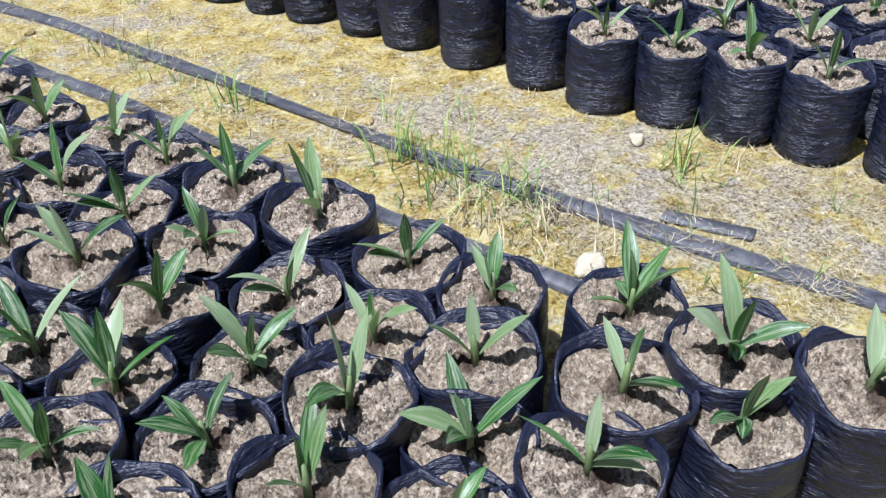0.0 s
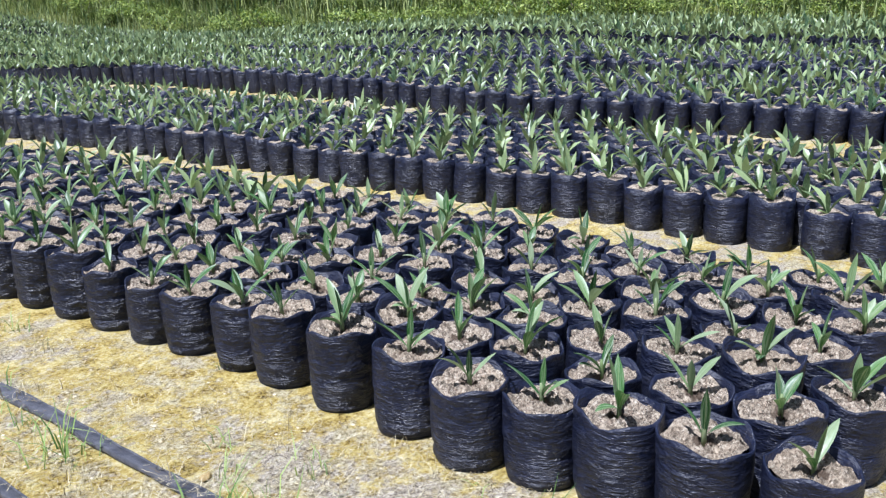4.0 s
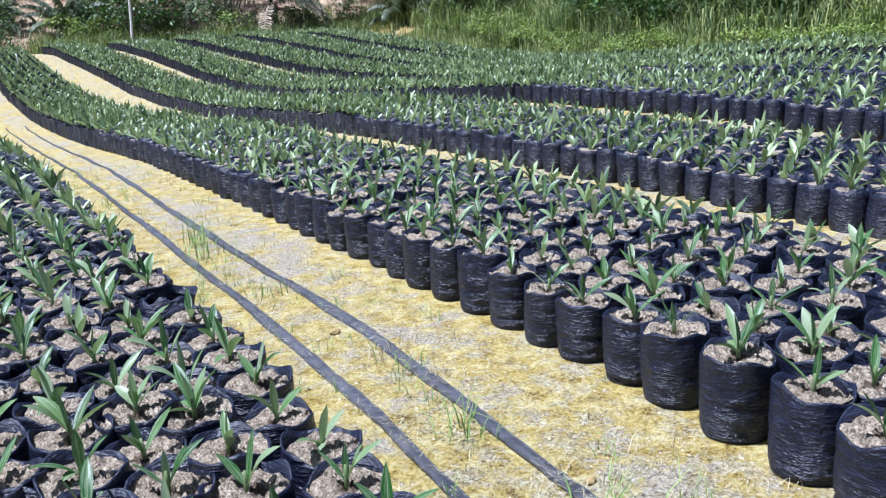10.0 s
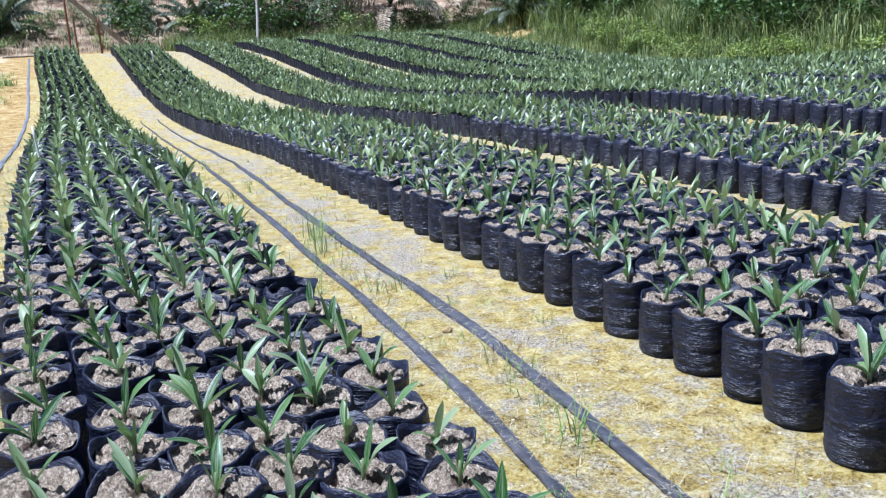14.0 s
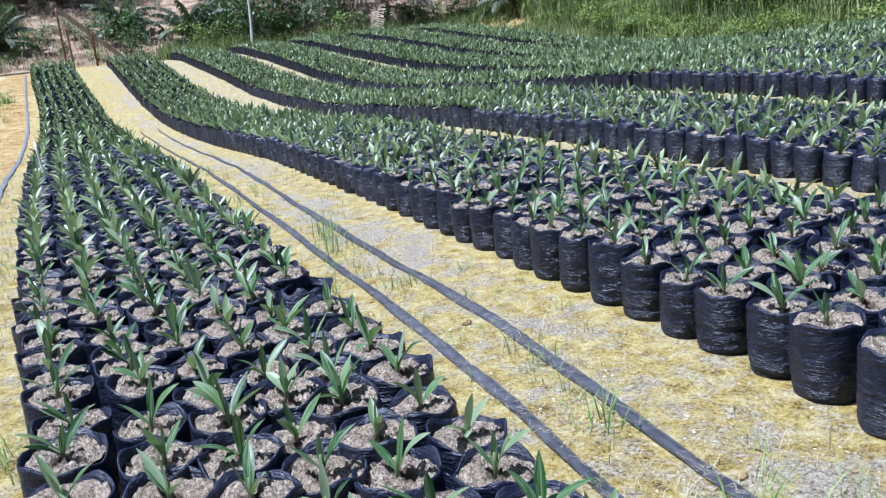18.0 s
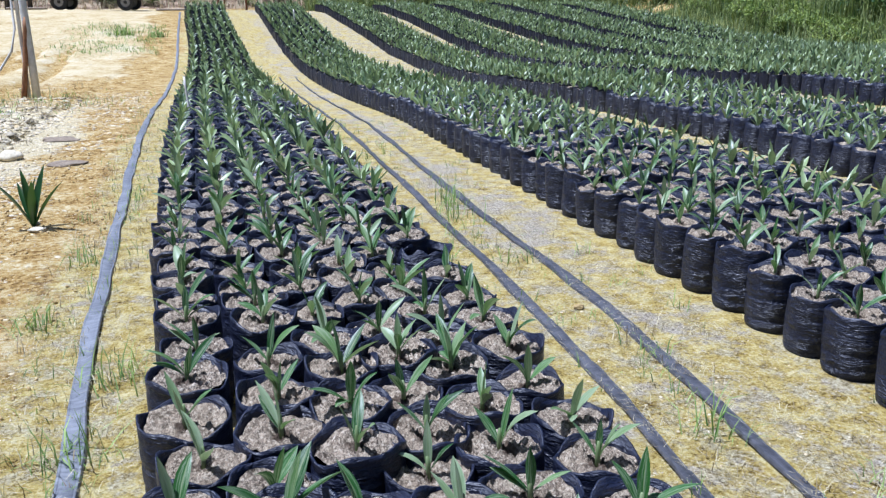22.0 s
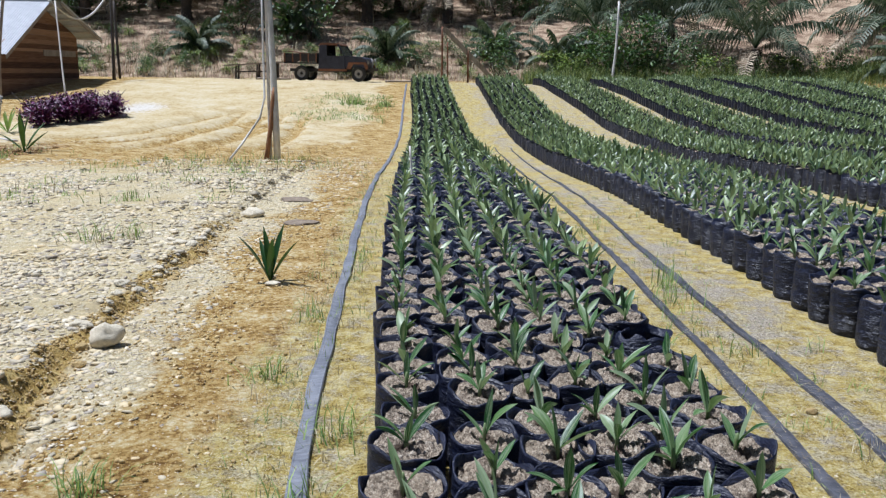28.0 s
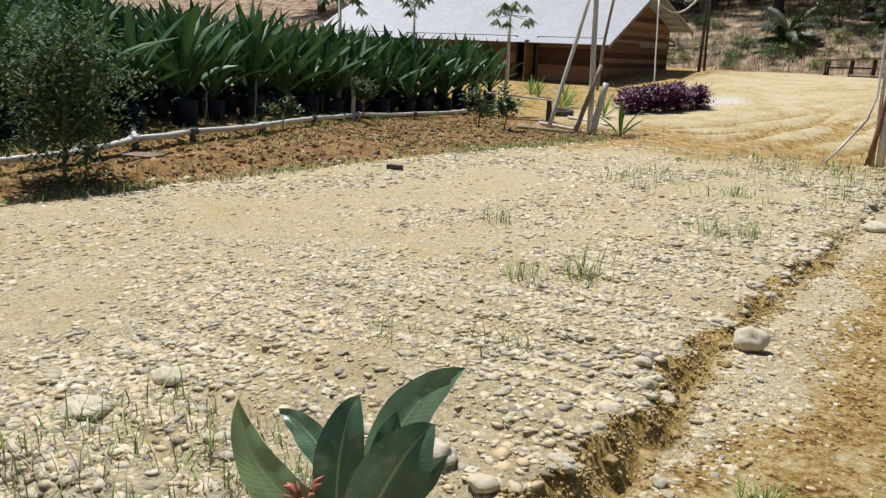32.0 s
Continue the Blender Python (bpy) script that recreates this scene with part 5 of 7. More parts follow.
def leafy_mesh(name, seed, rx, ry, rz, n, size, mat, hollow=0.45):
    """A loose crown of small folded leaves on clumps, with gaps."""
    rng = random.Random(seed)
    clumps = []
    for _ in range(max(5, n // 45)):
        d = Vector((rng.gauss(0, 1), rng.gauss(0, 1), rng.gauss(0, 1))).normalized() * rng.uniform(hollow, 1.0)
        clumps.append(Vector((d.x * rx, d.y * ry, rz + d.z * rz)))
    v, q = [], []
    for _ in range(n):
        c = clumps[rng.randrange(len(clumps))]
        p = c + Vector((rng.gauss(0, rx * 0.2), rng.gauss(0, ry * 0.2), rng.gauss(0, rz * 0.2)))
        p.z = max(p.z, 0.02)
        a, e = rng.uniform(0, 6.28), rng.uniform(-0.7, 0.9)
        d = Vector((math.cos(a) * math.cos(e), math.sin(a) * math.cos(e), math.sin(e))) * size * rng.uniform(0.6, 1.3)
        s = Vector((-math.sin(a), math.cos(a), rng.uniform(-0.4, 0.4))).normalized() * size * 0.24
        up = Vector((0, 0, size * 0.08))
        b = len(v)
        v += [tuple(p), tuple(p + d * 0.5 - s - up), tuple(p + d), tuple(p + d * 0.5 + s - up)]
        q.append((b, b + 1, b + 2, b + 3))
    return Geo().add(v, q).mesh(name, mat, False)


def shrub(name, x, y, mesh, stems, label, category, s=1.0, az=0.0, group=""):
    t = thing(name, label, category, pose(x, y, H(x, y) - 0.02, 0, 0, az) @ Matrix.Diagonal((s, s, s, 1)), group)
    part("foliage", mesh, t)
    for stem in stems:
        part("stem", stem, t, label="thin brown woody stem")
    return t


def stem_meshes(seed, n, h, r, spread):
    """Single woody stems, spreading from one root."""
    rng = random.Random(seed)
    out = []
    for _ in range(n):
        g = Geo()
        a = rng.uniform(0, 6.28)
        e = (math.cos(a) * spread * rng.uniform(0.4, 1), math.sin(a) * spread * rng.uniform(0.4, 1), h * rng.uniform(0.7, 1))
        tube(g, [(0, 0, -0.05), (e[0] * 0.3, e[1] * 0.3, e[2] * 0.5), e], [r, r * 0.7, r * 0.25], 5)
        out.append(g.mesh("stem", M_TRUNK))
    return out


M_BANKLEAF = leaf_material("bank_leaf", (0.05, 0.115, 0.02), (0.36, 0.43, 0.09), 0.5, islands=True)


def build_shrubs():
    rng = random.Random(77)
    kinds = [leafy_mesh("foliage", 40 + i, 0.8, 0.8, 0.55, 520, 0.15, M_BANKLEAF) for i in range(4)]
    dark = [leafy_mesh("foliage", 60 + i, 0.9, 0.9, 0.9, 620, 0.16, M_SHRUB) for i in range(3)]
    st = stem_meshes(5, 4, 0.9, 0.024, 0.6)
    for i in range(150):
        y = rng.uniform(-7, 34)
        x = 19.3 + abs(rng.gauss(0, 1.3)) + (0.8 if y > 25 else 0)
        shrub("bank_shrub", x, y, rng.choice(kinds), st, "bright green leafy shrub among bank grass", "shrub", rng.uniform(0.35, 0.85), rng.uniform(0, 360), "bank shrubs")
    for i in range(75):
        x, y = 22.3 + abs(rng.gauss(0, 2.2)), rng.uniform(-8, 40)
        shrub("bank_thicket", x, y, rng.choice(dark), st, "dark tangled bush at the top of the bank", "bush", rng.uniform(0.9, 1.9), rng.uniform(0, 360), "bank thicket")
    for i in range(26):
        x, y = 6 + rng.uniform(-1.5, 15), 42.3 + abs(rng.gauss(0, 1.6))
        shrub("edge_shrub", x, y, rng.choice(dark + kinds[:1]), st, "dark green shrub at the plantation edge", "shrub", rng.uniform(0.7, 1.4), rng.uniform(0, 360), "edge shrubs")
    for i in range(190):
        x, y = rng.uniform(-36, 5), 43.5 + abs(rng.gauss(0, 5.5))
        shrub("hillside_shrub", x, y, rng.choice(dark + kinds), st, "low green undergrowth shrub on the brown hillside", "shrub", rng.uniform(0.28, 0.72), rng.uniform(0, 360), "hillside shrubs")
    for i in range(110):
        x, y = rng.uniform(-42, 24), rng.uniform(56, 74)
        shrub("understory_bush", x, y, rng.choice(dark), st, "dark vine-grown bush between the palm trunks", "bush", rng.uniform(0.9, 1.9), rng.uniform(0, 360), "understory bushes")
    # vine-covered stump and taller bushes behind the beds
    for x, y, s in ((3.1, 42.6, 1.35), (9.6, 42.6, 1.9), (8.2, 43.4, 1.5), (10.8, 43.2, 1.7), (-7.3, 50.5, 2.2), (-11.4, 51.8, 1.5)):
        shrub("vine_covered_bush", x, y, rng.choice(dark), st, "tall dark bush covered in climbing vines", "bush", s, rng.uniform(0, 360))
    purple = Mat("purple_leaf", 0.45)
    r = purple.random(True)
    purple.color(purple.ramp(r, [(0.0, (0.035, 0.004, 0.025)), (0.6, (0.10, 0.012, 0.065)), (1.0, (0.22, 0.04, 0.14))]))
    pk = [leafy_mesh("foliage", 80 + i, 0.46, 0.46, 0.42, 760, 0.13, purple.m, 0.15) for i in range(3)]
    for i in range(7, 17):
        t = i / 14
        x, y = -12.1 + 1.75 * t + rng.uniform(-0.2, 0.2), 22.0 + 4.3 * t + rng.uniform(-0.3, 0.3)
        shrub("purple_shrub", x, y, rng.choice(pk), st, "deep purple leafed hedge shrub beside the wooden shed", "shrub", rng.uniform(0.80, 1.0), rng.uniform(0, 360), "purple hedge")
        if i % 2 == 0:
            shrub("purple_shrub", x - 0.7, y + 0.5, rng.choice(pk), st, "deep purple leafed hedge shrub beside the wooden shed", "shrub", rng.uniform(0.85, 1.1), rng.uniform(0, 360), "purple hedge")


build_shrubs()


# ------------------------------------------------------------------ poles, stakes and pipes
def pole(name, a, b, r0, r1, mat, label, category="pole", bow=0.0, n=6, group=""):
    g = Geo()
    a, b = Vector(a), Vector(b)
    pts = [a.lerp(b, i / n) + Vector((bow * math.sin(math.pi * i / n), 0.01 * math.sin(i * 2.1), 0)) for i in range(n + 1)]
    tube(g, [p - a for p in pts], [r0 + (r1 - r0) * i / n for i in range(n + 1)], 9)
    ob = new(name, g.mesh(name, mat))
    ob.matrix_basis = Matrix.Translation(a)
    return tagged(ob, label, category, group)


def gz(x, y, dz=-0.05):
    return (x, y, H(x, y) + dz)


M_DARKPOLE = simple("dark_post", (0.03, 0.025, 0.022), (0.11, 0.09, 0.075), 14, 0.85, 0.004, (1, 1, 0.1))
# pole group beside the road
pole("tall_pole", gz(-3.22, 16.8), (-3.50, 17.35, 4.15), 0.072, 0.055, M_WHITE_PVC, "tall pale wooden pole standing at the road edge", bow=0.03)
pole("support_pole", gz(-3.36, 16.85), (-3.46, 17.25, 3.6), 0.036, 0.028, M_PALEPOLE, "slender pale pole tied to the tall pole")
pole("brace_stake", gz(-3.44, 16.75), (-3.28, 16.95, 1.15), 0.050, 0.042, M_BROWNWOOD, "short brown wooden brace beside the tall pole", bow=0.02)
g = Geo()
tube(g, [gz(-4.02, 16.15, 0.0), (-3.85, 16.5, 0.05), (-3.55, 16.85, 0.55), (-3.47, 16.95, 0.95), (-3.50, 17.1, 2.2), (-3.52, 17.2, 3.7)], 0.022, 8)
tagged(new("bent_water_pipe", g.mesh("bent_water_pipe", M_WHITE_PVC)), "bent pale grey water pipe rising up the pole", "pipe")
# pole group near the shed
pole("tall_pole", gz(-9.70, 18.3), (-10.2, 18.9, 5.6), 0.068, 0.055, M_WHITE_PVC, "tall white pole with a stout base sleeve")
pole("base_sleeve", gz(-9.60, 18.2), (-9.40, 18.35, 0.85), 0.085, 0.075, M_WHITE_PVC, "short white pipe stump leaning beside the pole", "pipe")
pole("leaning_pole", gz(-10.45, 17.6), (-10.12, 18.75, 3.1), 0.05, 0.045, M_PALEPOLE, "pale leaning pole propped against the tall pole")
pole("brace_stake", gz(-9.95, 18.0), (-9.58, 18.4, 1.25), 0.06, 0.05, M_GREYWOOD, "rough brown timber brace at the pole foot")
pole("shed_pole", gz(-14.75, 29.0), (-14.55, 29.6, 4.1), 0.06, 0.05, M_GREYWOOD, "brown wooden pole leaning at the shed corner", bow=-0.1)
pole("shed_pole", gz(-12.75, 29.5), (-13.6, 31.2, 3.75), 0.03, 0.025, M_PALEPOLE, "thin pale pole leaning on the shed gable")
pole("dark_post", gz(-13.75, 36.8), (-13.8, 37.2, 4.8), 0.07, 0.06, M_DARKPOLE, "dark upright post behind the shed")
pole("dark_post", gz(-14.0, 38.2), (-14.15, 38.4, 4.3), 0.06, 0.05, M_DARKPOLE, "dark upright post behind the shed")
g = Geo()
ca, cb = Vector((-15.0, 33.9, 3.95)), Vector((-13.8, 37.2, 4.7))
tube(g, [tuple(ca.lerp(cb, i / 14) + Vector((0, 0, -0.95 * math.sin(math.pi * i / 14)))) for i in range(15)], 0.04, 6)
tube(g, [tuple(cb.lerp(Vector((-13.0, 37.6, 5.6)), i / 4)) for i in range(5)], 0.035, 6)
tagged(new("sagging_cable", g.mesh("sagging_cable", M_PALEPOLE)), "thick sagging grey cable from shed ridge to post", "cable")
g = Geo()
tube(g, [tuple(ca.lerp(Vector((-13.9, 38.3, 4.2)), i / 10) + Vector((0, 0, -0.25 * math.sin(math.pi * i / 10)))) for i in range(11)], 0.014, 5)
tagged(new("thin_cable", g.mesh("thin_cable", M_DARKPOLE)), "thin dark cable strung behind the shed", "cable")
# stakes in the beds and far posts
pole("marker_stake", gz(-0.36, 9.95), (-0.42, 10.1, 0.62), 0.014, 0.012, M_PALEPOLE, "thin white marker stake among seedlings", "stake")
pole("marker_stake", gz(2.88, 31.5), (2.85, 31.6, 1.15), 0.025, 0.02, M_PALEPOLE, "thin pale marker stake among seedlings", "stake")
pole("bare_tree", gz(8.40, 40.4), (8.65, 40.9, 4.9), 0.065, 0.045, M_PALEPOLE, "bare pale upright tree trunk at the field end", "tree trunk", 0.06)
pole("rusty_post", gz(0.35, 40.6), (0.34, 40.8, 3.6), 0.05, 0.045, M_RUST, "thin rusty upright post at the bed end", "post")
pole("rusty_post", gz(0.62, 40.8), (0.60, 40.9, 2.9), 0.04, 0.035, M_RUST, "thin rusty upright post at the bed end", "post")
pole("rusty_post", gz(1.58, 40.6), (1.57, 40.7, 2.5), 0.05, 0.045, M_RUST, "short rusty post propping the fallen beam", "post")
g = Geo()
m = Matrix.Translation((1.5, 40.72, 2.45)) @ Euler((0, math.atan2(2.1, 2.15), 0)).to_matrix().to_4x4()
box(g, (0, 0, 0), (3.1, 0.10, 0.20), 0, m)
tagged(new("fallen_beam", g.mesh("fallen_beam", M_GREYWOOD, False)), "weathered brown beam leaning against rusty posts", "beam")

# water main on short legs along the bank
PIPE = [(-9.9, 4.4), (-10.3, 5.8), (-10.65, 6.7), (-11.0, 7.9), (-11.6, 9.8), (-12.5, 11.9), (-13.3, 14.1), (-13.9, 16.9), (-14.1, 19.4)]
main = thing("water_main", "white plastic water main raised on short grey legs", "pipe")
for i in range(len(PIPE) - 1):
    (x0, y0), (x1, y1) = PIPE[i], PIPE[i + 1]
    g = Geo()
    tube(g, [(x0, y0, H(x0, y0) + 0.13), ((x0 + x1) / 2, (y0 + y1) / 2, H((x0 + x1) / 2, (y0 + y1) / 2) + 0.12), (x1, y1, H(x1, y1) + 0.13)], 0.042, 10)
    part("pipe_length", g.mesh("pipe_length", M_WHITE_PVC), main)
    g = Geo()
    d = Vector((x1 - x0, y1 - y0, 0)).normalized() * 0.09
    z = H(x1, y1) + 0.13
    tube(g, [(x1 - d.x, y1 - d.y, z), (x1 + d.x, y1 + d.y, z)], 0.056, 10)
    part("coupling", g.mesh("coupling", M_WHITE_PVC if i % 2 else M_HOSE), main)
    g = Geo()
    tube(g, [(x1, y1, H(x1, y1) - 0.06), (x1, y1, z)], 0.045, 8)
    part("leg", g.mesh("leg", M_WHITE_PVC if i == 5 else M_HOSE), main)
for i, (k, dx, dy) in enumerate(((2, -2.4, 1.6), (4, -1.8, 1.0), (6, -1.4, 0.6))):
    x, y = PIPE[k]
    pole("branch_pipe", (x, y, H(x, y) + 0.12), (x + dx, y + dy, H(x + dx, y + dy) + 0.05), 0.038, 0.038, M_HOSE if i else M_WHITE_PVC, "short branch pipe running from the water main to seedlings", "pipe")
pole("riser_pipe", gz(-13.35, 14.0), (-13.35, 14.0, H(-13.35, 14.0) + 0.75), 0.045, 0.045, M_WHITE_PVC, "short white riser pipe standing on the main", "pipe")
g = Geo()
box(g, (0, 0, 0.03), (0.45, 0.35, 0.12), bevel=0.05)
ob = tagged(new("concrete_block", g.mesh("concrete_block", M_SLAB, False)), "low rough concrete block under the pipe", "block")
ob.matrix_basis = pose(-9.95, 6.35, H(-9.95, 6.35) - 0.02, 0, 0, 20)
pole("fence_post", gz(-12.1, 20.6), (-12.1, 20.6, H(-12.1, 20.6) + 0.62), 0.075, 0.07, M_DARKPOLE, "short dark post under a pale plank end", "post")
pole("thin_stake", gz(-12.7, 10.6), (-12.65, 10.6, H(-12.7, 10.6) + 0.75), 0.016, 0.014, M_GREYWOOD, "thin brown stake before the large palms", "stake")
pole("thin_stake", gz(-12.1, 9.0), (-12.1, 9.05, H(-12.1, 9.0) + 0.6), 0.016, 0.014, M_GREYWOOD, "thin brown stake before the large palms", "stake")
pole("thin_stake", gz(-13.9, 13.6), (-13.9, 13.6, H(-13.9, 13.6) + 0.5), 0.02, 0.018, M_RUST, "thin reddish stake beside the riser", "stake")
g = Geo()
box(g, (0, 0, 0), (1.9, 0.14, 0.04))
ob = tagged(new("pale_plank", g.mesh("pale_plank", M_PALEPOLE, False)), "pale plank resting on a short post", "plank")
ob.matrix_basis = pose(-12.9, 20.3, H(-12.1, 20.6) + 0.62, 0, 3, 14)
# cut pieces lying about
g = Geo()
box(g, (0, 0, 0.03), (0.20, 0.09, 0.055), bevel=0.015)
ob = tagged(new("dark_offcut", g.mesh("dark_offcut", M_DARKPOLE, False)), "small dark timber offcut on the road edge", "timber")
ob.matrix_basis = pose(-7.33, 8.1, H(-7.33, 8.1), 0, 0, 15)
for x, y, a, ln, lab in ((-10.4, 17.4, 95, 1.6, "pale log laid on the soil bank"), (-10.9, 19.3, 92, 1.5, "pale log laid on the soil bank"), (-11.2, 21.3, 96, 1.4, "pale log laid on the soil bank"),
                         (-1.2, 39.6, 80, 2.2, "grey log lying beside the truck"), (-0.6, 40.2, 100, 1.8, "grey log lying beside the truck"), (-7.6, 40.6, 85, 1.6, "grey log lying behind the truck")):
    d = Vector((math.sin(radians(a)), math.cos(radians(a)), 0)) * ln / 2
    pole("log", (x - d.x, y - d.y, H(x - d.x, y - d.y) + 0.06), (x + d.x, y + d.y, H(x + d.x, y + d.y) + 0.06), 0.045, 0.036, M_PALEPOLE if 18 < y < 30 else M_GREYWOOD, lab, "log", group="logs")
# short black hose offcut beside the main hoses
g = Geo()
v = []
for i in range(9):
    y = 0.74 - 0.032 * i
    x = 1.63 + 0.005 * i
    for u, h in ((-0.028, 0.0), (-0.026, 0.008), (0.026, 0.008), (0.028, 0.0)):
        v.append((x + u, y, H(x, y) + 0.006 + h))
g.add(v, [(4 * i + k, 4 * i + k + 1, 4 * i + k + 5, 4 * i + k + 4) for i in range(8) for k in range(3)])
tagged(new("hose_offcut", g.mesh("hose_offcut", M_HOSE)), "short offcut of flat grey hose on the path", "hose")


# ------------------------------------------------------------------ single plants
def rosette(name, x, y, n, length, width, lean0, lean1, label, mat, seed, s=1.0):
    rng = random.Random(seed)
    t = thing(name, label, "plant", pose(x, y, H(x, y)))
    for i in range(n):
        u = i / max(1, n - 1)
        vv, ff = leaf_verts(length * rng.uniform(0.8, 1.1), width * rng.uniform(0.8, 1.15), lean0 + (lean1 - lean0) * u, i * 2.4 + rng.uniform(-0.3, 0.3), rng.uniform(0.05, 0.4), 0.5, 8, (0, 0, -0.01))
        part("leaf", Geo().add(vv, ff).mesh("leaf", mat), t)
    return t


M_DARKLEAF = leaf_material("dark_leaf", (0.018, 0.06, 0.012), (0.06, 0.13, 0.03), 0.35)
rosette("stray_seedling", -1.31, 5.90, 7, 0.42, 0.06, 0.03, 0.62, "dark green palm seedling rooted in bare clay", M_DARKLEAF, 3)
rosette("stray_seedling", -8.7, 17.8, 6, 0.85, 0.10, 0.05, 0.95, "dark green palm seedling rooted beside the bank", M_DARKLEAF, 5)
for i, (x, y) in enumerate(((-13.6, 24.5), (-14.5, 26.0), (-13.2, 23.3), (-15.8, 26.5), (-11.4, 22.6), (-16.6, 27.3))):
    rosette("strap_leaf_plant", x, y, 12, 0.75, 0.07, 0.2, 1.1, "pale green strap-leaved plant near the shed wall", M_GRASS, 20 + i)
rosette("stray_leaf", -0.42, 4.55, 3, 0.16, 0.045, 0.0, 0.3, "small dark seedling standing beside the bags", M_DARKLEAF, 9)


def canna_material():
    """Broad leaf: pale midrib, fine side veins slanting to the margin, sun-bleached blotches."""
    m = Mat("canna_leaf", 0.27, 0, 0.6)
    across, along = m.attr("leaf_across"), m.attr("leaf_along")
    rib = m.math("ABSOLUTE", across)
    vein = m.math("SINE", m.math("MULTIPLY", m.math("SUBTRACT", along, m.math("MULTIPLY", rib, 0.16)), 150.0))
    a = m.noise(7, 4)
    c = m.ramp(m.math("ADD", m.math("MULTIPLY", a, 0.45), m.math("MULTIPLY", m.random(), 0.55)), [(0.2, (0.075, 0.145, 0.085)), (0.5, (0.14, 0.235, 0.14)), (0.85, (0.28, 0.37, 0.15))])
    c = m.mix(m.math("MULTIPLY", m.ramp(vein, [(0.0, (0, 0, 0)), (1.0, (1, 1, 1))]), 0.05), c, (0.24, 0.32, 0.17))
    c = m.mix(m.ramp(m.noise(16, 5, 0.7), [(0.54, (0, 0, 0)), (0.70, (0.45, 0.45, 0.45))]), c, (0.33, 0.38, 0.30))
    c = m.mix(m.ramp(rib, [(0.02, (0.8, 0.8, 0.8)), (0.07, (0, 0, 0))]), c, (0.36, 0.42, 0.22))
    edge = m.math("ADD", rib, m.math("MULTIPLY", m.noise(30, 4, 0.7), 0.35))
    m.color(m.mix(m.ramp(edge, [(1.10, (0, 0, 0)), (1.20, (0.8, 0.8, 0.8))]), c, (0.26, 0.17, 0.08)))
    m.bump(m.math("ADD", m.math("MULTIPLY", vein, 0.06), a), 0.004, 0.5)
    thin, both = m.node("ShaderNodeBsdfTranslucent"), m.node("ShaderNodeMixShader")
    m.link(c, thin.inputs["Color"])
    both.inputs[0].default_value = 0.3
    m.link(m.b.outputs[0], both.inputs[1])
    m.link(thin.outputs[0], both.inputs[2])
    m.link(both.outputs[0], m.t.nodes["Material Output"].inputs["Surface"])
    return m.m


M_CANNA = canna_material()
canna = thing("broad_leaf_plant", "broad-leaved green plant with glossy scorched leaves", "plant", pose(-2.08, 1.50, 0.10))


def arched_leaf(p0, p1, p2, width, side, cup=0.22, n=14):
    """A broad leaf along a bow from p0 over p1 to p2; seven columns, cupped at the midrib, waved at the margin."""
    p0, p1, p2, side = Vector(p0), Vector(p1), Vector(p2), Vector(side).normalized()
    c = p1 * 2 - (p0 + p2) / 2
    v, f = [], []
    for i in range(n + 1):
        t = i / n
        p = p0 * (1 - t) ** 2 + c * (2 * t * (1 - t)) + p2 * t * t
        d = ((c - p0) * (1 - t) + (p2 - c) * t).normalized()
        s2 = (side - d * side.dot(d)).normalized()
        nor = s2.cross(d)
        w = width * 0.5 * max(0.02, 0.12 * (1 - t) + 0.95 * math.sin(math.pi * t ** 0.85) ** 0.8)
        for u in (-1, -0.66, -0.33, 0, 0.33, 0.66, 1):
            rise = cup * w * abs(u) + 0.006 * math.sin(t * 19 + u * 2) * abs(u) - (0.003 if u == 0 else 0)
            v.append(tuple(p + s2 * (w * u) + nor * rise))
    for i in range(n):
        for k in range(6):
            f.append((7 * i + k, 7 * i + k + 1, 7 * i + k + 8, 7 * i + k + 7))
    return v, f


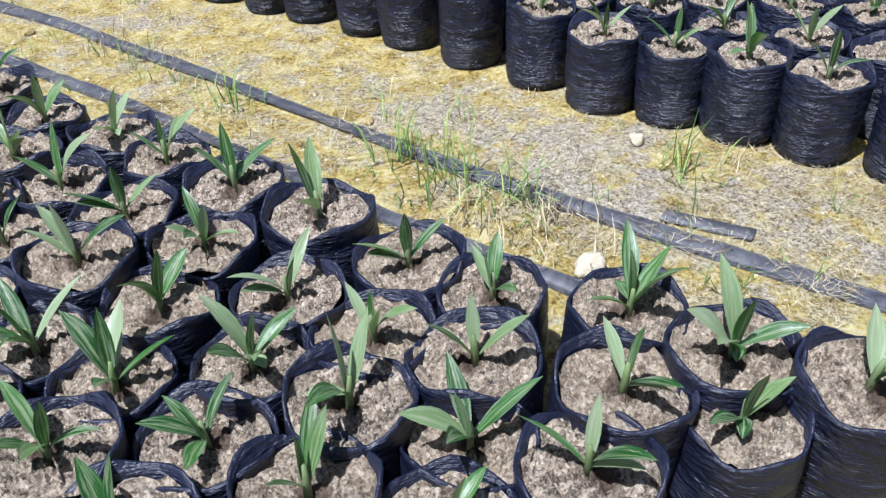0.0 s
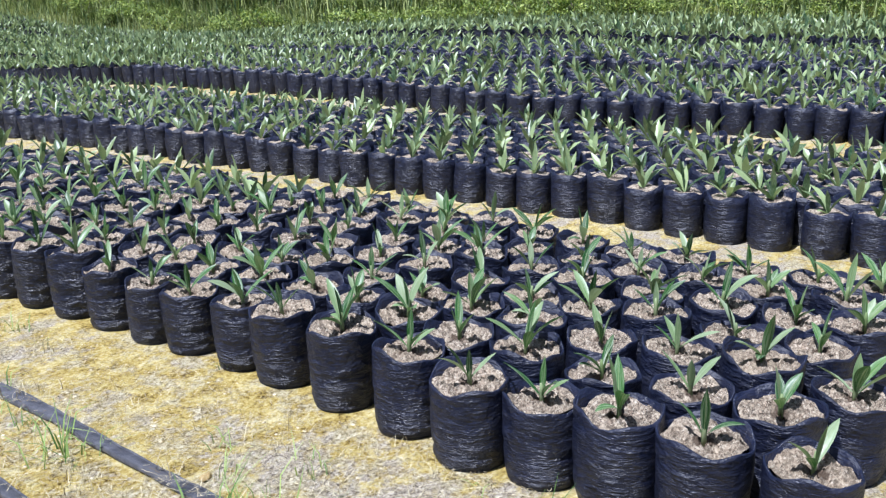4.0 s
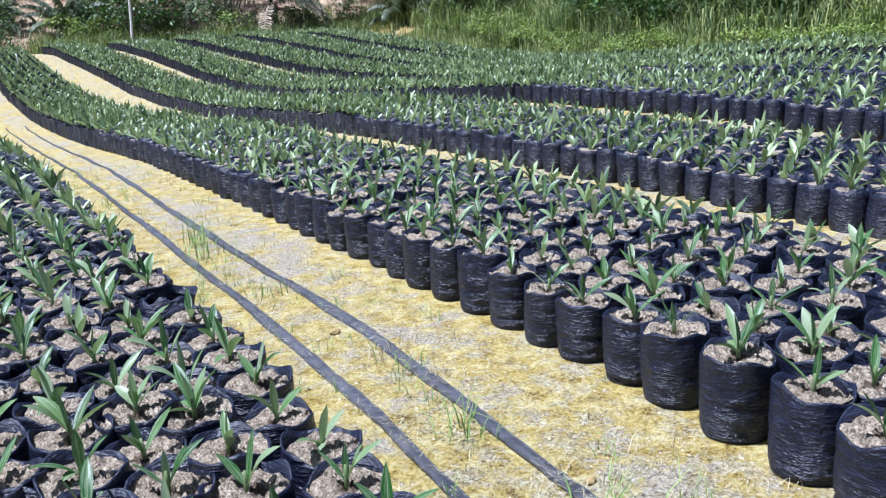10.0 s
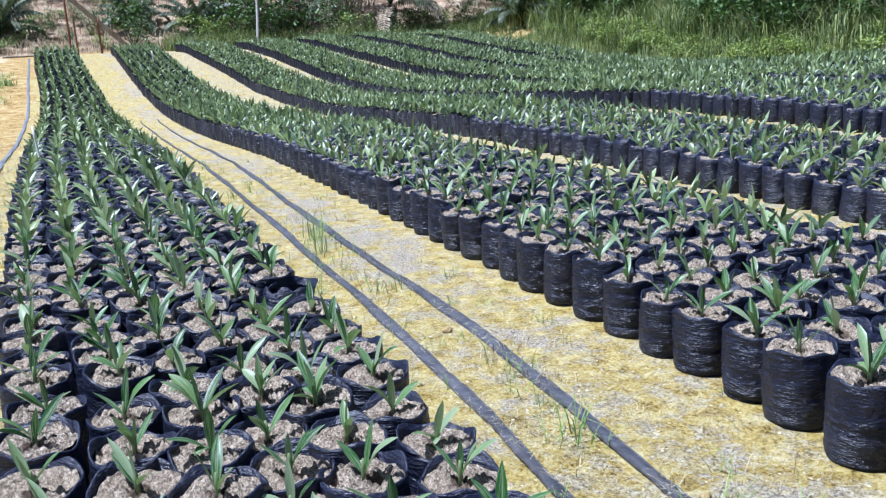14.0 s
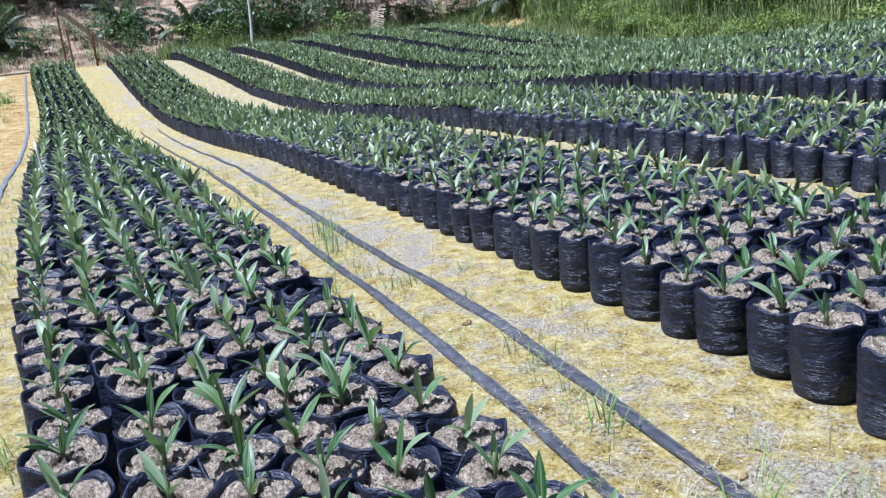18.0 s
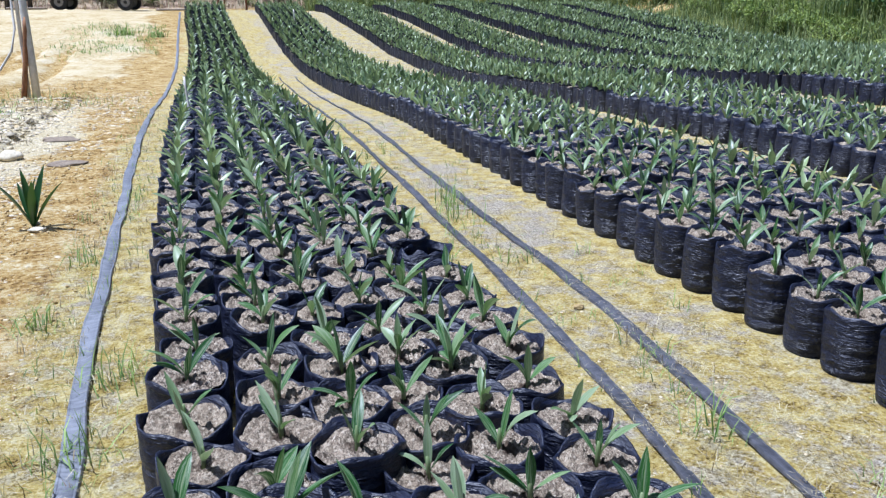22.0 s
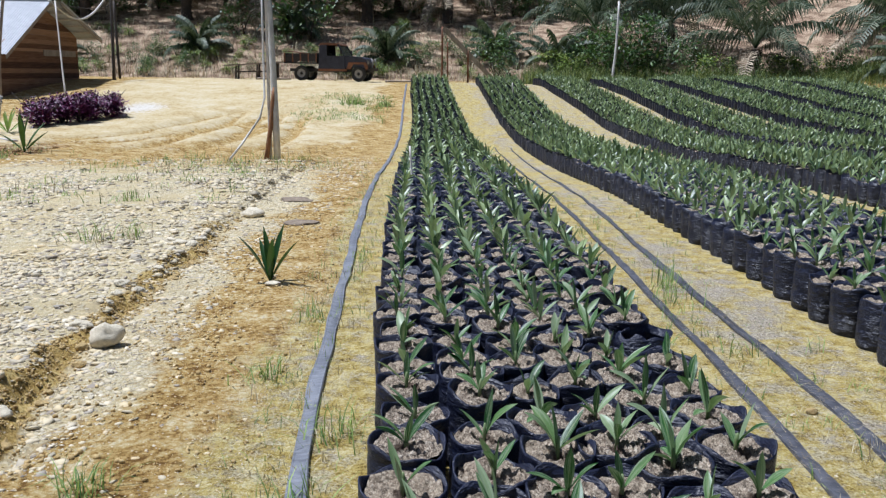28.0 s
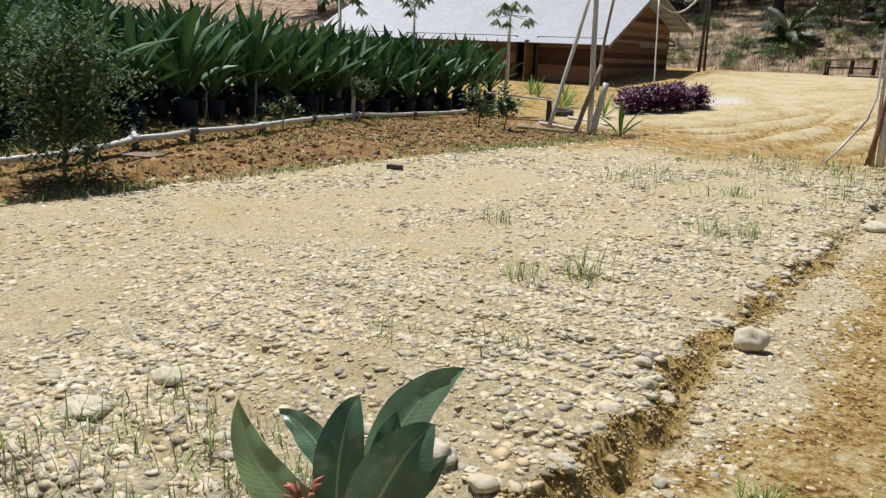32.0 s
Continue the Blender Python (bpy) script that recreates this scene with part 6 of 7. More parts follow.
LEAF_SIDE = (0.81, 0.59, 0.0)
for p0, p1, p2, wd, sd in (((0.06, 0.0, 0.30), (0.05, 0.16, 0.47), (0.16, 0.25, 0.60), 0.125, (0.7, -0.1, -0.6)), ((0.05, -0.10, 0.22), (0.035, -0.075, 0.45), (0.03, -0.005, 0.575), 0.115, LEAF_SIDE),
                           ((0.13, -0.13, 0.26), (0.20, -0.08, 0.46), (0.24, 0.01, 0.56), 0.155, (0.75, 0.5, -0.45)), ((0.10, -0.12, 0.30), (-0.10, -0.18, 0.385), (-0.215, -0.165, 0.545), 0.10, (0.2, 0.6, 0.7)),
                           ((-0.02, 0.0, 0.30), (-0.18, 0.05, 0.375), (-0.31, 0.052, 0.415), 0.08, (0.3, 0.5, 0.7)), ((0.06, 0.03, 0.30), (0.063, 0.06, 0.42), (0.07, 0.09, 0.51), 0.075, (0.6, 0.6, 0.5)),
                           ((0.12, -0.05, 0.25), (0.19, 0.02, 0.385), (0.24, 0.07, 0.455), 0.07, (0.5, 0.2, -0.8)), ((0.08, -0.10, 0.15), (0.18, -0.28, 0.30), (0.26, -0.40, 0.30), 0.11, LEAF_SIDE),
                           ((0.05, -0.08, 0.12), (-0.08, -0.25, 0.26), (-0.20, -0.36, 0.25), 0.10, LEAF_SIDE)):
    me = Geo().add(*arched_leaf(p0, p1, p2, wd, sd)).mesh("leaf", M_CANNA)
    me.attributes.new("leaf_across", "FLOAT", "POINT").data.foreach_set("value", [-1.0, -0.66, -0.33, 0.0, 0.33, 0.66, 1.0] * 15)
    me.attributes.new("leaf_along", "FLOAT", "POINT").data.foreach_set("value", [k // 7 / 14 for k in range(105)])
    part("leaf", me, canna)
g = Geo()
tube(g, [(0.08, -0.09, -0.25), (0.08, -0.08, 0.15), (0.07, -0.05, 0.32)], [0.022, 0.018, 0.010], 8)
part("stem", g.mesh("stem", M_CANNA), canna)


# dried flower head beside the broad leaves
_rf = random.Random(4)
g = Geo()
for i in range(14):
    a, h = i * 2.4, 0.02 + 0.05 * _rf.random()
    b = Vector((0.012 * math.cos(a), 0.012 * math.sin(a), h - 0.01))
    tip = b + Vector((0.035 * math.cos(a), 0.035 * math.sin(a), 0.03 + 0.03 * _rf.random()))
    tube(g, [tuple(b), tuple(b.lerp(tip, 0.6) + Vector((0, 0, 0.012))), tuple(tip)], [0.003, 0.007, 0.002], 5)
tube(g, [(0, 0, -0.35), (0.005, 0, -0.1), (0, 0, 0.06)], [0.006, 0.006, 0.004], 6)
M_DRIED = simple("dried_flower", (0.20, 0.04, 0.02), (0.62, 0.27, 0.17), 60, 0.8, 0.002)
part("flower_head", g.mesh("flower_head", M_DRIED), canna, Matrix.Translation((0.0, -0.16, 0.30)), "dried rusty red flower head")


# ------------------------------------------------------------------ large bagged palms
def build_big_seedlings():
    kinds = []
    for k in range(5):
        rng = random.Random(90 + k)
        g = Geo()
        for i in range(26):
            t = i / 25
            lean = 0.04 + 0.80 * t + rng.uniform(-0.08, 0.08)
            ln = rng.uniform(0.68, 1.02) * (0.80 + 0.30 * math.sin(math.pi * (0.15 + 0.6 * t)))
            vv, ff = leaf_verts(ln, rng.uniform(0.09, 0.145), lean, i * 2.4 + rng.uniform(-0.2, 0.2), rng.uniform(0.15, 0.75), 0.55, 6, (0, 0, 0.26 + 0.25 * (1 - t)), rng.uniform(-0.8, 0.8))
            g.add(vv, ff)
        tube(g, [(0, 0, 0.2), (0, 0, 0.4), (0.01, 0, 0.6)], [0.05, 0.045, 0.02], 7)
        kinds.append(g.mesh("fronds", M_BIGLEAF))
    bags = []
    for k in range(3):
        gb = bag_shape(random.Random(120 + k), 18, 6)
        bags.append(gb.mesh("bag", M_PLASTIC))
    soil = soil_shape(random.Random(7), 14, 2).mesh("soil", M_SOIL)
    rng = random.Random(17)
    for row in range(8):
        y = 2.5 + 0.45 * (row % 2)
        while y < 24.6:
            x = float(lerp(y, [(2, -11.6), (6, -12.1), (9, -12.9), (12, -14.0), (16, -14.9), (20, -15.6), (27, -16.6)])) - row * 0.95
            s = rng.uniform(1.38, 1.72)
            t = thing("large_potted_palm", "large dark green palm sapling in a black polythene bag", "palm sapling", pose(x + rng.uniform(-0.1, 0.1), y + rng.uniform(-0.1, 0.1), H(x, y) - 0.01, 0, 0, rng.uniform(0, 360)) @ Matrix.Diagonal((s, s, s, 1)), "large bagged palms")
            b = part("bag", rng.choice(bags), t)
            b.matrix_local = Matrix.Diagonal((1.15, 1.15, 0.95, 1))
            part("fronds", kinds[rng.randrange(5)], t)
            if row < 2:
                part("soil", soil, t).matrix_local = Matrix.Diagonal((1.15, 1.15, 0.95, 1))
            y += 1.12


M_BIGLEAF = leaf_material("sapling_leaf", (0.014, 0.052, 0.018), (0.105, 0.215, 0.09), 0.5, 0.35, islands=True, trans=0.12)
build_big_seedlings()


# ------------------------------------------------------------------ small trees by the bank
def small_tree(name, x, y, h, crown_r, crown_z, n, size, mat, label, seed, trunk_r=0.03, lean=0.1):
    t = thing(name, label, "tree", pose(x, y, H(x, y) - 0.03))
    g = Geo()
    top = Vector((lean, lean * 0.5, h * 0.8))
    tube(g, [(0, 0, -0.03), tuple(top * 0.5 + Vector((0.02, -0.02, 0))), tuple(top)], [trunk_r, trunk_r * 0.75, trunk_r * 0.35], 7)
    part("trunk", g.mesh("trunk", M_GREYWOOD), t)
    for i in range(9):
        g = Geo()
        a, z = i * 2.4, h * (0.25 + 0.55 * i / 9)
        p = top * (z / (h * 0.8))
        e = p + Vector((math.cos(a) * crown_r * 0.75, math.sin(a) * crown_r * 0.75, h * 0.18))
        tube(g, [tuple(p), tuple(p.lerp(e, 0.5) + Vector((0, 0, 0.03))), tuple(e)], [trunk_r * 0.45, trunk_r * 0.3, trunk_r * 0.12], 5)
        part("branch", g.mesh("branch", M_GREYWOOD), t)
    me = leafy_mesh("crown", seed + 1, crown_r, crown_r, crown_z, n, size, mat, 0.25)
    part("crown", me, t, Matrix.Translation((lean * 0.6, 0, h - 2 * crown_z)))
    return t


M_GREYLEAF = leaf_material("grey_green_leaf", (0.045, 0.09, 0.035), (0.13, 0.19, 0.085), 0.65, 0.25, islands=True)
small_tree("young_tree", -9.0, 4.75, 1.85, 0.66, 0.90, 5200, 0.075, M_GREYLEAF, "bushy young tree with small grey-green leaves", 200, 0.025)
small_tree("bank_sapling", -13.2, 14.1, 1.0, 0.36, 0.25, 420, 0.10, M_GREYLEAF, "small grey-green sapling behind the water main", 210, 0.02)
small_tree("bank_sapling", -11.9, 16.8, 0.95, 0.45, 0.42, 600, 0.11, M_SHRUB, "leafy green bush on the bank", 220, 0.02)
small_tree("bank_sapling", -10.8, 16.2, 0.95, 0.35, 0.42, 420, 0.13, M_SHRUB, "leafy green bush on the bank", 230, 0.02)
small_tree("bank_sapling", -11.4, 10.0, 0.85, 0.28, 0.2, 160, 0.09, M_SHRUB, "thin sapling with pale green leaves", 240, 0.012)


def papaya(x, y, h, seed):
    rng = random.Random(seed)
    t = thing("papaya_tree", "slender papaya tree with a tuft of drooping lobed leaves", "tree", pose(x, y, H(x, y) - 0.03))
    g = Geo()
    tube(g, [(0, 0, 0), (0.03, 0, h * 0.5), (0, 0.02, h)], [0.07, 0.055, 0.035], 8)
    part("trunk", g.mesh("trunk", M_PALEPOLE), t)
    for i in range(11):
        g = Geo()
        a, e = i * 2.4, rng.uniform(-0.5, 1.0)
        tip = Vector((math.cos(a) * math.cos(e), math.sin(a) * math.cos(e), math.sin(e))) * rng.uniform(0.4, 0.6) + Vector((0, 0, h))
        tube(g, [(0, 0.02, h - 0.05), tuple(tip)], [0.012, 0.007], 5)
        for k in range(7):
            b = a + (k - 3) * 0.55
            d = Vector((math.cos(b), math.sin(b), -0.95 + 0.25 * math.sin(3.0 * k + i))).normalized() * 0.36
            s = Vector((-math.sin(b), math.cos(b), 0)) * 0.05
            g.add([tuple(tip), tuple(tip + d * 0.55 - s), tuple(tip + d), tuple(tip + d * 0.55 + s)], [(0, 1, 2, 3)])
        part("leaf", g.mesh("leaf", M_GREYLEAF, False), t)


papaya(-13.85, 21.1, 2.9, 1)
papaya(-16.3, 19.8, 3.1, 2)
papaya(-15.3, 15.6, 2.9, 3)
pole("pipe_offcut", (4.32, 0.04, H(4.32, 0.04) + 0.03), (5.07, -0.31, H(5.07, -0.31) + 0.03), 0.022, 0.022, M_HOSE, "dark pipe lying on the path beyond the bags", "pipe")


# ------------------------------------------------------------------ wooden shed
def build_shed():
    X0, X1, Y0, Y1, ZB, ZE, ZR, YR = -30.5, -15.5, 30.6, 37.4, 0.0, 2.12, 3.95, 34.0
    t = thing("wooden_shed", "low wooden shed of dark horizontal boards under a zinc roof", "shed")
    rng = random.Random(14)

    def board(name, a, b, z0, z1, axis_x, off, mat=M_BROWNWOOD):
        """One board with a small lap, along x or y."""
        g = Geo()
        tilt = rng.uniform(0.0, 0.012)
        if axis_x:
            v = [(x, off - dy, z) for x in (a, b) for dy, z in ((0.0, z0), (0.028 + tilt, z0), (0.016, z1), (0.0, z1))]
        else:
            v = [(off + dy, y, z) for y in (a, b) for dy, z in ((0.0, z0), (0.028 + tilt, z0), (0.016, z1), (0.0, z1))]
        f = [(0, 1, 5, 4), (1, 2, 6, 5), (2, 3, 7, 6), (3, 0, 4, 7), (0, 3, 2, 1), (4, 5, 6, 7)]
        g.add(v, f)
        return part(name, g.mesh(name, M_PLANK if mat is M_BROWNWOOD else mat, False), t)
    # gable wall facing the yard
    z = ZB
    while z < ZE - 0.05:
        h = rng.uniform(0.17, 0.23)
        board("board", Y0, Y1, z, min(z + h, ZE), False, X1)
        z += h + 0.004
    # gable triangle: boards laid level, cut to the slope
    z = ZE
    while z < ZR - 0.30:
        h = rng.uniform(0.17, 0.23)
        ya = Y0 + (z - ZE) / (ZR - 0.12 - ZE) * (YR - Y0)
        yb = min(Y1, Y1 - (z + h - 2.72) / (ZR - 0.12 - 2.72) * (Y1 - YR))
        yc = min(ya + h / (ZR - 0.12 - ZE) * (YR - Y0), yb - 0.05)
        g = Geo()
        yd = min(Y1, Y1 - max(0.0, (z - 2.72)) / (ZR - 0.12 - 2.72) * (Y1 - YR))
        v = [(X1 + dx, q, zz) for dx in (0.0, 0.024 + rng.uniform(0, 0.012)) for q, zz in ((ya, z), (yd, z), (yb, z + h - 0.004), (yc, z + h - 0.004))]
        g.add(v, [(3, 2, 1, 0), (4, 5, 6, 7), (0, 1, 5, 4), (1, 2, 6, 5), (2, 3, 7, 6), (3, 0, 4, 7)])
        part("gable_board", g.mesh("gable_board", M_PLANK, False), t)
        z += h
    g = Geo()
    box(g, (X1 + 0.05, 35.6, 1.98), (0.03, 3.0, 0.24))
    part("patch_board", g.mesh("patch_board", M_GREYWOOD, False), t, label="pale grey patch board")
    # long side with a doorway
    doors = [(-19.3, -18.3), (-26.0, -25.1)]
    z = ZB
    while z < ZE - 0.05:
        h = rng.uniform(0.18, 0.24)
        cuts = [X0] + [c for d in doors for c in sorted(d)][::1]
        cuts = sorted([X0, X1] + [c for d in doors for c in d])
        for a, b in zip(cuts[::2], cuts[1::2]):
            board("board", a, b, z, min(z + h, ZE), True, Y0)
        z += h + 0.004
    for d in doors:
        for x in d:
            g = Geo()
            box(g, (x, Y0 - 0.02, 1.05), (0.09, 0.12, 2.1))
            part("door_jamb", g.mesh("door_jamb", M_DARKPOLE, False), t)
    g = Geo()
    box(g, (-18.55, Y0 - 0.25, 1.0), (0.05, 0.75, 1.9))
    part("door", g.mesh("door", M_BROWNWOOD, False), t, label="wooden door standing ajar")
    g = Geo()
    for c, s in (((X0, (Y0 + Y1) / 2, 1.05), (0.05, Y1 - Y0, 2.1)), (((X0 + X1) / 2, Y1, 1.35), (X1 - X0, 0.05, 2.7)), (((X0 + X1) / 2, (Y0 + Y1) / 2, 0.02), (X1 - X0 - 0.1, Y1 - Y0 - 0.1, 0.06))):
        box(g, c, s)
    part("inner_shell", g.mesh("inner_shell", M_DARKPOLE, False), t)
    # corrugated zinc roof, one object a slope
    for name, ya, za, yb, zb in (("roof_slope", Y0 - 0.45, 1.86, YR, ZR), ("roof_slope", Y1 + 0.55, 2.62, YR, ZR)):
        g = Geo()
        n = 330
        v = []
        for i in range(n + 1):
            x = X0 - 0.4 + (X1 + (0.55 if ya < YR else 0.95) - X0 + 0.4) * i / n
            w = 0.012 * math.cos(i * math.pi)
            for (yy, zz) in ((ya, za), (yb, zb)):
                v += [(x, yy, zz + w), (x, yy, zz + w - 0.012)]
        f = []
        for i in range(n):
            a, b = 4 * i, 4 * i + 4
            f += [(a, b, b + 2, a + 2), (a + 1, a + 3, b + 3, b + 1), (a, a + 1, b + 1, b)]
        g.add(v, f)
        part(name, g.mesh(name, M_ZINC, False), t, label="pale corrugated zinc roofing")
    g = Geo()
    tube(g, [(X0 - 0.4, YR, ZR + 0.02), (X1 + 0.56, YR, ZR + 0.02)], 0.07, 8)
    part("ridge_cap", g.mesh("ridge_cap", M_ZINC), t)
    for name, yb, zb in (("barge_board", Y0 - 0.45, 1.83), ("barge_board", Y1 + 0.55, 2.59)):
        g = Geo()
        out = 0.50 if yb < YR else 0.90
        v = [(X1 + dx, y, z + dz) for dx in (out, out + 0.03) for y, z in ((yb, zb), (YR, ZR - 0.03)) for dz in (-0.14, 0.0)]
        g.add(v, [(0, 1, 3, 2), (4, 6, 7, 5), (0, 2, 6, 4), (1, 5, 7, 3), (0, 4, 5, 1), (2, 3, 7, 6)])
        part(name, g.mesh(name, M_GREYWOOD, False), t)
    for k in range(6):
        g = Geo()
        u = (k + 0.5) / 6
        y, z = YR + (Y1 + 0.55 - YR) * u, ZR + (2.62 - ZR) * u
        box(g, (X1 + 0.3, y, z - 0.07), (1.2, 0.06, 0.07))
        part("purlin", g.mesh("purlin", M_PALEPOLE, False), t)


build_shed()


# ------------------------------------------------------------------ truck
def build_truck():
    paint = simple("faded_navy_paint", (0.012, 0.013, 0.024), (0.045, 0.046, 0.07), 6, 0.5, 0.002)
    dark = simple("black_steel", (0.012, 0.011, 0.011), (0.05, 0.042, 0.038), 10, 0.7, 0.003)
    tyre = simple("tyre_rubber", (0.015, 0.015, 0.015), (0.05, 0.047, 0.043), 20, 0.9, 0.004)
    rim = simple("dusty_steel_rim", (0.22, 0.20, 0.18), (0.42, 0.40, 0.37), 16, 0.6, 0.002, metal=0.3)
    glass = Mat("dusty_glass", 0.12, 0, 0.5)
    glass.color((0.10, 0.12, 0.11))
    glass.b.inputs["Transmission Weight"].default_value = 0.7
    x, y = -4.65, 40.35
    t = thing("pickup_truck", "old dark pickup truck with a rusty wooden-sided tray", "truck", pose(x, y, H(x, y), 0, 0, -9))

    def prism(name, prof, y0, y1, mat, label="", parent=None, inset=0.0):
        """A side profile (x, z) swept across the width."""
        n = len(prof)
        g = Geo()
        v = [(px, y0, pz) for px, pz in prof] + [(px, y1, pz) for px, pz in prof]
        f = [tuple(range(n)), tuple(range(2 * n - 1, n - 1, -1))] + [(i, n + i, n + (i + 1) % n, (i + 1) % n) for i in range(n)]
        g.add(v, f)
        return part(name, g.mesh(name, mat, False), parent or t, label=label)
    W = 0.78
    prism("chassis", [(-2.1, 0.42), (1.75, 0.42), (1.75, 0.56), (-2.1, 0.56)], -0.40, 0.40, dark)
    prism("hood", [(0.62, 0.62), (1.62, 0.62), (1.68, 0.85), (1.60, 1.02), (1.40, 1.10), (0.62, 1.17)], -W + 0.04, W - 0.04, paint, "faded navy hood")
    for s in (-1, 1):
        prism("fender", [(0.72, 0.55), (0.80, 0.86), (1.62, 0.88), (1.72, 0.70), (1.72, 0.55), (1.60, 0.55), (1.52, 0.78), (1.02, 0.78), (0.90, 0.55)], s * W - 0.10 * s, s * W, M_RUST, "rusty brown front fender")
        # cab side: sill, door and pillars round an open window
        prism("door", [(-0.22, 0.55), (0.62, 0.55), (0.62, 1.15), (-0.22, 1.15)], s * (W - 0.04), s * W, paint, "dented door with rusty sill")
        prism("sill", [(-0.62, 0.46), (0.72, 0.46), (0.72, 0.56), (-0.62, 0.56)], s * (W - 0.05), s * (W + 0.02), M_RUST)
        prism("pillar", [(-0.62, 0.55), (-0.22, 0.55), (-0.22, 1.62), (-0.55, 1.62)], s * (W - 0.04), s * W, paint)
        prism("windscreen_pillar", [(0.56, 1.15), (0.64, 1.15), (0.36, 1.66), (0.28, 1.66)], s * (W - 0.05), s * (W - 0.01), paint)
        prism("mirror", [(0.46, 1.22), (0.56, 1.22), (0.56, 1.42), (0.46, 1.42)], s * (W + 0.06), s * (W + 0.16), dark)
        prism("headlight", [(1.60, 0.80), (1.70, 0.80), (1.69, 0.96), (1.62, 0.96)], s * 0.45, s * 0.66, rim, "round dusty headlight")
    prism("cab_back", [(-0.62, 0.55), (-0.56, 0.55), (-0.52, 1.62), (-0.58, 1.62)], -W + 0.04, W - 0.04, paint)
    prism("roof", [(-0.60, 1.61), (0.36, 1.63), (0.30, 1.72), (-0.50, 1.72)], -W + 0.02, W - 0.02, M_RUST, "sun-faded rusty cab roof")
    prism("windscreen", [(0.60, 1.17), (0.62, 1.17), (0.34, 1.63), (0.32, 1.63)], -W + 0.08, W - 0.08, glass.m, "dusty windscreen")
    prism("seat", [(-0.5, 0.6), (0.1, 0.6), (0.1, 0.85), (-0.25, 0.9), (-0.35, 1.3), (-0.5, 1.3)], -0.6, 0.6, dark)
    g = Geo()
    tube(g, [(0.30 + 0.05 * math.sin(a), -0.35 + 0.19 * math.cos(a), 1.12 + 0.18 * math.sin(a)) for a in [i * math.pi / 8 for i in range(17)]], 0.014, 6)
    part("steering_wheel", g.mesh("steering_wheel", dark), t)
    # tray of slatted sides
    prism("tray_floor", [(-2.25, 0.78), (-0.68, 0.78), (-0.68, 0.84), (-2.25, 0.84)], -0.85, 0.85, dark)
    for s in (-1, 1):
        for k in range(3):
            prism("tray_slat", [(-2.25, 0.88 + 0.125 * k), (-0.68, 0.88 + 0.125 * k), (-0.68, 0.985 + 0.125 * k), (-2.25, 0.985 + 0.125 * k)], s * 0.82, s * 0.85, dark)
        for k in range(5):
            px = -2.22 + 0.375 * k
            prism("tray_post", [(px, 0.84), (px + 0.05, 0.84), (px + 0.05, 1.27), (px, 1.27)], s * 0.85, s * 0.875, M_RUST)
    for px in (-2.25, -0.72):
        prism("tray_end", [(px, 0.84), (px + 0.04, 0.84), (px + 0.04, 1.25), (px, 1.25)], -0.82, 0.82, dark)
    g = Geo()
    tube(g, [(-2.2, -0.3, 1.34), (-1.0, -0.1, 1.20)], 0.03, 6)
    part("tray_pole", g.mesh("tray_pole", M_RUST), t)
    # bumper and bull bar
    prism("bumper", [(1.76, 0.48), (1.86, 0.48), (1.86, 0.64), (1.76, 0.64)], -0.80, 0.80, dark)
    for s in (-1, 1):
        g = Geo()
        tube(g, [(1.82, s * 0.35, 0.5), (1.86, s * 0.36, 0.85), (1.80, s * 0.34, 1.05)], 0.03, 7)
        part("bull_bar", g.mesh("bull_bar", rim), t)
    g = Geo()
    tube(g, [(1.83, -0.36, 0.92), (1.86, 0, 0.93), (1.83, 0.36, 0.92)], 0.03, 7)
    part("bull_bar", g.mesh("bull_bar", rim), t)
    # wheels
    for wx, s in ((1.27, -1), (1.27, 1), (-1.45, -1), (-1.45, 1)):
        c = (wx, s * 0.68, 0.345)
        v, f = [], []
        prof = [(0.20, -0.09), (0.32, -0.10), (0.345, -0.07), (0.345, 0.07), (0.32, 0.10), (0.20, 0.09)]
        n = 22
        for i in range(n):
            a = 2 * math.pi * i / n
            for r, w in prof:
                v.append((c[0] + r * math.cos(a), c[1] + w, c[2] + r * math.sin(a)))
        m = len(prof)
        f = [(i * m + k, i * m + (k + 1) % m, ((i + 1) % n) * m + (k + 1) % m, ((i + 1) % n) * m + k) for i in range(n) for k in range(m)]
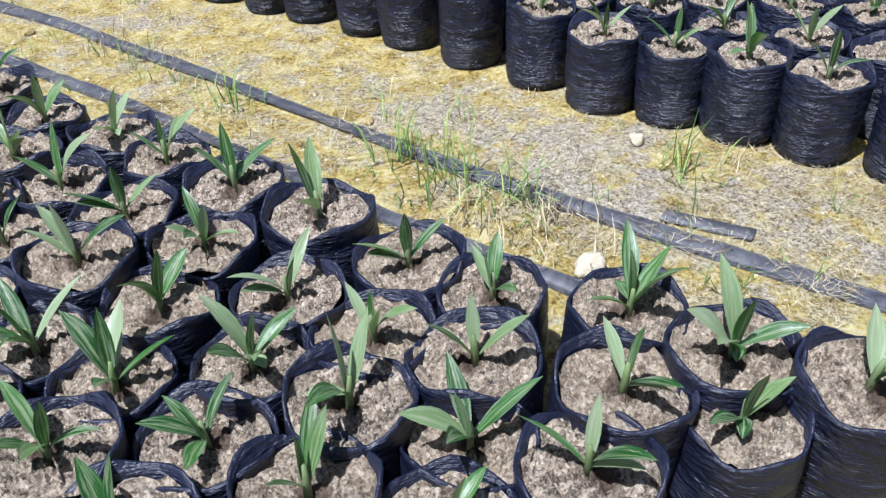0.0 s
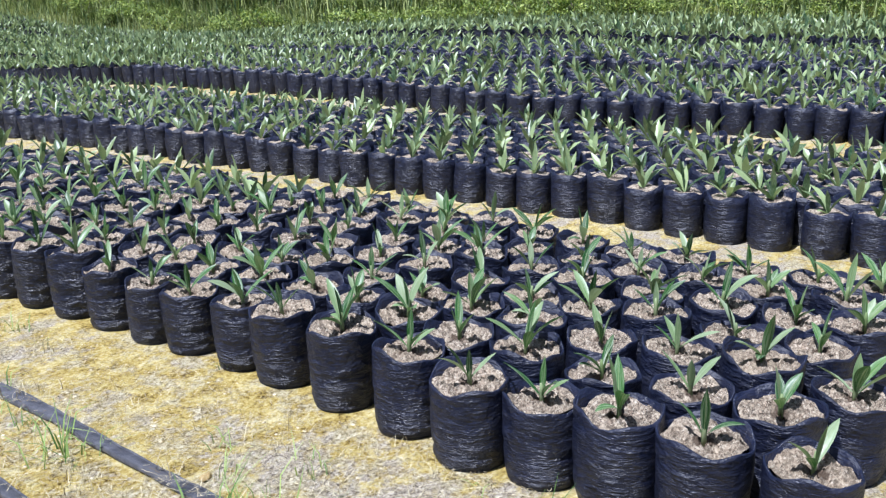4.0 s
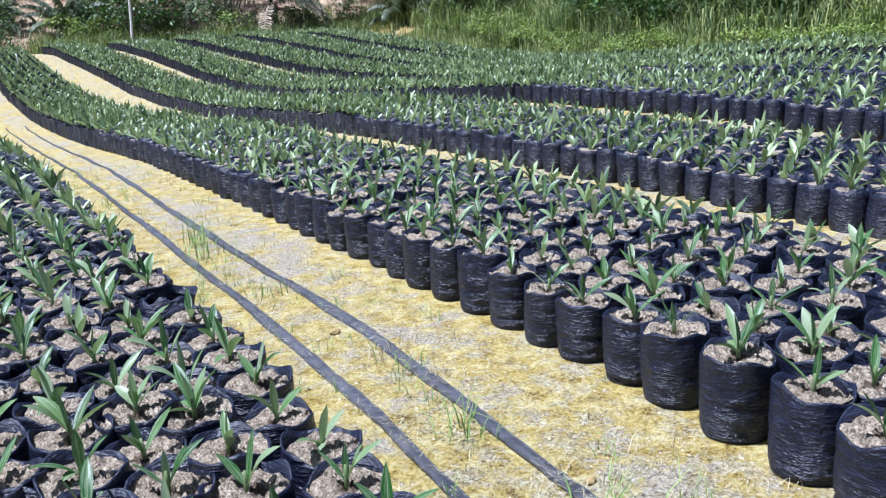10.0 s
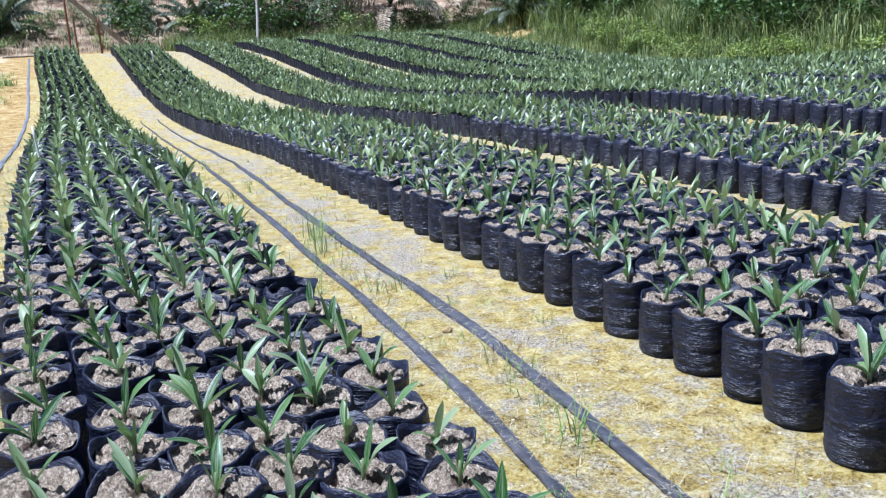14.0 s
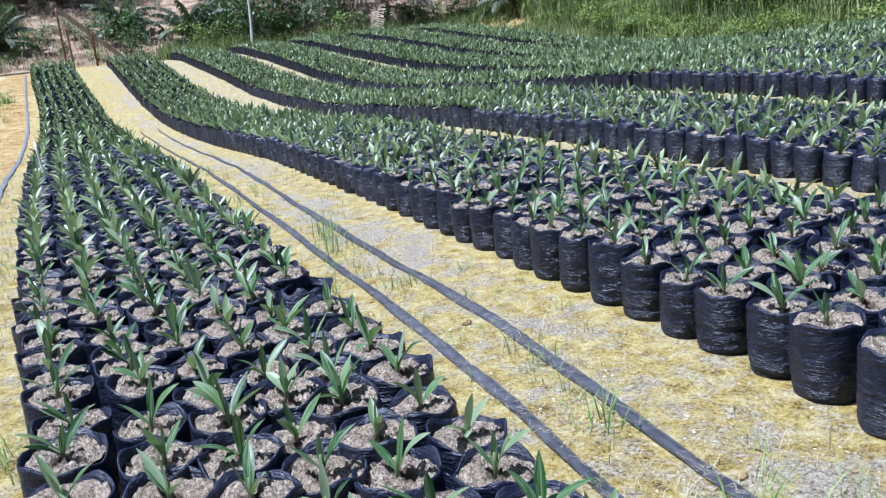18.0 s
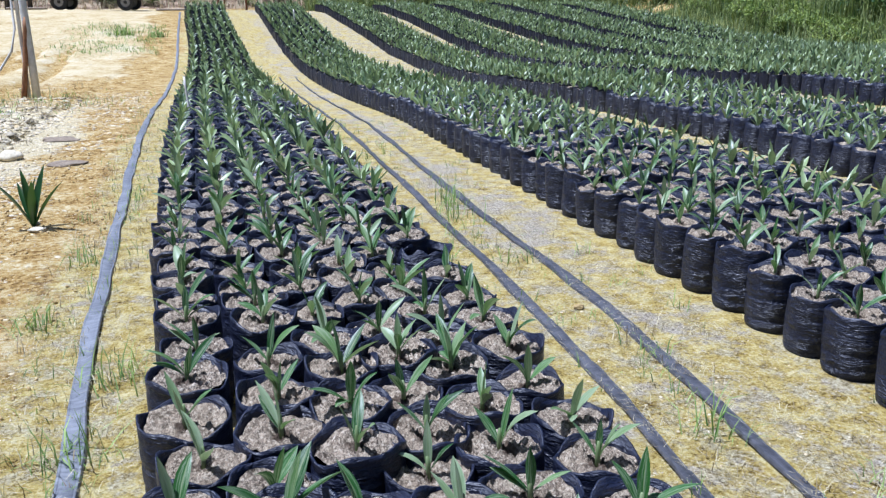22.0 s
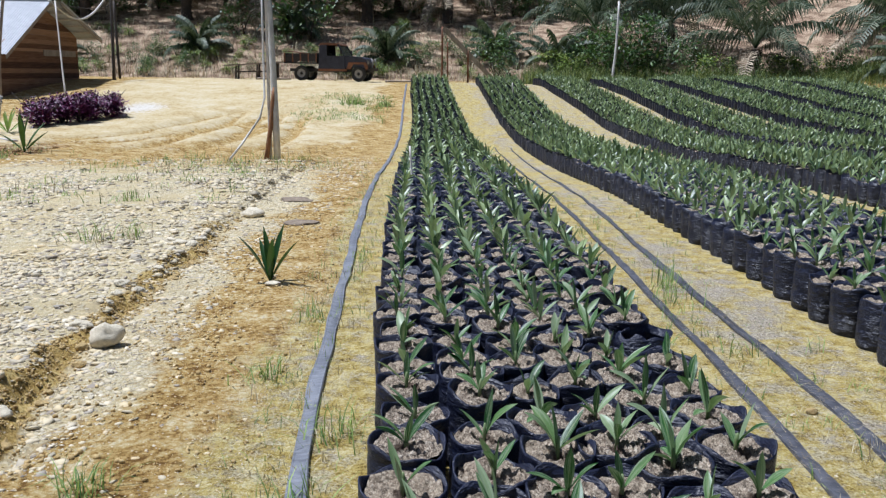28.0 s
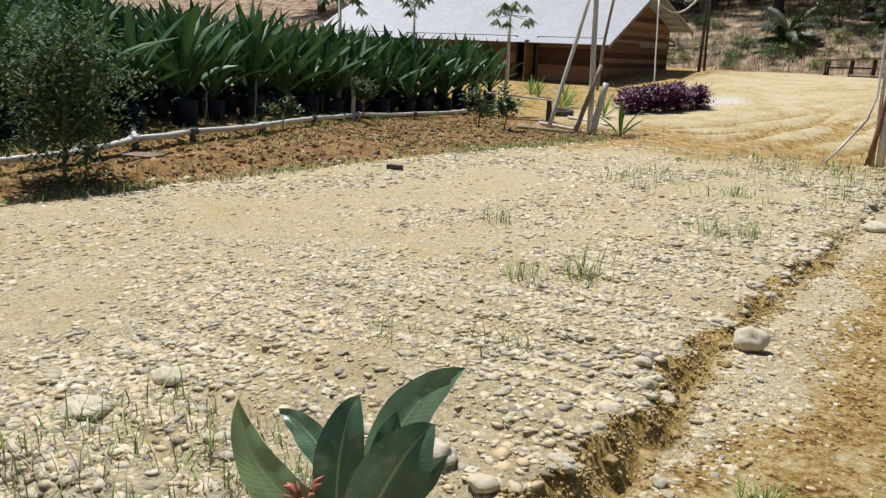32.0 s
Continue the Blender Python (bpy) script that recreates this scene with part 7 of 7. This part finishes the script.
        wheel = part("wheel", Geo().add(v, f).mesh("wheel", tyre), t, label="worn black tyre")
        g = Geo()
        tube(g, [(c[0], c[1] - 0.05, c[2]), (c[0], c[1] + 0.05, c[2])], 0.20, 18)
        part("rim", g.mesh("rim", rim, False), wheel)
        g = Geo()
        tube(g, [(c[0], c[1] + s * 0.05, c[2]), (c[0], c[1] + s * 0.09, c[2])], [0.075, 0.05], 12)
        part("hub", g.mesh("hub", dark), wheel)


build_truck()

# rough plank table behind the yard
tb = thing("plank_table", "rough weathered plank table on crooked legs", "table", pose(-8.6, 41.3, H(-8.6, 41.3), 0, 0, 3))
for k in range(4):
    g = Geo()
    box(g, (0.0, -0.36 + 0.24 * k, 0.72 + 0.01 * k), (2.9 - 0.15 * k, 0.22, 0.05), 0, pose(0, 0, 0, 0, -4, 0))
    part("plank", g.mesh("plank", M_DARKPOLE if k else M_GREYWOOD, False), tb)
for sx in (-0.9, 0.1, 1.0):
    for sy in (-0.35, 0.35):
        g = Geo()
        tube(g, [(sx, sy, -0.05), (sx + 0.03, sy, 0.72 + 0.07 * sx)], [0.055, 0.045], 7)
        part("leg", g.mesh("leg", M_DARKPOLE), tb)
g = Geo()
tube(g, [(-0.9, -0.36, 0.35), (1.0, -0.36, 0.40)], 0.035, 7)
part("stretcher", g.mesh("stretcher", M_DARKPOLE), tb)

# old tyre lying near the shed
g = Geo()
prof = [(0.20, 0.02), (0.30, 0.0), (0.345, 0.05), (0.345, 0.14), (0.30, 0.19), (0.20, 0.17)]
v = [(r * math.cos(2 * math.pi * i / 20), r * math.sin(2 * math.pi * i / 20), z) for i in range(20) for r, z in prof]
g.add(v, [(i * 6 + k, i * 6 + (k + 1) % 6, ((i + 1) % 20) * 6 + (k + 1) % 6, ((i + 1) % 20) * 6 + k) for i in range(20) for k in range(6)])
ob = tagged(new("old_tyre", g.mesh("old_tyre", M_DARKPOLE)), "old black tyre lying flat near the shed", "tyre")
ob.matrix_basis = pose(-12.6, 22.3, H(-12.6, 22.3), 3, 4, 0)
